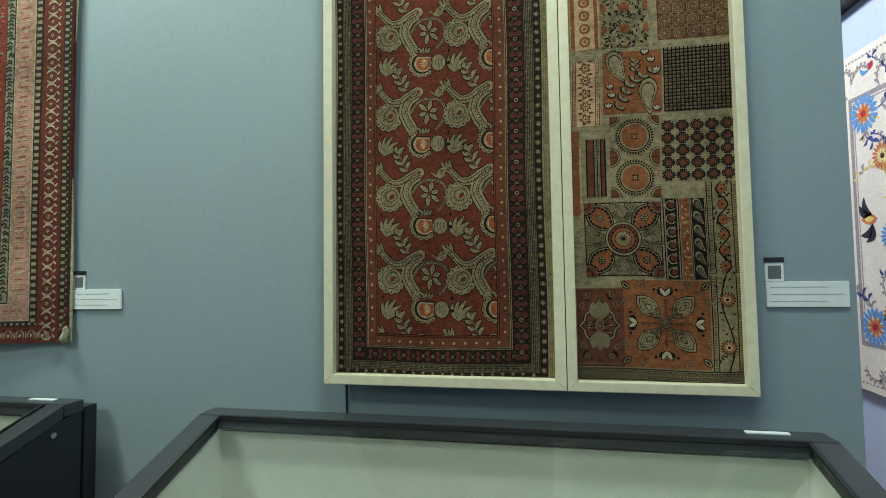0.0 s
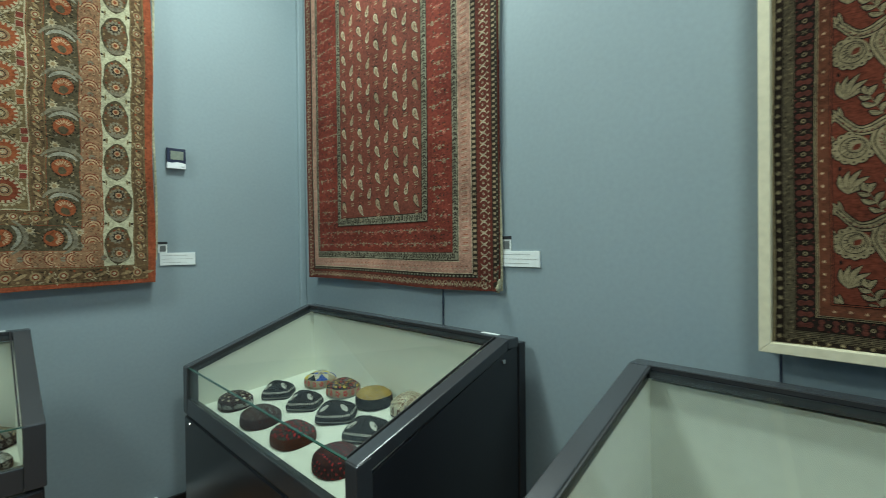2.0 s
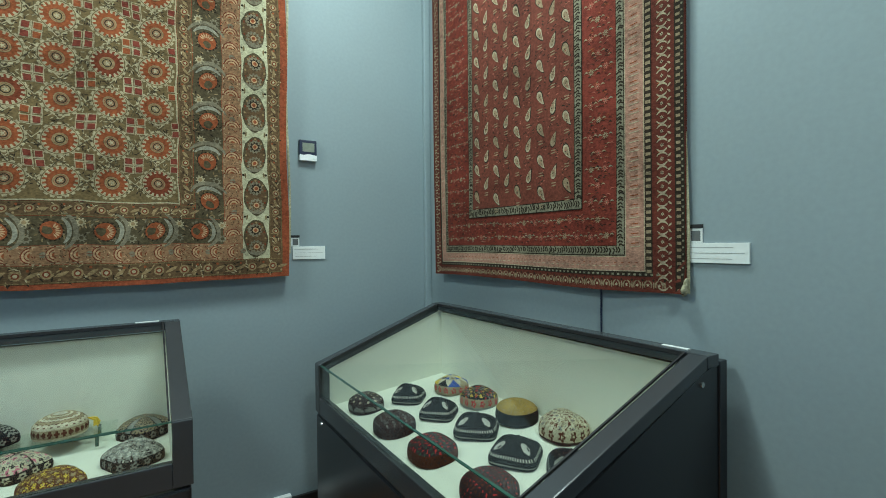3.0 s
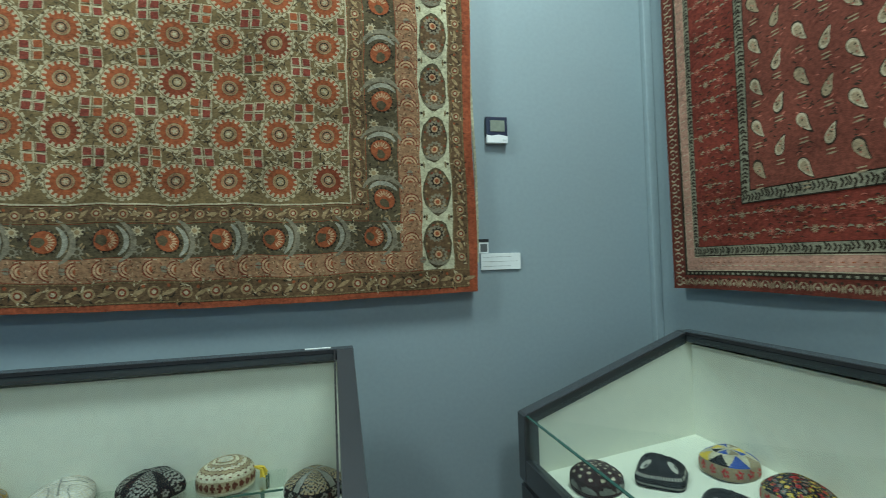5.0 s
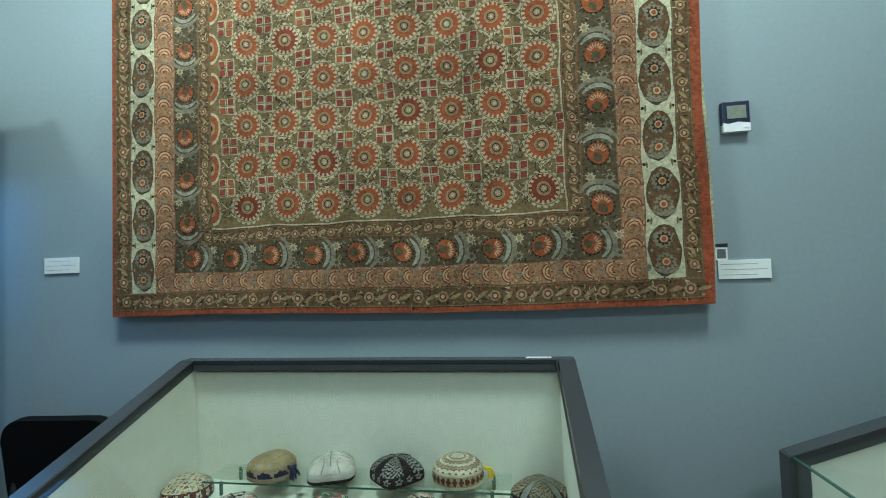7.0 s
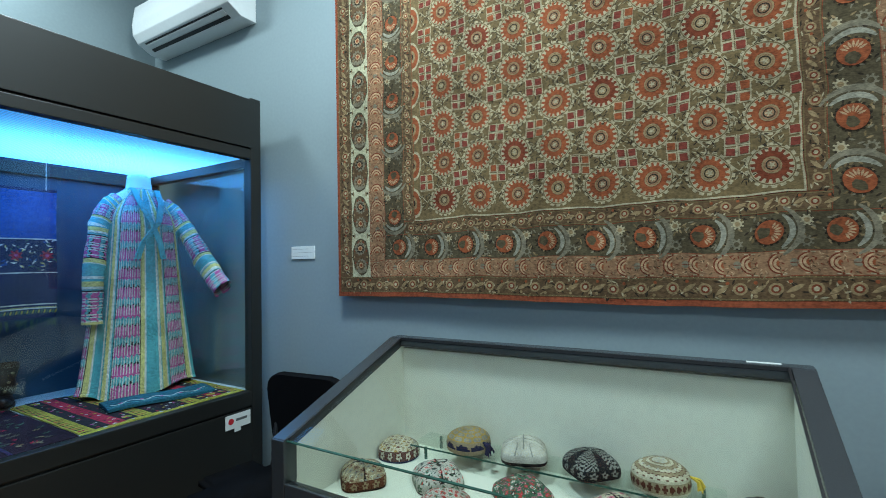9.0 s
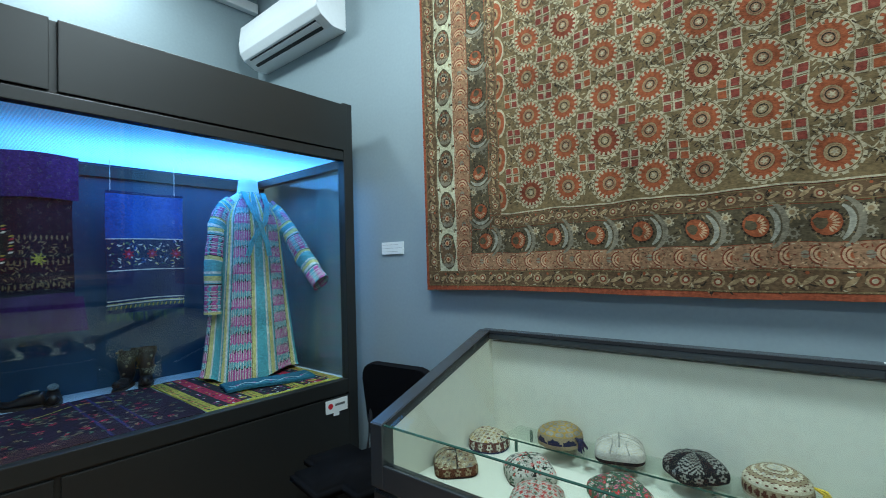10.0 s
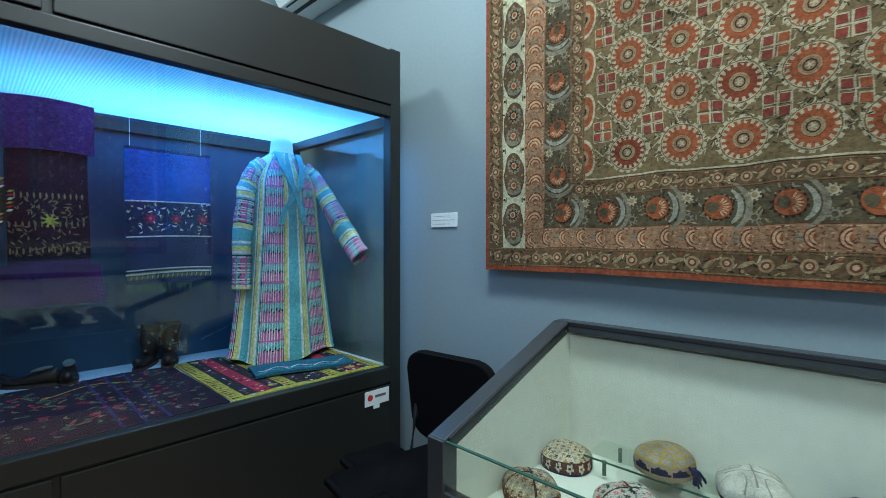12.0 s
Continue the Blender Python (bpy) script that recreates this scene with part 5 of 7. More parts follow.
    for x, y, f, turn in ((0.138, 0.797, 1, 0.25), (0.210, 0.723, 1, -0.15)):
        for s, m, ly in ((0.094, INKB, 2), (0.088, PRINT_G, 2.4), (0.070, INKB, 2.8), (0.064, SAND, 3.2)):
            p.paisley(x, y, s, m, ly, f, turn)
        for q in range(14):
            p.disc(x + rnd(0.011), y - 0.006 + rnd(0.018), 0.0018, PRINT_D, 3.6, 5)
        for q in range(16):
            aa = q * math.tau / 16
            p.disc(x + 0.0215 * math.cos(aa), y + 0.015 + 0.030 * math.sin(aa) * 0.9, 0.0022, INKB, 2, 5)
    branch = smooth_line([(0.138, 0.690), (0.152, 0.720), (0.165, 0.748), (0.190, 0.766), (0.226, 0.782)], 5)
    p.stroke(branch, 0.0032, INKB, 2)
    p.stroke(branch, 0.0016, PRINT_G, 2.5)
    for k, q in enumerate(branch[1::3]):
        for s in (-1, 1):
            t = 0.9 + s * 1.0 + k * 0.05
            p.leaf(q[0], q[1], 0.020, 0.0105, t, INKB, 3.7, 6)
            p.leaf(q[0] + 0.0012, q[1] + 0.0012, 0.0165, 0.0070, t, SAND, 4.1, 6)
    for x, y in ((0.126, 0.726), (0.118, 0.700), (0.219, 0.812), (0.232, 0.786), (0.206, 0.832), (0.122, 0.748), (0.232, 0.690)):
        for q in range(3):
            p.leaf(x, y - 0.004, 0.016, 0.0085, 1.57 + (q - 1) * 0.7, INKB, 4, 5)
            p.leaf(x, y - 0.003, 0.013, 0.0052, 1.57 + (q - 1) * 0.7, BUFF, 4.4, 5)
    p.stroke([(0.181, 0.762), (0.184, 0.790), (0.176, 0.815)], 0.0024, INKB, 2)
    for q in range(5):
        p.leaf(0.183, 0.786 + q * 0.006, 0.018, 0.009, 1.57 + (-1) ** q * 0.9, INKB, 2, 5)
        p.leaf(0.183, 0.787 + q * 0.006, 0.014, 0.0055, 1.57 + (-1) ** q * 0.9, SAND, 2.5, 5)
    # fine check
    p.rect(0.249, 0.682, 0.405, 0.842, PRINT_G, 1)
    for i in range(17):
        p.rect(0.249 + i * 0.0092, 0.682, 0.2522 + i * 0.0092, 0.842, INKB, 2, 0.2)
    for j in range(18):
        p.rect(0.249, 0.682 + j * 0.0089, 0.405, 0.6850 + j * 0.0089, INKB, 2, 0.2)
    for i in range(16):
        for j in range(17):
            p.disc(0.2551 + i * 0.0092, 0.6880 + j * 0.0089, 0.0028, OXIDE if (i + j) % 2 else PRINT_D, 2.5, 4)
    # upper row: cream strip, black lace round orange dots, ringed flowers
    p.rect(0.028, 0.852, 0.100, 1.06, cloth_peach, 1)
    p.rect(0.030, 0.852, 0.040, 1.06, ORANGE, 2)
    p.rect(0.088, 0.852, 0.097, 1.06, ORANGE, 2)
    for k in range(6):
        p.ring(0.064, 0.872 + k * 0.034, 0.008, 0.014, ORANGE, 2, 14)
        p.gear(0.064, 0.872 + k * 0.034, 0.003, 0.006, 5, ORANGE, 2)
    x0, y0, x1, y1 = 0.104, 0.850, 0.217, 1.05
    p.window = (x0, y0, x1, y1)
    p.rect(x0, y0, x1, y1, PRINT_G, 1)
    for i in range(-1, 4):
        for j in range(-1, 6):
            x, y = x0 + 0.030 + i * 0.055, y0 + 0.020 + j * 0.055
            p.disc(x + 0.0275, y + 0.0275, 0.0125, ORANGE, 3, 18)
            for q in range(26):
                t, rr = random.uniform(0, math.tau), 0.021 * math.sqrt(random.random())
                p.leaf(x + rr * math.cos(t), y + rr * math.sin(t), 0.011, 0.0034, t + rnd(1.2), INKB, 2, 4, 0.3)
            p.gear(x, y, 0.004, 0.007, 6, PRINT_D, 2.5)
    p.window = None
    p.rect(0.238, 0.862, 0.402, 1.05, OXIDE, 1)
    for i in range(5):
        for j in range(6):
            x, y = 0.2545 + i * 0.0328, 0.878 + j * 0.0312
            p.ring(x, y, 0.0125, 0.0142, PRINT_G, 2, 16)
            p.gear(x, y, 0.0086, 0.0104, 10, PRINT_G, 2.3)
            p.disc(x, y, 0.0078, OXIDE, 2.6, 12)
            p.gear(x, y, 0.0028, 0.0050, 6, PRINT_G, 3)
            p.gear(x + 0.0164, y + 0.0156, 0.0014, 0.0070, 4, PRINT_G, 2)
    for x0, x1, m in ((0.04, 0.16, ORANGE), (0.17, 0.28, BRICK), (0.29, 0.40, DARKBR)):
        for y0 in (1.09, 1.33):
            p.rect(x0, y0, x1, y0 + 0.21, m, 1)
            for q in range(30):
                p.gear(random.uniform(x0 + 0.012, x1 - 0.012), random.uniform(y0 + 0.01, y0 + 0.20), 0.005, 0.010, 6, PRINT_G, 2)
    p.object("print", thing, flat)


OXIDE = cloth("oxide_red_print", (0.100, 0.032, 0.016))


framed_print_left()
framed_print_right()

# ---------- labels, tags and small wall things ----------
def label_card(m, w, h, rows=3):
    thing = empty("label_card", m, "small white caption card with grey lines of print on the wall", "label", "caption cards")
    card = part("card", box(0, w, -0.006, 0.0, 0, h, 0.0008), CARD, thing)
    for k in range(rows):
        z = h * (0.78 - 0.28 * k)
        part("text_line", box(w * 0.05, w * (0.76, 0.93, 0.74)[k % 3], -0.0066, -0.006, z - 0.0007, z + 0.0007), PALE_INK, card)


def code_tag(m, w=0.041, h=0.058):
    thing = empty("code_tag", m, "small white square tag with a black header on the wall", "tag", "square tags")
    part("card", box(0, w, -0.003, 0.0, 0, h * 0.78), CARD, thing)
    part("header", box(-0.001, w + 0.001, -0.005, 0.0, h * 0.80, h), BLACK, thing, "black header strip")
    part("square", box(w * 0.15, w * 0.85, -0.0038, -0.003, h * 0.10, h * 0.66), INK, thing, "grey printed square")


EAST = lambda y, z: pose(-0.001, y, z, 0, 0, -90)
NORTH = lambda x, z: pose(x, -0.001, z)
label_card(EAST(-1.632, 1.331), 0.181, 0.062)
code_tag(EAST(-1.636, 1.394))
label_card(EAST(-3.634, 1.338), 0.178, 0.061)
code_tag(EAST(-3.634, 1.400))
label_card(NORTH(-0.832, 1.325), 0.172, 0.067)
code_tag(NORTH(-0.838, 1.393))
label_card(NORTH(-3.611, 1.431), 0.175, 0.069)

gauge = empty("thermo_hygrometer", NORTH(-0.795, 1.844), "dark blue and white digital thermometer hung on the wall", "thermometer")
part("body", box(0, 0.091, -0.022, 0, 0.026, 0.108, 0.004), NAVY_P, gauge)
part("display", box(0.016, 0.078, -0.024, -0.022, 0.046, 0.092), LCD, gauge, "grey liquid crystal display")
gauge_base = part("base", prism([(0.001, 0.0), (0.090, 0.0), (0.090, 0.028), (0.05, 0.034), (0.02, 0.028), (0.001, 0.032)], 1, -0.023, 0.0), WHITE_P, gauge, "white lower front with a button")
part("button", box(0.070, 0.082, -0.025, -0.022, 0.010, 0.018, 0.001), CARD, gauge_base)

trunking = empty("cable_trunking", pose(-1.42, 0, FZ + 0.118), "white plastic cable trunking along the top of the baseboard", "trunking")
part("duct", box(0.0, 0.56, -0.030, 0.0, 0.0, 0.020, 0.003), WHITE_P, trunking)
sock = empty("power_socket", pose(-0.962, -0.019, FZ + 0.042), "white double power socket on the baseboard", "socket")
part("plate", box(0, 0.102, -0.034, 0, 0, 0.075, 0.004), WHITE_P, sock)
for k in range(2):
    bm = bmesh.new()
    bmesh.ops.create_cone(bm, cap_ends=True, segments=18, radius1=0.021, radius2=0.019, depth=0.003, matrix=pose(0.027 + k * 0.048, -0.0355, 0.037, 90))
    outlet = part("outlet", bm, CARD, sock)
    for s in (-1, 1):
        part("hole", box(0.027 + k * 0.048 + s * 0.009 - 0.0025, 0.027 + k * 0.048 + s * 0.009 + 0.0025, -0.0375, -0.0370, 0.0345, 0.0395), BLACK, outlet)

for y, z0, z1 in ((-1.294, 1.06, 1.235), (-2.556, 1.06, 1.14)):
    wire = tube([(-0.006, y, z1), (-0.007, y + 0.001, (z0 + z1) / 2), (-0.006, y, z0 - 0.25)], 0.0035, 8)
    tagged(part("cable", wire, NAVY_P, None), "thin dark cable running down the wall behind the case", "cable")

# ---------- sloping table cases ----------
def table_case(m, label, W=0.723, ZF=0.857, ZS=0.648, tray=(0.640, 0.640), rear=0.0, ZB=1.080, D=0.682):
    """Back along y = 0, front towards -y; centred on x; W is half its width."""
    ZI, ZR = 0.60, ZS + 0.078
    c = empty("display_case", m, label, "display case", "sloping table cases")
    side = [(-D, ZF), (-0.062, ZB), (0, ZB), (0, ZS), (-D, ZS)]
    # lower cabinet, set in a little, on a black plinth
    part("plinth", box(-W + 0.05, W - 0.05, -D + 0.05, -0.03, FZ, FZ + 0.09), BLACK, c)
    part("cabinet", box(-W + 0.004, W - 0.004, -D + 0.006, -0.002, FZ + 0.09, ZS - 0.012, 0.004), CASE_BODY, c)
    front = part("front_panel", box(-W + 0.012, W - 0.012, -D - 0.002, -D + 0.006, FZ + 0.10, ZS - 0.016, 0.002), CASE_BODY, c)
    for s in (-1, 1):
        # solid side with an opening seen only as frame: outer skin and inner lining
        flank = part("side_panel", prism([(-D + 0.04, ZS - 0.02), (-D + 0.04, ZF - 0.045), (-0.075, ZB - 0.045), (-0.004, ZB - 0.03), (-0.004, ZS - 0.02)], 0, s * (W - 0.003) - s * 0.012, s * (W - 0.003), 0.0), CASE_BODY, c)
        part("lining", prism([(-D + 0.03, ZI), (-D + 0.03, ZF - 0.03), (-0.075, ZB - 0.035), (-0.03, ZB - 0.035), (-0.03, ZI)], 0, s * (W - 0.016), s * (W - 0.052)), CASE_IN, c, "white inner side lining")
        # sloping rail, front post
        part("slope_rail", prism([(-D, ZF), (-0.062, ZB), (-0.062, ZB - 0.040), (-D + 0.01, ZF - 0.040)], 0, s * W, s * (W - 0.056), 0.004), CASE, c)
        part("gasket", prism([(-D + 0.012, ZF + 0.0055), (-0.066, ZB + 0.0035), (-0.066, ZB - 0.004), (-D + 0.012, ZF - 0.002)], 0, s * (W - 0.0600), s * (W - 0.0655)), BLACK, c, "black rubber gasket")
        part("front_post", prism([(-D - 0.003, ZS), (-D - 0.003, ZF - 0.003), (-D + 0.05, ZF + 0.012), (-D + 0.05, ZS)], 0, s * (W + 0.0015), s * (W - 0.055), 0.003), CASE, c)
    part("gasket", box(-W + 0.058, W - 0.058, -0.0715, -0.0655, ZB - 0.008, ZB + 0.0025), BLACK, c, "black rubber gasket")
    part("back_rail", prism([(-0.061, ZB - 0.036), (-0.061, ZB + 0.001), (0, ZB + 0.001), (0, ZB - 0.036)], 0, -W - 0.001, W + 0.001, 0.005), CASE, c)
    part("back_rail_lip", box(-W + 0.06, W - 0.06, -0.070, -0.0605, ZB - 0.032, ZB - 0.010, 0.002), CASE, c)
    part("bottom_rail", box(-W + 0.0555, W - 0.0555, -D - 0.002, -D + 0.03, ZS, ZR, 0.003), CASE, c)
    part("back_lining", box(-W + 0.052, W - 0.052, -0.040, -0.004, ZI, ZB - 0.046), CASE_IN, c, "white inner back lining")
    part("tray", prism([(-D + 0.03, tray[0] - 0.03), (-D + 0.03, tray[0]), (-0.04, tray[1]), (-0.04, tray[1] - 0.03)], 0, -W + 0.052, W - 0.052), CASE_IN, c, "white display floor")
    g = part("front_glass", box(-W + 0.055, W - 0.055, -D + 0.006, -D + 0.012, ZR, ZF - 0.006), GLASS, c)
    n = Vector((0, -(ZB - ZF), (D - 0.062))).normalized()
    a, b = Vector((0, -D + 0.004, ZF - 0.006)), Vector((0, -0.064, ZB - 0.010))
    bm = bmesh.new()
    q = [bm.verts.new((x, p.y, p.z)) for p, x in ((a, -W + 0.06), (a, W - 0.06), (b, W - 0.06), (b, -W + 0.06))]
    bm.faces.new(q)
    bmesh.ops.solidify(bm, geom=list(bm.faces), thickness=0.006)
    part("top_glass", bm, GLASS, c)
    part("glass_edge", box(-W + 0.055, W - 0.055, -D + 0.004, -D + 0.013, ZF - 0.006, ZF - 0.003), GLASS_EDGE, c, "green polished glass edge")
    if rear:
        part("rear_housing", box(-W - 0.002, W + 0.002, 0.001, rear, FZ, ZB - 0.022, 0.004), CASE_BODY, c, "dark steel housing behind the case")
    # The plate's bright highlight is put into its colour as plain white.
    part("maker_plate", box(W - 0.16, W - 0.075, -0.030, -0.016, ZB + 0.001, ZB + 0.003), CARD, c, "small white plate on the rail")
    for s in (-1, 1):
        bm = bmesh.new()
        bmesh.ops.create_cone(bm, cap_ends=True, segments=16, radius1=0.009, radius2=0.008, depth=0.006, matrix=pose(s * (W - 0.09), -D - 0.004, ZS - 0.036, 90))
        part("lock", bm, CHROME, front, "small chrome lock")
        bm = bmesh.new()
        bmesh.ops.create_cone(bm, cap_ends=True, segments=16, radius1=0.009, radius2=0.008, depth=0.006, matrix=pose(s * (W + 0.000), -0.09, ZB - 0.075, 0, 90))
        part("side_lock", bm, CHROME, c)
    return c


case_3 = table_case(pose(-2.08, -0.127, 0), "dark grey steel table case with sloping glass and embroidered caps")
case_1 = table_case(pose(-0.075, -1.012, 0, 0, 0, -90), "dark grey steel table case in the room corner holding caps", 0.750, 0.835, 0.605, (0.628, 0.690), 0.042, 1.072, 0.722)
case_2 = table_case(pose(-0.125, -2.952, 0, 0, 0, -90), "dark grey steel table case below the framed textiles")

# ---------- embroidered caps ----------
def fabric(name, color):
    return plain(name, color, 0.85, grain=260, vary=0.4, big=18, bump=0.5, shine=0.15)


PAL = {"cream": fabric("cream_thread", (0.46, 0.41, 0.30)), "white": fabric("white_thread", (0.44, 0.42, 0.37)), "black": fabric("black_velvet", (0.008, 0.008, 0.011)),
       "navy": fabric("navy_velvet", (0.012, 0.016, 0.05)), "brown": fabric("brown_velvet", (0.085, 0.025, 0.014)), "gold": fabric("gold_thread", (0.30, 0.195, 0.055)),
       "red": fabric("red_thread", (0.42, 0.03, 0.03)), "green": fabric("green_thread", (0.035, 0.10, 0.06)), "pink": fabric("pink_thread", (0.45, 0.12, 0.18)),
       "tan": fabric("tan_thread", (0.27, 0.21, 0.13)), "blue": fabric("blue_thread", (0.03, 0.07, 0.30)), "grey": fabric("grey_thread", (0.20, 0.20, 0.18)),
       "plum": fabric("dark_plum_cloth", (0.035, 0.018, 0.020)), "yellow": fabric("yellow_thread", (0.60, 0.42, 0.05))}


def cap(x, y, z, size, square, height, side, top, style, label, turn=0.0, tassel=""):
    """A low skull cap: a wall and a domed crown on a round or squared plan, embroidered in rows of stitches."""
    rng = random.Random(int(x * 1000) * 31 + int(y * 1000))
    height *= 0.80
    size *= 0.90
    thing = empty("skull_cap", pose(x, y, z, 0, 0, turn), label, "cap", "embroidered caps")
    n, rw, rc = 128, 12, 28
    names = list(PAL)
    mats = [PAL[k] for k in names]

    def plan(a, r):
        e = 2.0 + square * 3.2
        q = (abs(math.cos(a)) ** e + abs(math.sin(a)) ** e) ** (-1 / e)
        return r * q * math.cos(a), r * q * math.sin(a)

    hw = height * (0.60 - 0.22 * square)
    seeds = [rng.random() for _ in range(40)]

    def colour_top(a, u):
        """a: angle, u: 0 at the rim to 1 at the middle."""
        seg = a / math.tau * 4
        fa = seg % 1.0
        X, Y = (1 - u) * math.cos(a), (1 - u) * math.sin(a)
        if style == "rosette":      # rounds of blossoms
            ring = int(u * 4)
            k = (a / math.tau * (12 - 2 * ring) + 0.5 * (ring % 2)) % 1.0
            d = math.hypot(k - 0.5, (u * 4) % 1 - 0.5)
            return top[1] if d < 0.2 else (top[2] if d < 0.42 else top[0])
        if style == "paisley":      # four large drops on black
            d = math.hypot((fa - 0.5) * 1.7, u - 0.42)
            if d < 0.23:
                return top[2] if math.hypot((fa - 0.56) * 2, u - 0.36) < 0.09 else top[1]
            return top[1] if u < 0.07 and int(a * 20) % 2 else top[0]
        if style == "panels":       # four stitched panels between plain ribs
            rib = min(fa, 1 - fa)
            if rib < 0.10 + 0.05 * u:
                return top[0]
            if rib < 0.16:
                return top[2]
            return (top[1], top[2], top[1], top[0])[int(2 + 2 * math.sin(u * 46 + 3 * math.sin(fa * 24)) * math.cos(fa * 40)) % 4]
        if style == "floral":       # scattered flowers
            gx, gy = X * 4.6 + seeds[0] + 0.25 * math.sin(Y * 5), Y * 4.6 + seeds[1] + 0.25 * math.sin(X * 6)
            ix, iy = math.floor(gx), math.floor(gy)
            d = math.hypot(gx - ix - 0.5, gy - iy - 0.5)
            pick = (ix * 7 + iy * 13) % (len(top) - 1) + 1
            t = math.atan2(gy - iy - 0.5, gx - ix - 0.5)
            if d < 0.12:
                return top[(pick % (len(top) - 1)) + 1]
            if d < 0.30 + 0.09 * math.cos(5 * t):
                return top[pick]
            if square > 0.52 and min(fa, 1 - fa) * (1 - u) < 0.018:
                return side[-1]
            return top[(ix + iy) % (len(top) - 1) + 1] if math.sin(gx * 11) * math.sin(gy * 13) > 0.55 else top[0]
        if style == "spiral":       # coiled cord
            if u > 0.80:
                return "white" if math.cos(a * 7) > 0.1 else top[1]
            w = math.sin(u * 22 + 0.35 * math.sin(a * 22))
            if abs(u - 0.42) < 0.05 and math.cos(a * 12) > 0.8:
                return "white"
            return top[2] if abs(w) < 0.22 else (top[1] if w > 0 else top[0])
        if style == "seams":        # pale quilting with thin dark arcs and small dots
            if min(fa, 1 - fa) * (1 - u) < 0.012 or abs(math.hypot((fa - 0.5) * 1.9, u - 0.15) - 0.52) < 0.022:
                return top[2]
            return top[1] if math.sin(X * 40) * math.sin(Y * 40) > 0.5 else top[0]
        if style == "dark":         # dim old velvet with small dull figures
            w = math.sin(X * 21 + 3 * math.sin(Y * 9 + seeds[2] * 6)) * math.sin(Y * 19 + seeds[3] * 6)
            return top[1] if w > 0.62 else (top[2] if w < -0.78 else top[0])
        if style == "star":         # bright triangles
            k = (a / math.tau * 8 + u * 0.0) % 1.0
            tri = abs(k - 0.5) * 2 < 1 - (u * 2 % 1)
            return top[1 + (int(a / math.tau * 8) + int(u * 2)) % (len(top) - 1)] if tri else top[0]
        return top[0]

    def colour_side(a, u):
        if style == "spiral":
            t = (a / math.tau * 26 + 0.0) % 1
            return side[1] if abs(u - 0.5) < 0.28 * (1 - abs(t - 0.5) * 2) else (side[2] if u > 0.86 or u < 0.14 else side[0])
        if style in ("paisley",):
            return side[1] if 0.28 < u < 0.42 else side[0]
        if style == "dark":
            return side[1] if math.sin(a * 21) * math.sin(u * 9 + 1) > 0.7 else side[0]
        if style == "rosette":
            k = (a / math.tau * 9) % 1
            w = 0.30 * math.sin(k * math.pi) + 0.05 * math.sin(k * 19)
            return side[2] if abs(u - 0.25) < 0.04 else (side[1] if 0.36 < u < 0.50 + w and k > 0.12 else side[0])
        if style == "seams":
            return side[2] if u < 0.34 else side[0]
        k = (a / math.tau * 14) % 1
        d = math.hypot((k - 0.5) * 1.1, (u - 0.56) * 0.9)
        t = math.atan2(u - 0.56, k - 0.5)
        return side[2] if u < 0.16 else (side[1] if 0.10 < d < 0.28 + 0.07 * math.cos(5 * t + seeds[5] * 6) else side[0])

    def build(kind, rows, place, tone):
        vs, fs, ix = [], [], []
        for j in range(rows + 1):
            for i in range(n):
                vs.append(place(i / n * math.tau, j / rows))
        for j in range(rows):
            for i in range(n):
                fs.append((j * n + i, j * n + (i + 1) % n, (j + 1) * n + (i + 1) % n, (j + 1) * n + i))
                ix.append(names.index(tone((i + 0.5) / n * math.tau, (j + 0.5) / rows)))
        part(kind, quick_mesh(kind, vs, fs, mats, ix, True), None, thing)

    dent = rng.uniform(-0.06, 0.06)

    def p_side(a, u):
        px, py = plan(a, size * (1.0 + 0.03 * math.sin(u * math.pi) - 0.02 * u))
        return (px, py, u * hw + 0.002 * math.sin(2 * a + seeds[4] * 6) * u)

    def p_top(a, u):
        r = size * 0.98 * (1 - u) ** 0.85 if u < 1 else 0.0005
        px, py = plan(a, r)
        lift = (height - hw) * (1 - (1 - min(u, 1)) ** 2.2) ** 0.85
        ridge = 0.055 * size * square * max(0, 1 - abs(math.sin(2 * a)) * 3) * math.sin(u * math.pi)
        fold = -dent * size * math.cos(2 * a + 1) * u * (1 - u) * 3
        return (px, py, hw + lift + ridge + fold + 0.002 * math.sin(2 * a + seeds[4] * 6) * (1 - u))
    build("band", rw, p_side, colour_side)
    build("crown", rc, p_top, colour_top)
    if tassel:
        bm = bmesh.new()
        for k in range(26):
            q = rng.uniform(-0.5, 0.5)
            s = Vector((size * 0.98, 0, height * 0.55))
            e = s + Vector((0.02 + 0.022 * rng.random(), 0.030 * q, -0.018 - 0.02 * rng.random()))
            tube([s, (s + e) / 2 + Vector((0.01, 0, 0.006)), e], 0.0026, 5, bm)
        part("tassel", bm, PAL[tassel], thing)
    return thing


ZT = 0.641     # display floor
ZG = 0.702     # glass shelf
# case on the north wall: back row on a glass shelf
shelf = empty("glass_shelf", pose(-2.06, -0.24, ZG - 0.007), "clear glass shelf on short posts inside the case", "shelf")
part("plate", box(-0.56, 0.48, -0.075, 0.068, 0.0, 0.006), GLASS, shelf)
part("front_edge", box(-0.56, 0.48, -0.0765, -0.075, 0.0, 0.006), GLASS_EDGE, shelf, "green polished edge")
for x in (-0.50, 0.42):
    for y in (-0.06, 0.055):
        bm = bmesh.new()
        bmesh.ops.create_cone(bm, cap_ends=True, segments=12, radius1=0.006, radius2=0.006, depth=0.044, matrix=pose(x, y, -0.022))
        part("post", bm, GLASS_EDGE, shelf)
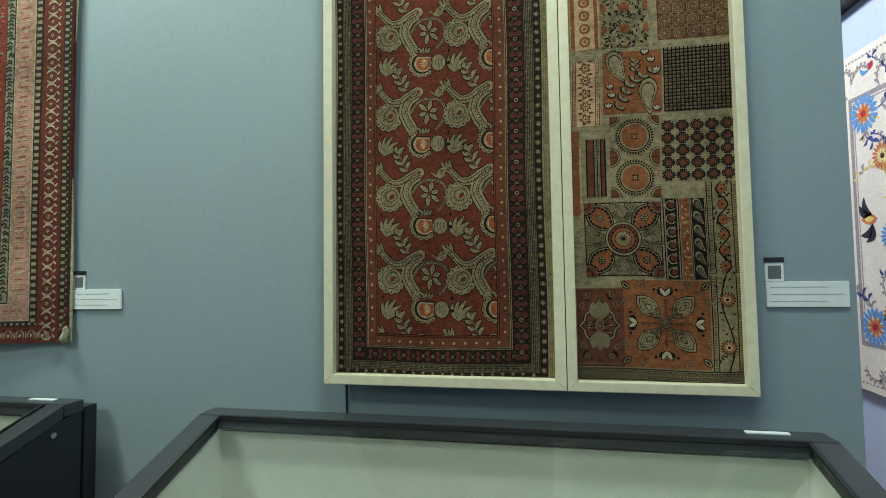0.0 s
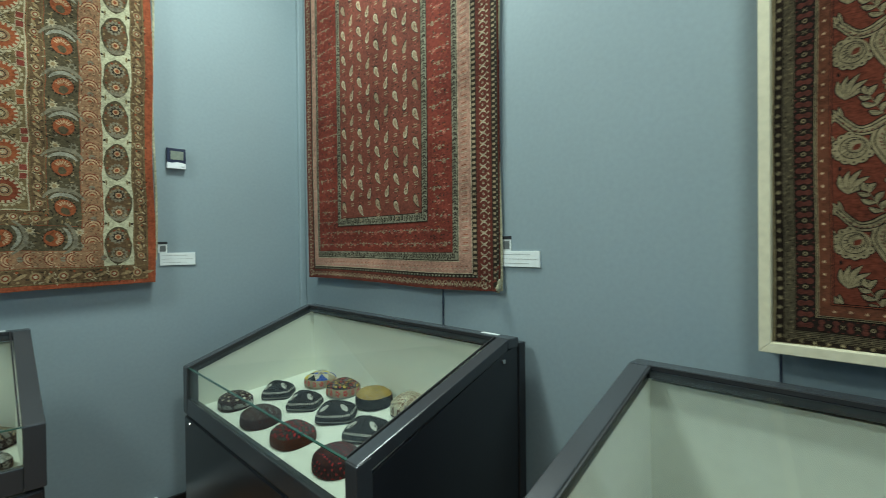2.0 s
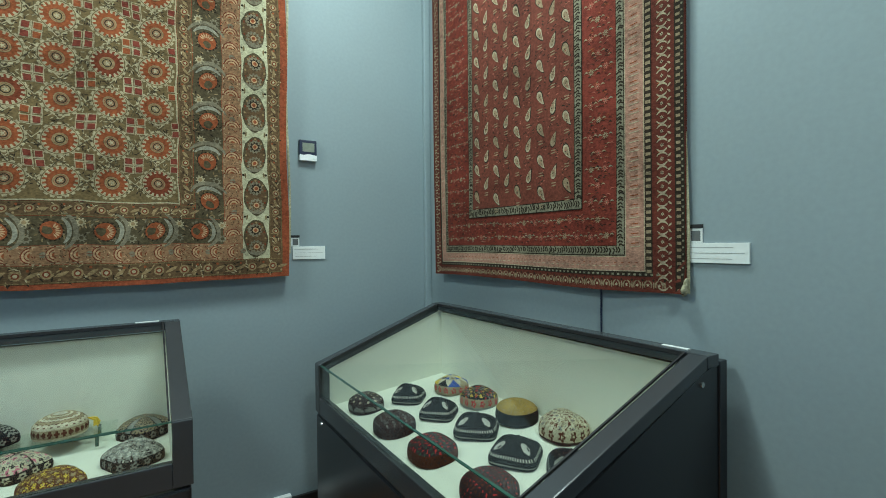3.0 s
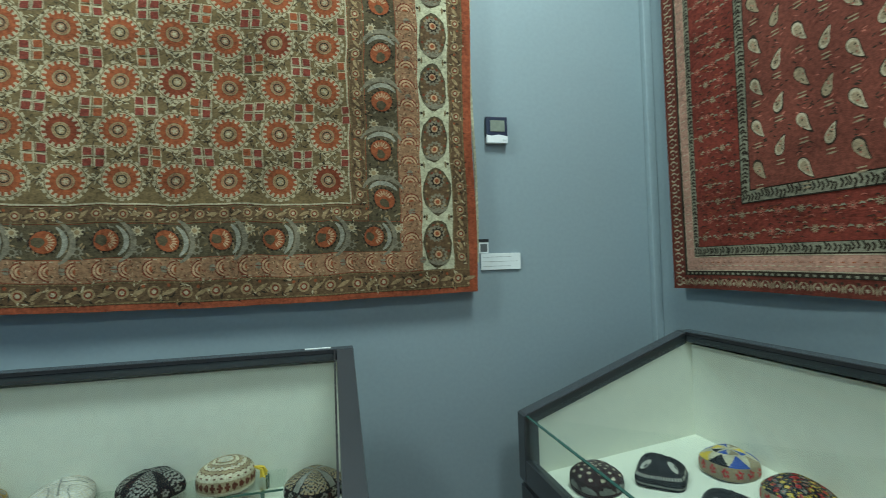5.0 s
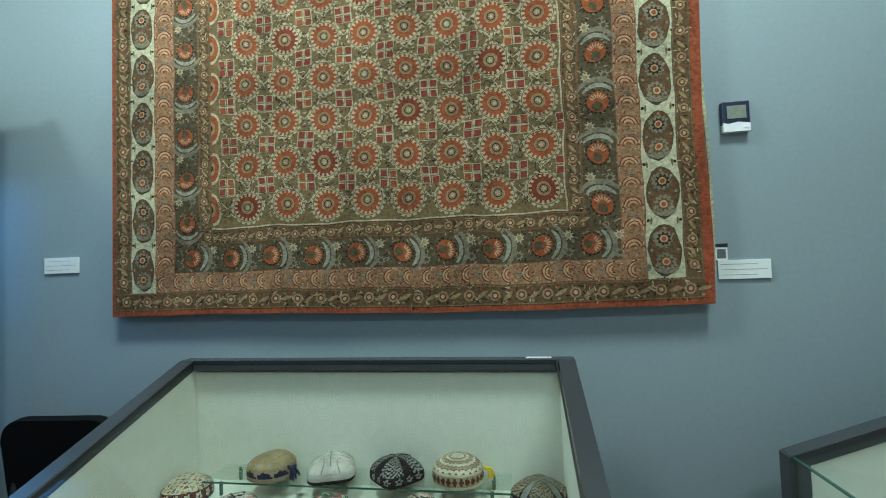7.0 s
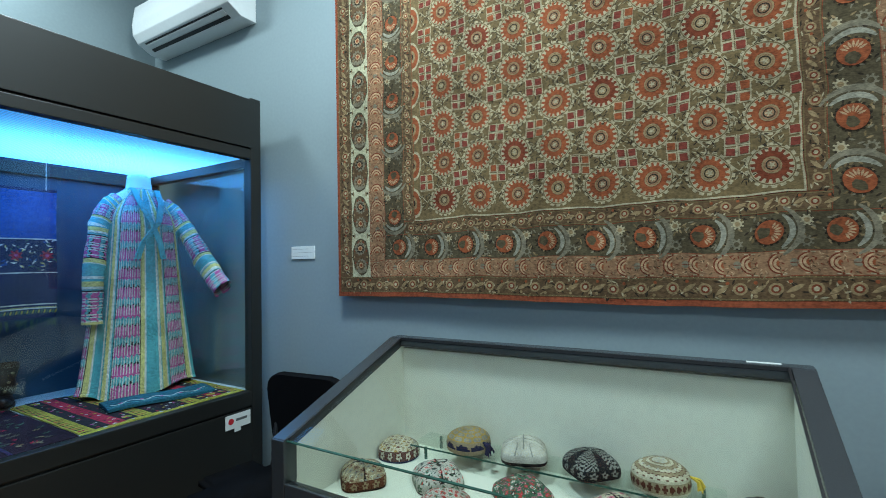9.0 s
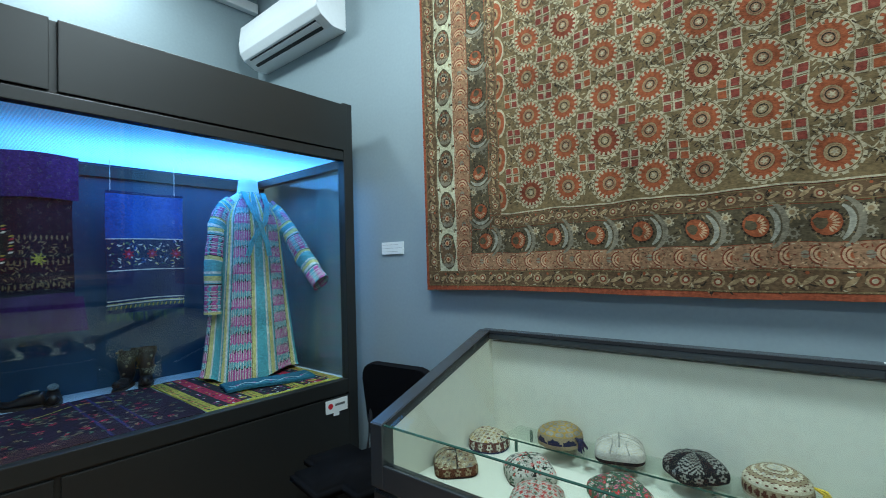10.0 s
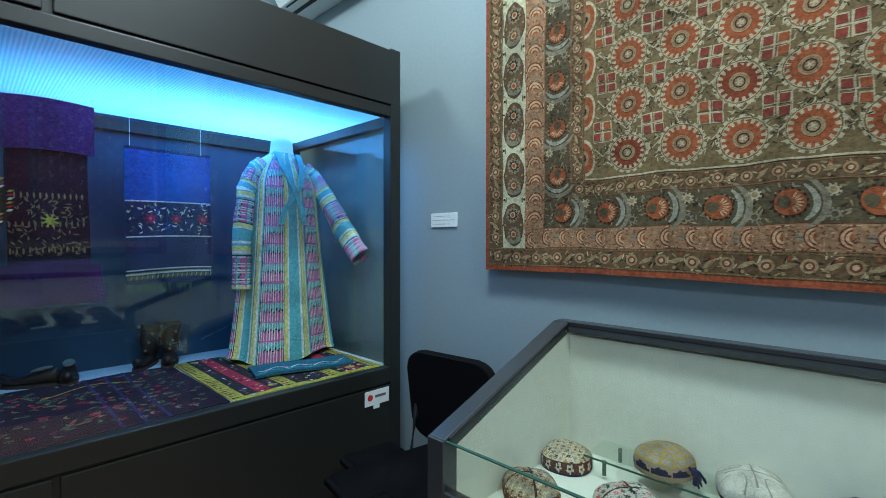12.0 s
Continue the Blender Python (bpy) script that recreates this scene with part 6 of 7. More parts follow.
cap(-2.686, -0.300, ZT, 0.086, 0.1, 0.085, ("brown", "cream", "navy"), ("cream", "tan", "gold", "brown"), "floral", "round cap with cream flowers and a navy band", 10)
cap(-2.407, -0.240, ZG, 0.088, 0.05, 0.088, ("tan", "navy", "gold"), ("gold", "tan", "grey"), "rosette", "round gold cap with navy border and blue tassel", -20, "navy")
cap(-2.192, -0.232, ZG, 0.088, 0.5, 0.082, ("white", "white", "black"), ("white", "cream", "grey", "cream"), "seams", "off-white squared cap with a black edge", 20)
cap(-1.961, -0.232, ZG, 0.086, 0.65, 0.085, ("black", "grey", "black"), ("black", "grey", "black"), "panels", "black squared cap with white stitched panels", 45)
cap(-1.754, -0.232, ZG, 0.092, 0.0, 0.095, ("tan", "brown", "cream"), ("tan", "cream", "brown"), "spiral", "round tan cap in coiled cord with a yellow tassel", 0, "yellow")
cap(-1.490, -0.240, ZT, 0.090, 0.5, 0.092, ("black", "grey", "black"), ("grey", "tan", "black"), "panels", "dark grey squared cap with black ribs", 45)
cap(-2.665, -0.540, ZT, 0.084, 0.55, 0.088, ("brown", "tan", "black"), ("tan", "brown", "cream", "grey"), "floral", "brown velvet squared cap with silver flowers", 45)
cap(-2.430, -0.430, ZT, 0.090, 0.7, 0.088, ("white", "green", "black"), ("white", "green", "red", "white", "black"), "floral", "cream squared cap with small red flowers", 45)
cap(-2.312, -0.590, ZT, 0.088, 0.5, 0.080, ("white", "green", "white"), ("white", "red", "green", "red"), "floral", "white cap with large red flowers", 20)
cap(-2.135, -0.400, ZT, 0.092, 0.75, 0.082, ("green", "red", "green"), ("green", "pink", "plum", "white", "red"), "floral", "green squared cap with pink and purple flowers", 45)
cap(-1.850, -0.390, ZT, 0.088, 0.6, 0.084, ("black", "cream", "black"), ("cream", "pink", "black", "grey"), "floral", "cream squared cap with dark ribs", 45)
cap(-1.730, -0.600, ZT, 0.086, 0.5, 0.082, ("brown", "gold", "brown"), ("brown", "gold", "yellow", "tan"), "floral", "brown velvet squared cap with yellow figures", 30)
cap(-1.522, -0.500, ZT, 0.092, 0.5, 0.088, ("black", "grey", "black"), ("grey", "black", "white", "white"), "floral", "grey and white squared cap with a black edge", 30)
# case in the corner, on its sloping floor
for x, y, r, sq, h, side, top, style, text, turn in (
        (-0.627, -0.470, 0.086, 0.1, 0.092, ("plum", "grey", "plum"), ("plum", "cream", "plum"), "rosette", "dark round cap with pale rosettes", 0),
        (-0.431, -0.522, 0.080, 0.85, 0.090, ("black", "grey", "black"), ("black", "white", "black"), "paisley", "black squared cap with white drops", 45),
        (-0.222, -0.572, 0.088, 0.1, 0.086, ("tan", "red", "tan"), ("cream", "blue", "tan", "blue", "yellow", "black"), "star", "bright cap in blue, red and yellow triangles", 0),
        (-0.222, -0.795, 0.090, 0.1, 0.090, ("tan", "red", "grey"), ("black", "red", "black", "yellow", "grey"), "floral", "black cap with red and yellow patches", 0),
        (-0.420, -0.774, 0.082, 0.85, 0.090, ("black", "grey", "black"), ("black", "white", "black"), "paisley", "black squared cap with white drops", 40),
        (-0.630, -0.768, 0.092, 0.1, 0.095, ("plum", "brown", "plum"), ("plum", "grey", "brown"), "dark", "dark plum round cap with dull embroidery", 0),
        (-0.213, -1.040, 0.092, 0.05, 0.105, ("black", "black", "black"), ("gold", "gold", "tan"), "dark", "golden cap with a black band", 0),
        (-0.175, -1.258, 0.096, 0.1, 0.108, ("cream", "brown", "plum"), ("cream", "brown", "tan", "grey", "brown"), "floral", "cream cap with brown and orange scrolls", 0),
        (-0.396, -1.012, 0.092, 0.75, 0.088, ("black", "grey", "cream"), ("black", "white", "white"), "paisley", "black cap with large white drops and a cream band", 45),
        (-0.622, -1.055, 0.092, 0.2, 0.095, ("brown", "plum", "brown"), ("plum", "red", "green"), "dark", "dark cap with dim red flowers", 0),
        (-0.414, -1.262, 0.092, 0.85, 0.088, ("black", "grey", "grey"), ("black", "white", "black"), "paisley", "black squared cap with white drops and grey band", 35),
        (-0.617, -1.375, 0.094, 0.1, 0.098, ("plum", "red", "plum"), ("plum", "brown", "red"), "dark", "dark brown round cap with red thread", 0),
        (-0.345, -1.450, 0.086, 0.7, 0.086, ("black", "grey", "black"), ("black", "grey", "blue"), "paisley", "black squared cap with pale drops", 45)):
    cap(x, y, 0.629 + (x + 0.727) * 0.1015, r, sq, h, side, top, style, text, turn)

# folded printed cloth lying in the case below the frames
fold = empty("folded_cloth", pose(-0.39, -2.78, ZT), "folded cream cloth printed with small brown flowers", "cloth")
p = Print([IVORY, BROWN, TAN, BRICK])
for i in range(46):
    for j in range(22):
        x, y = -0.44 + i * 0.0195, -0.205 + j * 0.0195
        p.disc(x + rnd(0.002), y, 0.0062, (BROWN, TAN, BRICK)[(i + j) % 3], 0, 7)
part("body", box(-0.21, 0.21, -0.46, 0.46, 0.0, 0.012, 0.005), IVORY, fold)
p.object("print", fold, lambda u, v, lift: (v * 0.9, u, 0.0135 + lift))
# ---------- tall lit showcase ----------
STEEL = plain("dark_olive_grey_steel", (0.015, 0.016, 0.015), 0.40, grain=400, vary=0.1, bump=0.04)
BLUE_BACK = plain("deep_blue_backing", (0.016, 0.062, 0.122), 0.55, grain=20, vary=0.12, big=1.5, bump=0.05)
SHELF_BLUE = plain("pale_shelf_board", (0.55, 0.60, 0.62), 0.5, vary=0.05)


def diffuser_material():
    m = bpy.data.materials.new("lit_ribbed_diffuser")
    m.use_nodes = True
    n, l = m.node_tree.nodes, m.node_tree.links
    n.remove(n["Principled BSDF"])
    em, tc, wv, rmp = n.new("ShaderNodeEmission"), n.new("ShaderNodeTexCoord"), n.new("ShaderNodeTexWave"), n.new("ShaderNodeMapRange")
    wv.bands_direction = "Y"
    wv.inputs["Scale"].default_value = 26
    sep, fall = n.new("ShaderNodeSeparateXYZ"), n.new("ShaderNodeMapRange")
    l.new(tc.outputs["Object"], wv.inputs["Vector"]); l.new(tc.outputs["Object"], sep.inputs[0])
    l.new(sep.outputs[1], fall.inputs["Value"])
    fall.inputs["From Min"].default_value, fall.inputs["From Max"].default_value = -1.9, -0.6
    fall.inputs["To Min"].default_value, fall.inputs["To Max"].default_value = 0.035, 1.0
    l.new(wv.outputs["Fac"], rmp.inputs["Value"])
    rmp.inputs["To Min"].default_value, rmp.inputs["To Max"].default_value = 0.72, 1.0
    # a tube behind the diffuser runs along the back half
    off, sq, tube_glow = n.new("ShaderNodeMath"), n.new("ShaderNodeMath"), n.new("ShaderNodeMapRange")
    off.operation, sq.operation = "ADD", "ABSOLUTE"
    off.inputs[1].default_value = 4.38
    l.new(sep.outputs[0], off.inputs[0]); l.new(off.outputs[0], sq.inputs[0]); l.new(sq.outputs[0], tube_glow.inputs["Value"])
    tube_glow.interpolation_type = "SMOOTHSTEP"
    tube_glow.inputs["From Min"].default_value, tube_glow.inputs["From Max"].default_value = 0.04, 0.62
    tube_glow.inputs["To Min"].default_value, tube_glow.inputs["To Max"].default_value = 1.0, 0.22
    mul = n.new("ShaderNodeMath"); mul.operation = "MULTIPLY"
    l.new(rmp.outputs[0], mul.inputs[0]); l.new(fall.outputs[0], mul.inputs[1])
    mul2 = n.new("ShaderNodeMath"); mul2.operation = "MULTIPLY"
    l.new(mul.outputs[0], mul2.inputs[0]); l.new(tube_glow.outputs[0], mul2.inputs[1])
    gain = n.new("ShaderNodeMath"); gain.operation = "MULTIPLY"; gain.inputs[1].default_value = 7.3
    l.new(mul2.outputs[0], gain.inputs[0]); l.new(gain.outputs[0], em.inputs["Strength"])
    em.inputs["Color"].default_value = (0.085, 0.42, 1.0, 1)
    l.new(em.outputs[0], n["Material Output"].inputs["Surface"])
    return m


XF, XB = -3.69, -4.72          # front and back of the showcase
Y0, Y1 = -0.145, -2.81         # its two ends
show = empty("showcase", pose(0, 0, 0), "tall dark grey steel showcase lit blue inside, full of textiles", "showcase")
part("plinth", box(XB, XF - 0.03, Y1, Y0 - 0.004, FZ, FZ + 0.06), BLACK, show)
part("base", box(XB, XF - 0.012, Y1, Y0 - 0.003, FZ + 0.06, 0.735, 0.003), STEEL, show)
for y0, y1 in ((-1.455, Y0 - 0.025), (Y1 + 0.02, -1.475)):
    part("base_panel", box(XF - 0.012, XF, y0, y1, FZ + 0.07, 0.664, 0.003), STEEL, show)
    part("top_panel", box(XF - 0.012, XF + 0.004, y0 - 0.005, y1 - 0.010, 2.022, 2.282, 0.003), STEEL, show)
part("shelf_rail", box(XF - 0.05, XF, Y1, Y0 - 0.004, 0.674, 0.748, 0.004), STEEL, show)
part("top_rail", box(XF - 0.05, XF, Y1, Y0 - 0.004, 1.965, 2.014, 0.003), STEEL, show)
part("top_box", box(XB, XF - 0.012, Y1, Y0 - 0.003, 2.0, 2.280, 0.003), STEEL, show)
for y in (Y0, Y1):
    s = -1 if y == Y0 else 1
    part("corner_post", box(XF - 0.055, XF + 0.003, min(y, y + s * 0.062), max(y, y + s * 0.062), FZ, 2.292, 0.004), STEEL, show)
part("back_post", box(XB, XB + 0.05, Y0 - 0.06, Y0, FZ, 2.292, 0.004), STEEL, show)
part("back_panel", box(XB + 0.004, XB + 0.018, Y1, Y0 - 0.004, 0.735, 2.0), BLUE_BACK, show, "deep blue back panel")
part("end_panel", box(XB + 0.05, XF - 0.055, Y0 - 0.016, Y0 - 0.008, 0.735, 2.0), GLASS, show, "clear glass end panel")
part("end_panel", box(XB + 0.05, XF - 0.055, Y1, Y1 + 0.014, 0.735, 2.0), BLUE_BACK, show)
part("end_rail", box(XB + 0.05, XF - 0.055, Y0 - 0.06, Y0 - 0.016, 1.925, 1.975, 0.003), STEEL, show)
part("back_rail", box(XB + 0.018, XB + 0.045, Y1, Y0 - 0.06, 1.90, 1.962, 0.003), STEEL, show)
part("light_diffuser", box(XB + 0.05, XF - 0.06, Y1 + 0.02, Y0 - 0.065, 1.972, 1.990), diffuser_material(), show, "glowing blue ribbed light diffuser")
part("shelf_board", box(XB + 0.018, XF - 0.05, Y1 + 0.01, Y0 - 0.016, 0.728, 0.738), SHELF_BLUE, show, "pale shelf board")
part("front_glass", box(XF - 0.030, XF - 0.024, Y1 + 0.06, Y0 - 0.062, 0.748, 1.965), GLASS, show)

tagp = empty("brand_plate", pose(XF + 0.002, -0.362, 0.588, 0, 0, 90), "white plate with red dot on the showcase base", "plate")
part("card", box(0, 0.142, -0.003, 0, 0, 0.070, 0.001), CARD, tagp)
bm = bmesh.new()
bmesh.ops.create_cone(bm, cap_ends=True, segments=20, radius1=0.015, radius2=0.015, depth=0.001, matrix=pose(0.030, -0.0036, 0.038, 90))
part("dot", bm, plain("red_ink", (0.55, 0.02, 0.03), 0.6, bump=0), tagp, "red printed dot")
part("text_bar", box(0.058, 0.122, -0.0038, -0.003, 0.034, 0.046), INK, tagp)
part("tab", box(0.05, 0.085, -0.0025, 0.0, -0.018, 0.0), CARD, tagp)

# ---------- textiles in the showcase ----------
VIOLET = cloth("violet_wool", (0.075, 0.022, 0.105))
PLUMC = cloth("dark_plum_wool", (0.028, 0.015, 0.026))
ROYAL = cloth("royal_blue_silk", (0.03, 0.10, 0.34))
NAVYC = cloth("navy_silk", (0.028, 0.038, 0.095))
TEAL = cloth("turquoise_silk", (0.12, 0.40, 0.43))
LEMON = cloth("lemon_silk", (0.66, 0.58, 0.22))
SKYW = cloth("white_silk", (0.66, 0.66, 0.60))
PINKS = cloth("rose_silk", (0.56, 0.11, 0.30))
BLACKC = cloth("black_silk", (0.03, 0.025, 0.03))
YELLOWC = cloth("mustard_cloth", (0.46, 0.38, 0.06))
REDC = cloth("red_embroidery", (0.42, 0.03, 0.06))
GREENC = cloth("green_embroidery", (0.08, 0.16, 0.10))
TEALD = cloth("dark_teal_cloth", (0.03, 0.13, 0.18))
SHOW = [VIOLET, PLUMC, ROYAL, NAVYC, TEAL, LEMON, SKYW, PINKS, BLACKC, YELLOWC, REDC, GREENC, TEALD, TAN, GREEN_GREY]


def hung(x, y, z):
    """Cloth coordinates on a plane that faces +x: across runs towards +y."""
    return pose(x, y, z, 0, 0, 90)


def folds(depth, k, w):
    return lambda u, v, lift: (u + 0.004 * math.sin(v * 9), -lift - depth * math.sin(u * k + v * 1.1) - 0.3 * depth * math.sin(u * k * 2.3), v + 0.012 * math.sin(u * 6) * (1 - v / w))


# blue shawl
sh = empty("shawl", hung(-4.50, -1.125, 1.15), "royal blue silk shawl with embroidered band, hung on two threads", "shawl")
bend = folds(0.006, 17, 0.66)
sheet("cloth", sh, NAVYC, 0.375, 0.655, bend, 0.006, 0.015)
p = Print(SHOW)
p.rect(0.0, 0.40, 0.375, 0.64, ROYAL, 0.5, 0.015)
for y in (0.395, 0.225, 0.065, 0.045):
    p.rect(0.0, y, 0.375, y + 0.006, SKYW, 1, 0.015)
rs = random.Random(5)
for k in range(90):
    x, y = rs.uniform(0.015, 0.36), rs.uniform(0.245, 0.385)
    p.leaf(x, y, rs.uniform(0.012, 0.03), 0.007, rs.uniform(0, 6.2), (SKYW, SKYW, LEMON, ROYAL, GREENC)[k % 5], 1, 4, 0.2)
for cx in (0.10, 0.215, 0.335):
    p.gear(cx, 0.315, 0.018, 0.027, 7, REDC, 2)
    p.disc(cx, 0.315, 0.008, PINKS, 3, 8)
for k in range(34):
    p.leaf(0.006 + k * 0.011, 0.02, 0.024, 0.007, 1.3, YELLOWC if k % 2 else GREENC, 1, 4)
    p.disc(0.008 + k * 0.011, 0.053, 0.004, LEMON, 2, 5)
p.object("embroidery", sh, bend)
for x in (0.02, 0.33):
    part("thread", tube([(x, -0.001, 0.65), (x, 0.0, 0.815)], 0.0016, 5), SKYW, sh)
bm = bmesh.new()
for k in range(60):
    x = rs.uniform(0.0, 0.375)
    tube([(x, -0.004, 0.005), (x + rs.uniform(-0.006, 0.006), -0.004, rs.uniform(-0.045, -0.02))], 0.0016, 4, bm)
part("fringe", bm, GREENC, sh)

# purple shawl with its top folded over
sh = empty("shawl", hung(-4.49, -1.53, 1.13), "purple wool shawl with woven gold band and folded top", "shawl")
bend = folds(0.010, 13, 0.8)
sheet("cloth", sh, PLUMC, 0.27, 0.79, bend, 0.008, 0.015)
p = Print(SHOW)
p.rect(0.0, 0.0, 0.27, 0.14, VIOLET, 0.5, 0.015)
for k in range(160):
    x, y = rs.uniform(0.01, 0.26), rs.uniform(0.16, 0.40)
    p.leaf(x, y, 0.022, 0.006, rs.choice((0, 1.57, 0.78, 2.3)), (TAN, GREEN_GREY, PLUMC, TAN)[k % 4], 1, 4)
for y in (0.17, 0.28, 0.40):
    for k in range(13):
        p.leaf(0.008 + k * 0.020, y, 0.030, 0.008, 1.57, TAN, 2, 4)
p.gear(0.135, 0.31, 0.016, 0.030, 8, YELLOWC, 3)
p.object("weaving", sh, bend)
over = lambda u, v, lift: (u - 0.02, -0.016 - lift - 0.008 * math.sin(u * 15), v + 0.60 + 0.01 * math.sin(u * 9))
sheet("folded_top", sh, VIOLET, 0.31, 0.215, over, 0.008, 0.03, "violet top fold hanging over")
flare = lambda u, v, lift: (u * 1.0 - 0.03 + (0.20 - v) * 0.12 * (u / 0.33 - 0.5) * 2, -0.014 - lift - 0.012 * math.sin(u * 26), v - 0.04)
sheet("flared_end", sh, VIOLET, 0.33, 0.17, flare, 0.006, 0.02, "violet flared lower end")
part("thread", tube([(0.0, 0, 0.78), (0.0, 0.0, 0.835)], 0.0016, 5), SKYW, sh)

# black embroidered cloth hung as a point
sh = empty("embroidered_cloth", hung(-4.10, -2.135, 1.06), "black cloth with large yellow, red and white flowers, hung point down", "textile")
tri = lambda u, v, lift: (u, -lift - 0.0008 * math.sin(u * 11 + v * 4), v)
p = Print(SHOW)
for j in range(14):
    v0, v1 = 0.04 * j, 0.04 * (j + 1)
    r0, r1 = (min(0.36 + v * 0.62, 0.61 - max(0, v - 0.44) * 0.6) for v in (v0, v1))
    p.poly([(0, v0), (r0, v0), (r1, v1), (0, v1)], BLACKC, 0)
    for k in range(3):
        p.poly([(r0 - 0.02, v0 + k * 0.013), (r0 - 0.008, v0 + k * 0.013), (r0, v0 + 0.008 + k * 0.013), (r0 - 0.012, v0 + 0.008 + k * 0.013)], (SKYW, REDC, YELLOWC)[k], 7)
for k in range(22):
    y = rs.uniform(0.10, 0.50)
    x = rs.uniform(0.12, min(0.53, 0.28 + y * 0.6))
    r = rs.uniform(0.048, 0.078)
    m1, m2 = ((REDC, BLACKC), (YELLOWC, BLACKC), (REDC, YELLOWC), (REDC, BLACKC))[k % 4]
    for q in range(6):
        p.leaf(x, y, r, r * 0.46, q * math.tau / 6 + k, m1, 1 + 0.25 * k + 0.02 * q, 5)
    p.disc(x, y, r * 0.30, m2, 1.18 + 0.25 * k, 9)
    p.leaf(x + r, y + r * 0.4, r, r * 0.4, rs.uniform(0, 6), SKYW if k % 5 == 0 else GREENC, 0.9 + 0.25 * k, 4)
p.object("embroidery", sh, tri)
sheet("cloth", sh, BLACKC, 0.40, 0.50, lambda u, v, lift: tri(u * (0.5 + v * 1.1), v, lift - 0.002), 0.006, 0.05)
sheet("upper_fold", sh, PLUMC, 0.30, 0.10, lambda u, v, lift: (u, -0.02 - lift - 0.01 * math.sin(u * 14), v + 0.60), 0.008, 0.04, "upper fold of plum cloth")

# floor cloths on the shelf
def lying(name, x0, x1, y0, y1, ground, label, seed, dark):
    th = empty(name, pose(x0, y0, 0.739), label, "textile")
    L, Wd = y1 - y0, x1 - x0
    bend = lambda u, v, lift: (v, u, 0.006 + lift + 0.0022 * math.sin(u * 17 + v * 6) + 0.001 * math.sin(v * 31))
    sheet("cloth", th, ground, L, Wd, bend, 0.005, 0.04)
    q = Print(SHOW)
    r = random.Random(seed)
    if dark:
        for k in range(900):
            u, v = r.uniform(0.03, L - 0.03), r.uniform(0.03, Wd - 0.05)
            c = (TAN, GREEN_GREY, REDC, BLACKC, BLACKC, GREENC)[r.randrange(6)]
            if r.random() < 0.5:
                q.leaf(u, v, r.uniform(0.02, 0.045), 0.012, r.uniform(0, 6.2), c, 1, 5, 0.25)
            else:
                q.gear(u, v, 0.007, 0.014, 6, c, 1)
                q.disc(u, v, 0.005, BLACKC, 2, 6)
        for k in range(3):
            q.stroke([(L * (0.15 + 0.28 * k) + 0.05 * i, 0.16 + 0.05 * math.sin(i * 0.8 + k)) for i in range(8)], 0.007, YELLOWC, 2)
        for s in (0.80, 0.84, 0.88):
            q.rect(L * s, 0, L * s + 0.012, Wd, NAVYC, 2, 0.1)
            q.rect(L * s + 0.004, 0, L * s + 0.007, Wd, VIOLET, 3, 0.1)
    else:
        rows = 13
        for j in range(rows):
            u0, u1 = L * j / rows, L * (j + 1) / rows
            if j % 2 == 1:
                q.rect(u0, 0.0, u1, Wd * 0.96, BLACKC, 1, 0.1)
                for k in range(30):
                    q.leaf((u0 + u1) / 2, 0.02 + k * Wd / 31, 0.02, 0.012, r.uniform(0, 6), (REDC, SKYW, PINKS, GREENC)[k % 4], 2, 4)
            elif j % 4 == 2:
                q.rect(u0, 0.0, u1, Wd * 0.97, REDC if j % 8 == 2 else PLUMC, 1, 0.1)
                for k in range(34):
                    v = 0.012 + k * Wd / 35
                    q.disc((u0 + u1) / 2 + 0.012 * (-1) ** k, v, 0.008, (SKYW, YELLOWC, BLACKC)[k % 3], 2, 5)
            else:
                for k in range(26):
                    v = 0.02 + k * Wd / 27
                    q.poly([(u0 + 0.006, v), (u1 - 0.006, v + 0.006), (u0 + 0.006, v + 0.014)], BLACKC if k % 2 else REDC, 1)
    q.object("embroidery", th, bend)
    return th


lying("floor_cloth", -4.50, -3.76, -2.70, -0.94, PLUMC, "dark purple embroidered cloth spread on the shelf", 3, True)
lying("floor_cloth", -4.50, -3.76, -0.93, -0.20, YELLOWC, "yellow cloth with red and black woven bands on the shelf", 4, False)
sash = empty("teal_sash", pose(-4.12, -0.72, 0.752, 0, 0, -12), "folded dark teal sash with a white wave, lying on the cloth", "sash")
bd = lambda u, v, lift: (v, u, 0.014 + lift + 0.004 * math.sin(u * 14) + 0.003 * math.sin(v * 21))
sheet("cloth", sash, TEALD, 0.46, 0.17, bd, 0.014, 0.03)
p = Print(SHOW)
p.stroke([(0.02 + k * 0.021, 0.115 + 0.018 * math.sin(k * 1.2)) for k in range(21)], 0.007, SKYW, 1)
p.stroke([(0.02 + k * 0.021, 0.140 + 0.012 * math.sin(k * 1.2 + 1)) for k in range(21)], 0.006, TEAL, 1)
for k in range(5):
    p.disc(0.06 + k * 0.085, 0.118, 0.009, PINKS, 2, 6)
p.object("embroidery", sash, bd)

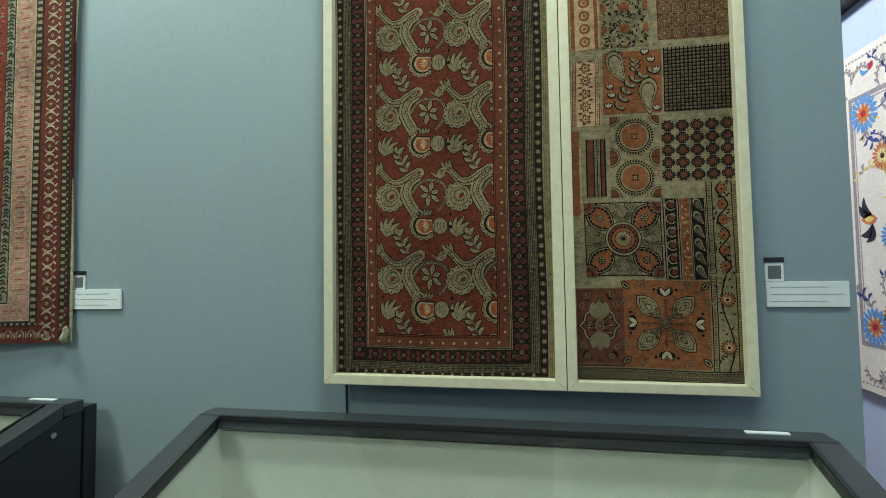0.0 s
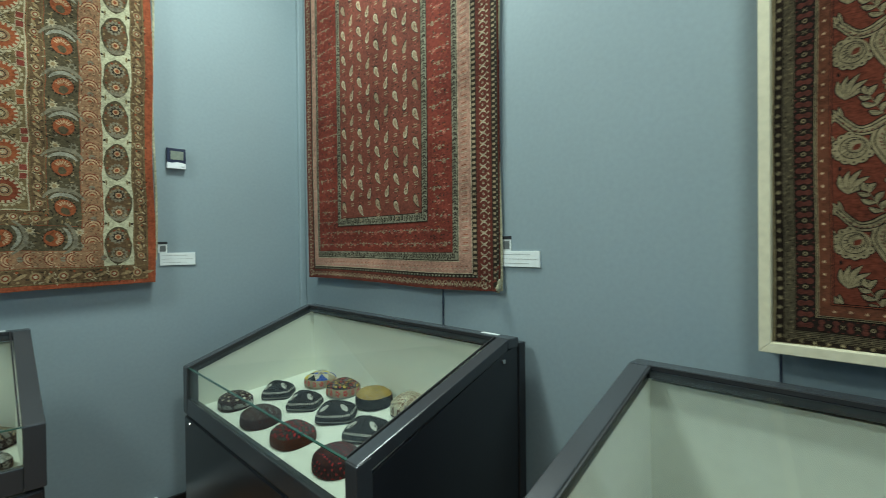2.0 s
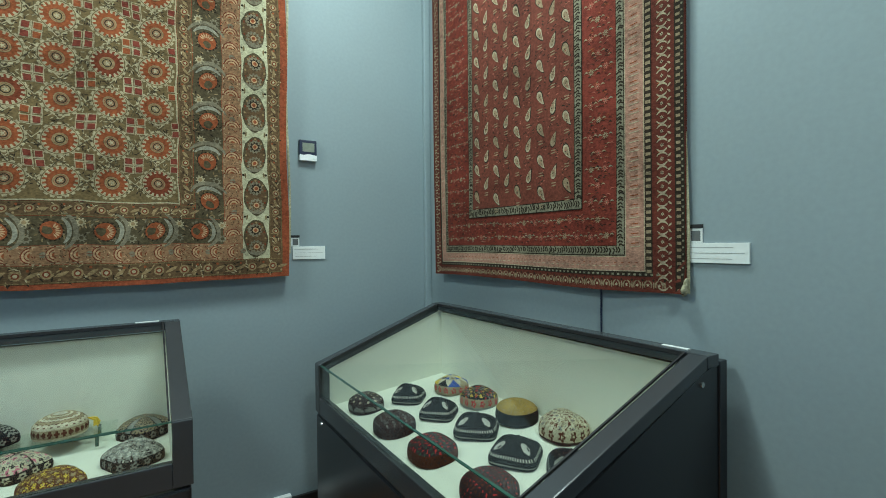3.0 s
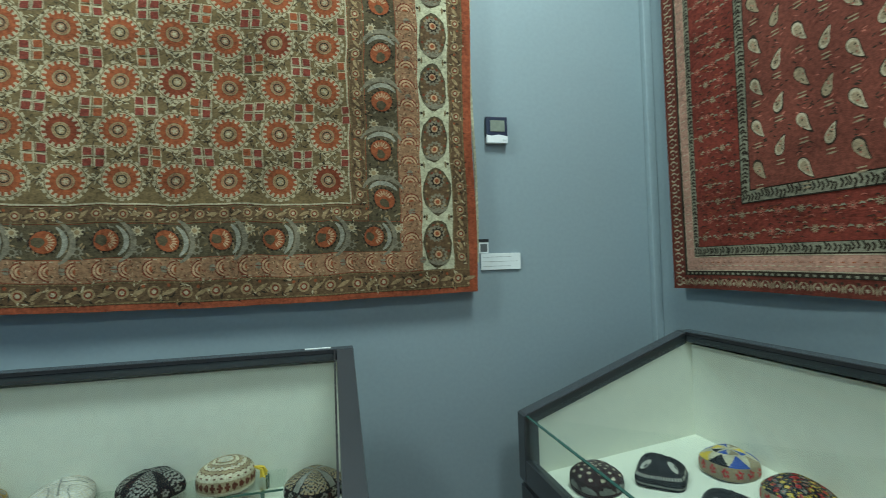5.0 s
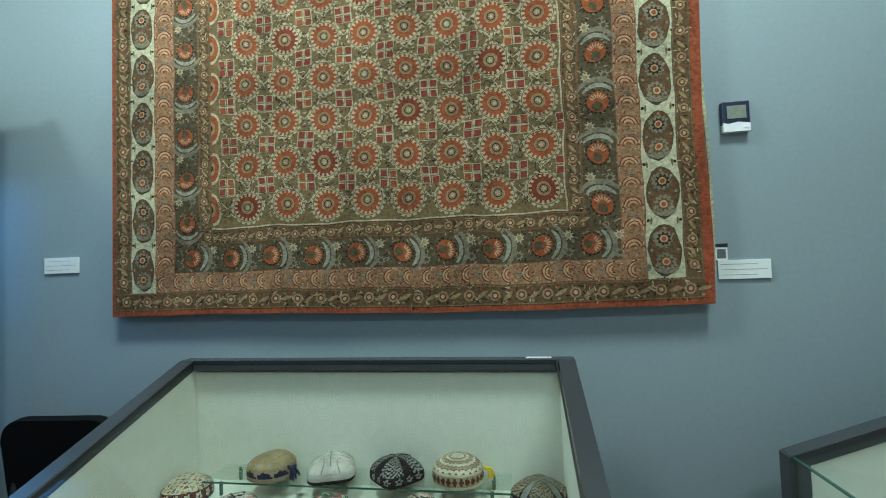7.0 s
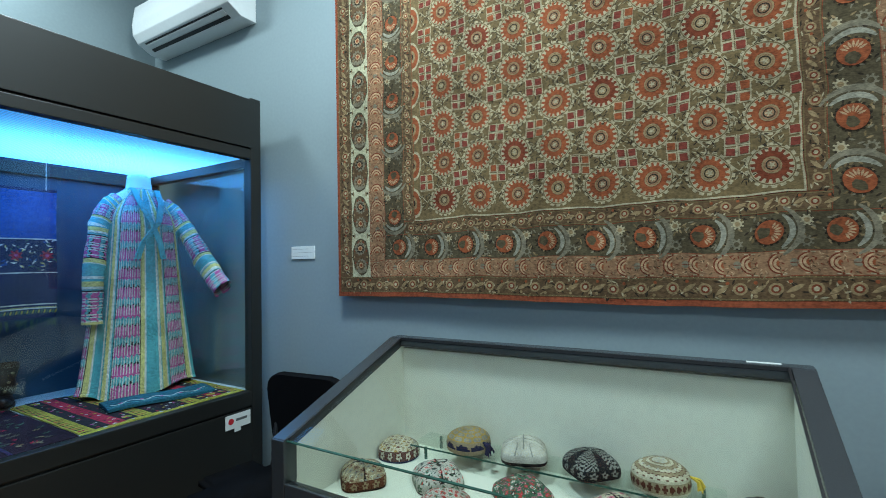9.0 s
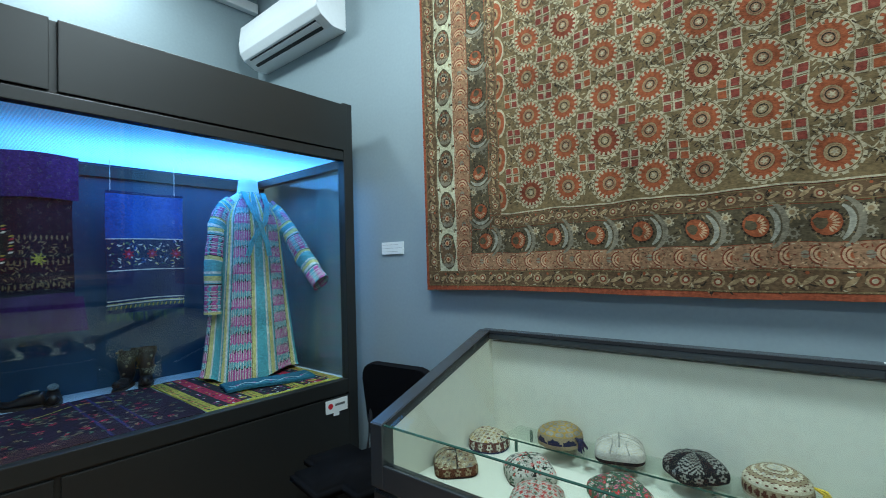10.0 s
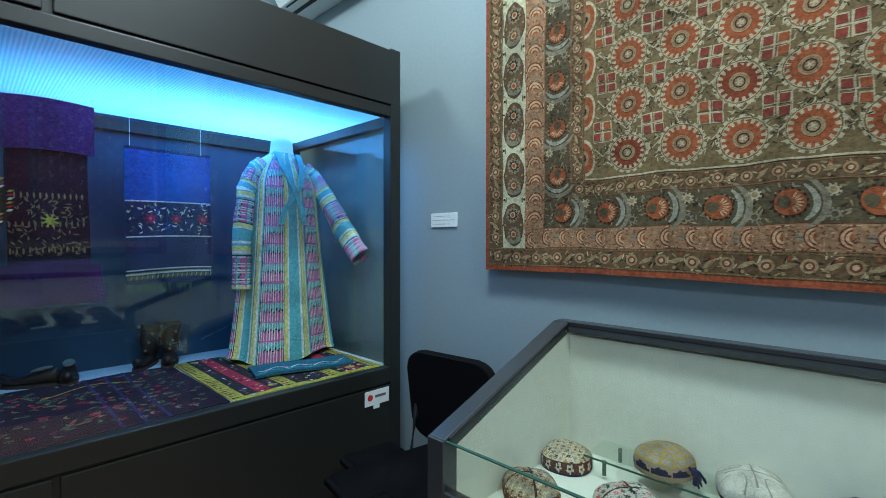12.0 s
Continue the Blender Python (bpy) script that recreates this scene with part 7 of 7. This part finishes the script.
heap = empty("dark_garment", pose(-4.46, -1.84, 0.745), "black garment dropped in soft folds on the shelf", "garment")
vs, fs = [], []
for j in range(17):
    for i in range(48):
        a, u = i / 48 * math.tau, j / 16
        w = 1 + 0.16 * math.sin(3 * a + 1) + 0.10 * math.sin(7 * a + 4 * u) + 0.05 * math.sin(13 * a)
        r = (1 - u) ** 0.6
        vs.append((0.15 * r * w * math.cos(a), 0.20 * r * w * math.sin(a), 0.28 * u ** 1.3 * (1 + 0.12 * math.sin(2 * a + 1)) + 0.010 * (1 - u) * math.sin(9 * a) + 0.012))
for j in range(16):
    for i in range(48):
        fs.append((j * 48 + i, j * 48 + (i + 1) % 48, (j + 1) * 48 + (i + 1) % 48, (j + 1) * 48 + i))
part("cloth", quick_mesh("cloth", vs, fs, [BLACKC], None, True), None, heap)

# ---------- mannequin and striped robe ----------
mx, my = -4.33, -0.44
prof = ((0.80, 0.14, 0.15), (1.10, 0.12, 0.145), (1.25, 0.115, 0.13), (1.45, 0.13, 0.16), (1.62, 0.125, 0.175), (1.72, 0.10, 0.18), (1.785, 0.075, 0.13), (1.83, 0.055, 0.065), (1.88, 0.052, 0.058), (1.905, 0.052, 0.055), (1.916, 0.03, 0.03))
bm = bmesh.new()
rings = [[bm.verts.new((mx + a * math.cos(t * math.tau / 28), my + b * math.sin(t * math.tau / 28), z)) for t in range(28)] for z, a, b in prof]
for r0, r1 in zip(rings, rings[1:]):
    for k in range(28):
        bm.faces.new((r0[k], r0[(k + 1) % 28], r1[(k + 1) % 28], r1[k]))
bm.faces.new(rings[0]); bm.faces.new(rings[-1])
tagged(part("mannequin", bm, plain("white_mannequin_cloth", (0.72, 0.74, 0.74), 0.7, vary=0.03), None, "", True), "white headless dress form under the striped robe", "mannequin")

robe = empty("robe", pose(mx, my, 0.745), "long turquoise, yellow and pink striped silk robe on a dress form", "robe")
STR = [TEAL, LEMON, SKYW, PINKS, BLACKC, ROYAL]


def stripe(s, h):
    """Colour of the robe's cloth at s metres across and h metres up: narrow stripes between tie-dyed columns."""
    q = s % 0.25
    if q < 0.112:
        if int(q / 0.0040) % 3 == 0 and h % 0.098 > 0.008:
            return 2
        k = (h + 0.006 * math.sin(q * 300)) % 0.098
        return 3 if k < 0.054 else (4 if k < 0.064 and q > 0.02 else 0)
    for edge, tone in ((0.115, 4), (0.134, 1), (0.142, 2), (0.192, 0), (0.201, 2), (0.208, 0), (0.228, 1), (0.238, 2), (0.246, 0)):
        if q < edge:
            return tone
    return 4


def loft(name, count, rows, place, across, up, parent):
    vs, fs, ix = [], [], []
    for j in range(rows + 1):
        for i in range(count):
            vs.append(place(i / count * math.tau, j / rows))
    for j in range(rows):
        for i in range(count):
            fs.append((j * count + i, j * count + (i + 1) % count, (j + 1) * count + (i + 1) % count, (j + 1) * count + i))
            ix.append(stripe(across((i + 0.5) / count), up((j + 0.5) / rows)))
    return part(name, quick_mesh(name, vs, fs, STR, ix, True), None, parent)


def robe_shape(a, u):
    z = 0.012 + u * 1.075
    if u < 0.80:
        k = u / 0.80
        ry, rx = 0.285 - 0.095 * k ** 0.8, 0.200 - 0.050 * k
    else:
        k = (u - 0.80) / 0.20
        ry, rx = 0.190 - 0.125 * k ** 1.9, 0.150 - 0.088 * k ** 1.3
    f = 0.008 + (1 - u) ** 1.2 * 0.045
    w = 1 + f * math.sin(8 * a + 0.7 + u * 0.8) + f * 0.5 * math.sin(13 * a + 2 - u)
    return (rx * w * math.cos(a), ry * w * math.sin(a), z + (0.02 * math.sin(3 * a) if u < 0.02 else 0))


loft("body", 400, 150, robe_shape, lambda s: s * 1.5 + 0.1915, lambda u: u * 1.08, robe)


def sleeve(name, pts, r0, r1):
    pts = [Vector(q) for q in pts]

    def place(a, u):
        t = u * (len(pts) - 1)
        k = min(int(t), len(pts) - 2)
        c = pts[k].lerp(pts[k + 1], t - k)
        d = (pts[k + 1] - pts[k]).to_track_quat("Z", "X")
        r = r0 + (r1 - r0) * u
        w = 1 + 0.05 * math.sin(4 * a + u * 14) + 0.035 * math.sin(u * 40 + a)
        return tuple(c + d @ Vector((r * w * math.cos(a), r * w * 0.72 * math.sin(a), 0)))
    total = sum((b - a).length for a, b in zip(pts, pts[1:]))
    vs, fs, ix = [], [], []
    cnt, rows = 40, 170
    for j in range(rows + 1):
        for i in range(cnt):
            vs.append(place(i / cnt * math.tau, j / rows))
    for j in range(rows):
        for i in range(cnt):
            fs.append((j * cnt + i, j * cnt + (i + 1) % cnt, (j + 1) * cnt + (i + 1) % cnt, (j + 1) * cnt + i))
            ix.append(stripe((j + 0.5) / rows * total * 1.25 + 0.03, i * 0.012))
    part(name, quick_mesh(name, vs, fs, STR, ix, True), None, robe)


sleeve("sleeve", [(0.02, -0.110, 1.01), (0.03, -0.165, 0.97), (0.05, -0.215, 0.86), (0.07, -0.245, 0.65), (0.08, -0.255, 0.38)], 0.050, 0.058)
sleeve("sleeve", [(0.02, 0.110, 1.01), (0.05, 0.160, 0.96), (0.13, 0.195, 0.85), (0.26, 0.210, 0.69), (0.41, 0.225, 0.53)], 0.050, 0.062)
# crossed collar bands
for s, y1 in ((1, -0.10), (-1, 0.03)):
    pts = [(0.055, s * 0.062, 1.085), (0.118, s * 0.055, 1.00), (0.158, s * 0.0 + 0.02 * s, 0.90), (0.172, y1 * 0.7, 0.78), (0.182, y1, 0.70)]
    bm = bmesh.new()
    prev = None
    for q in pts:
        ring = [bm.verts.new((q[0] + dx, q[1] + dy, q[2])) for dx, dy in ((0.004, -0.016), (0.010, -0.014), (0.010, 0.014), (0.004, 0.016))]
        if prev:
            for k in range(4):
                bm.faces.new((prev[k], prev[(k + 1) % 4], ring[(k + 1) % 4], ring[k]))
        prev = ring
    part("collar", bm, TEAL, robe, "plain turquoise collar band")

# ---------- old boots and shoes ----------
LEATHER = plain("dark_worn_leather", (0.030, 0.016, 0.011), 0.42, grain=90, vary=0.4, bump=0.3)
SOLE = plain("brown_sole", (0.05, 0.03, 0.02), 0.7)


def footwear(name, m, label, shaft, length=0.21):
    th = empty(name, m, label, "boot" if shaft else "shoe", "old footwear")
    bm = bmesh.new()
    rows, cnt = 14, 20
    rr = []
    for j in range(rows + 1):
        u = j / rows
        x = -length / 2 + u * length
        w = 0.036 * math.sin(math.pi * (0.10 + 0.84 * u)) ** 0.5 * (1.0 if u > 0.45 else 0.85)
        h = 0.030 + 0.035 * max(0, 1 - u / 0.6) ** 0.7 + (0.012 * u if u > 0.85 else 0)
        lift = 0.018 * max(0, u - 0.8) * 5 * 0.5
        rr.append([bm.verts.new((x, w * math.cos(k * math.tau / cnt), 0.010 + lift + h * (0.5 + 0.5 * math.sin(k * math.tau / cnt)))) for k in range(cnt)])
    for a, b in zip(rr, rr[1:]):
        for k in range(cnt):
            bm.faces.new((a[k], a[(k + 1) % cnt], b[(k + 1) % cnt], b[k]))
    bm.faces.new(rr[0]); bm.faces.new(rr[-1])
    part("upper", bm, LEATHER, th, "", True)
    outline = [(-length / 2 + length * u, 0.038 * math.sin(math.pi * (0.10 + 0.84 * u)) ** 0.5) for u in [k / 10 for k in range(11)]]
    part("sole", prism(outline + [(x, -y) for x, y in reversed(outline)], 2, 0.0, 0.012), SOLE, th)
    if shaft:
        bm = bmesh.new()
        rr = []
        for j in range(9):
            u = j / 8
            rr.append([bm.verts.new((-length * 0.27 + 0.012 * math.sin(u * 5) + (0.042 + 0.012 * u) * math.cos(k * math.tau / cnt), (0.034 + 0.014 * u) * math.sin(k * math.tau / cnt) + 0.004 * math.sin(u * 9), 0.05 + u * 0.15)) for k in range(cnt)])
        for a, b in zip(rr, rr[1:]):
            for k in range(cnt):
                bm.faces.new((a[k], a[(k + 1) % cnt], b[(k + 1) % cnt], b[k]))
        part("shaft", bm, LEATHER, th, "", True)
        bm = bmesh.new()
        for k in range(9):
            bmesh.ops.create_icosphere(bm, subdivisions=1, radius=0.008, matrix=pose(-length * 0.27 + 0.055 * math.cos(k * 2.2) , 0.046 * math.sin(k * 2.2), 0.075 + 0.014 * k))
        part("stitching", bm, PAL["tan"], th, "dull gold stitched flowers")
    else:
        bm = bmesh.new()
        bmesh.ops.create_uvsphere(bm, u_segments=16, v_segments=8, radius=1.0, matrix=pose(-length * 0.22, 0, 0.072, 0, 12) @ Matrix.Diagonal((0.042, 0.024, 0.008, 1)))
        part("insole", bm, PAL["grey"], th, "pale worn lining", True)


footwear("boot", pose(-4.60, -1.025, 0.738, 0, 0, -35), "dark leather boot with stitched flowers, standing on the shelf", True)
footwear("boot", pose(-4.57, -0.925, 0.738, 0, 0, -20), "dark leather boot with stitched flowers, standing on the shelf", True)
footwear("shoe", pose(-4.58, -1.46, 0.738, 0, 0, -120), "dark leather slipper lying on the shelf", False)
footwear("shoe", pose(-4.56, -1.33, 0.738, 0, 0, -10), "dark leather slipper with a pale lining", False)

# ---------- air conditioner ----------
ac = empty("air_conditioner", pose(-4.86, -0.001, 2.845), "white wall air conditioner above the showcase", "air conditioner")
profile = [(0, 0.0), (-0.10, 0.0), (-0.185, 0.045), (-0.215, 0.09), (-0.222, 0.16), (-0.205, 0.285), (-0.18, 0.30), (0, 0.30)]
part("body", prism(profile, 0, 0.0, 0.945, 0.006), WHITE_P, ac)
ac_end = part("end_cap", prism([(y * 1.01, z * 1.0) for y, z in profile], 0, 0.945, 0.958, 0.004), WHITE_P, ac)
sl = Vector((0, -0.085, 0.045)).normalized()
for k, (o, wd, mt, nm) in enumerate(((0.012, 0.022, BLACK, "air_slot"), (0.040, 0.030, WHITE_P, "louvre"), (0.074, 0.010, BLACK, "air_slot"))):
    c0, c1 = Vector((0, -0.100, 0.0)) + sl * o, Vector((0, -0.100, 0.0)) + sl * (o + wd)
    nrm = Vector((0, -0.045, -0.085)).normalized() * (0.003 if mt == BLACK else 0.006)
    part(nm, prism([(c0.y, c0.z), (c1.y, c1.z), (c1.y + nrm.y, c1.z + nrm.z), (c0.y + nrm.y, c0.z + nrm.z)], 0, 0.07, 0.88), mt, ac)
part("sticker", box(0.9582, 0.9590, -0.13, -0.085, 0.17, 0.235), plain("yellow_green_sticker", (0.45, 0.55, 0.12), 0.5, bump=0), ac_end, "small yellow and green sticker")
pipe = empty("pipe_trunking", pose(WALL_C, -0.02, 3.34), "white plastic pipe trunking high on the wall", "trunking")
part("duct", box(0.0, 0.055, -2.2, 0.0, 0.0, 0.075, 0.006), WHITE_P, pipe)

# ---------- chair ----------
chair = empty("chair", pose(-3.27, -0.41, FZ, 0, 0, 5), "black upholstered stacking chair between showcase and table case", "chair")
def cushion(w, d, h, r, m):
    bm = box(-w / 2, w / 2, -d / 2, d / 2, 0, h)
    bmesh.ops.bevel(bm, geom=[e for e in bm.edges if abs((e.verts[0].co - e.verts[1].co).normalized().z) > 0.9], offset=r, segments=6, affect="EDGES")
    bmesh.ops.bevel(bm, geom=[e for e in bm.edges if abs((e.verts[0].co - e.verts[1].co).z) < 1e-5 and len(e.link_faces) == 2 and e.calc_face_angle(0) > 1.2], offset=h * 0.3, segments=3, affect="EDGES")
    bm.transform(m)
    return bm
part("seat", cushion(0.50, 0.50, 0.055, 0.12, pose(-0.08, -0.04, 0.43, 0, 0, -14)), BLACK_CLOTH, chair, "", True)
rounded = [(sx * 0.15 + 0.08 * math.cos(a), sz * 0.12 + 0.08 * math.sin(a)) for sx, sz, a0 in ((1, 1, 0), (-1, 1, 90), (-1, -1, 180), (1, -1, 270)) for a in [radians(a0 + 15 * k) for k in range(7)]]
back = prism(rounded, 1, -0.022, 0.022, 0.008)
back.transform(pose(0, 0.215, 0.705, 8))
part("backrest", back, BLACK_CLOTH, chair)
for s in (-1, 1):
    part("leg", tube([(s * 0.20, -0.21, 0.0), (s * 0.20, -0.19, 0.43), (s * 0.20, 0.0, 0.435)], 0.0115), BLACK, chair)
    part("leg", tube([(s * 0.20, 0.24, 0.0), (s * 0.20, 0.17, 0.43), (s * 0.20, 0.20, 0.60), (s * 0.20, 0.235, 0.78)], 0.0115), BLACK, chair)
part("stretcher", tube([(-0.20, -0.20, 0.41), (0.20, -0.20, 0.41)], 0.009), BLACK, chair)

# ---------- large embroidered hanging in the next bay ----------
SUZ = cloth("white_cotton", (0.66, 0.64, 0.60), 0.12)
S_BLUE, S_NAVY = cloth("sky_blue_silk", (0.09, 0.28, 0.62), 0.2), cloth("dark_blue_silk", (0.05, 0.07, 0.22), 0.2)
S_RED, S_OR = cloth("dark_red_silk", (0.36, 0.03, 0.05), 0.2), cloth("orange_silk", (0.50, 0.17, 0.06), 0.2)
S_YEL, S_GR = cloth("pale_yellow_silk", (0.62, 0.50, 0.20), 0.2), cloth("mauve_grey_silk", (0.27, 0.25, 0.27), 0.2)
suz = empty("wall_hanging", pose(1.49, WALL_D + 0.03, 0.845, 0, 0, 180), "white embroidered hanging with blue and red flowers", "wall hanging")
W, Hh = 1.4, 1.60
bend = lambda u, v, lift: (u, -0.004 - lift, v + 0.004 * math.sin(u * 8))
sheet("cloth", suz, SUZ, W, Hh, bend, 0.01, 0.06)
S_BLK = cloth("black_silk_thread", (0.03, 0.03, 0.045), 0.2)
p = Print([SUZ, S_BLUE, S_NAVY, S_RED, S_OR, S_YEL, S_GR, S_BLK])
rs = random.Random(12)
EDGE = 0.21
for o, t in ((EDGE, 0.022), (EDGE + 0.030, 0.005)):
    for a in ((o, o, W - o, o + t), (o, Hh - o - t, W - o, Hh - o), (o, o + t, o + t, Hh - o - t), (W - o - t, o + t, W - o, Hh - o - t)):
        p.rect(*a, S_GR, 1, 0.2)
for k in range(60):
    for v in (0.03, Hh - 0.04):
        p.rect(0.02 + k * 0.0227, v, 0.032 + k * 0.0227, v + 0.009, S_GR, 1, 0.2)


def bloom(x, y, r, c0, c1, c2):
    for q in range(18):
        p.leaf(x + 0.45 * r * math.cos(q * math.tau / 18), y + 0.45 * r * math.sin(q * math.tau / 18), r * 0.62, r * 0.22, q * math.tau / 18, c0, 2, 5)
    for q in range(9):
        p.leaf(x, y, r * 0.62, r * 0.20, q * math.tau / 9 + 0.2, c1, 3 + 0.1 * (q % 2), 5)
    p.disc(x, y, r * 0.20, c2, 4, 12)


def scroll_leaf(x, y, turn, length, mat, count=8):
    """A curling stem set with leaves on both sides."""
    line = [(x + length * f * math.cos(turn + 1.6 * f), y + length * f * math.sin(turn + 1.6 * f)) for f in [k / count for k in range(count + 1)]]
    p.stroke(line, 0.007, mat, 1)
    for k, q in enumerate(line[1:]):
        for sg in (-1, 1):
            p.leaf(q[0], q[1], length * 0.17, 0.015, turn + 1.6 * k / count + sg * 0.9, mat if k % 3 else S_GR, 1.3, 5, 0.2)


for x in (EDGE + 0.095, W - EDGE - 0.095):
    inward = 1 if x < W / 2 else -1
    for y in (EDGE + 0.095, Hh - EDGE - 0.095):
        up = 1 if y < Hh / 2 else -1
        bloom(x, y, 0.088, S_BLUE, S_OR, S_RED)
        scroll_leaf(x - 0.01 * inward, y + 0.06 * up, math.pi / 2 * up, 0.26, S_NAVY)
        scroll_leaf(x + 0.08 * inward, y, 0 if inward > 0 else math.pi, 0.24, S_NAVY)
    y = Hh / 2
    p.leaf(x - 0.05 * inward, y, 0.10, 0.05, 0 if inward > 0 else math.pi, S_OR, 2, 6)
    p.leaf(x - 0.03 * inward, y, 0.06, 0.028, 0 if inward > 0 else math.pi, S_YEL, 3, 6)
    for sg in (-1, 1):
        for q in range(2):
            p.leaf(x + 0.02 * inward, y + sg * 0.02, 0.10, 0.036, math.pi / 2 * sg + (0.5 + 0.5 * q) * inward * sg, S_BLK, 2, 6, 0.25)
        scroll_leaf(x + 0.13 * inward, y + sg * 0.14, sg * 1.2, 0.20, S_YEL)
for i in range(5):
    for j in range(6):
        x, y = 0.42 + i * 0.14 + rs.uniform(-0.02, 0.02), 0.36 + j * 0.175 + rs.uniform(-0.02, 0.02)
        if (i + j) % 2 == 0:
            bloom(x, y, 0.062, *((S_BLUE, S_OR, S_NAVY) if (i + j) % 4 else (S_OR, S_YEL, S_BLK)))
        scroll_leaf(x, y, rs.uniform(0, 6.2), 0.12, rs.choice((S_NAVY, S_YEL, S_GR)), 5)
# outer border: grey tendrils with a few buds
for k in range(44):
    side, f = k % 4, (k // 4 + 0.5) / 11
    x, y = ((0.06 + f * (W - 0.12), 0.115), (0.06 + f * (W - 0.12), Hh - 0.115), (0.105, 0.06 + f * (Hh - 0.12)), (W - 0.105, 0.06 + f * (Hh - 0.12)))[side]
    scroll_leaf(x, y, rs.uniform(0, 6.2), 0.11, S_GR, 6)
    if k % 3 == 0:
        p.leaf(x, y, 0.045, 0.028, rs.uniform(0, 6.2), rs.choice((S_RED, S_OR, S_BLUE)), 2, 6)
        p.leaf(x, y, 0.06, 0.022, rs.uniform(0, 6.2), S_BLUE, 1.6, 5, 0.3)
p.object("embroidery", suz, bend)

# ---------- parquet boards ----------
board = quick_mesh("board", *(lambda w, l, h, c: ([(x, y, 0) for x, y in ((0, 0), (w, 0), (w, l), (0, l))] + [(c, c, h), (w - c, c, h), (w - c, l - c, h), (c, l - c, h)],
                   [(4, 5, 6, 7), (0, 1, 5, 4), (1, 2, 6, 5), (2, 3, 7, 6), (3, 0, 4, 7)]))(0.092, 0.9, 0.02, 0.0015), [PARQUET])
floor_ob = bpy.data.objects["floor"]
boards = 0
for i in range(54):
    cuts = [-0.002, -0.30 - 0.3 * (i % 3)]
    while cuts[-1] > -4.5:
        cuts.append(cuts[-1] - 0.905)
    for top, low in zip(cuts, cuts[1:]):
        if boards >= 298:
            break
        b = new("board", board)
        b.parent = floor_ob
        b.location = (-4.98 + i * 0.0935, max(low, -4.65), FZ - 0.02)
        b.scale = (1, (top - max(low, -4.65) - 0.004) / 0.9, 1)
        boards += 1
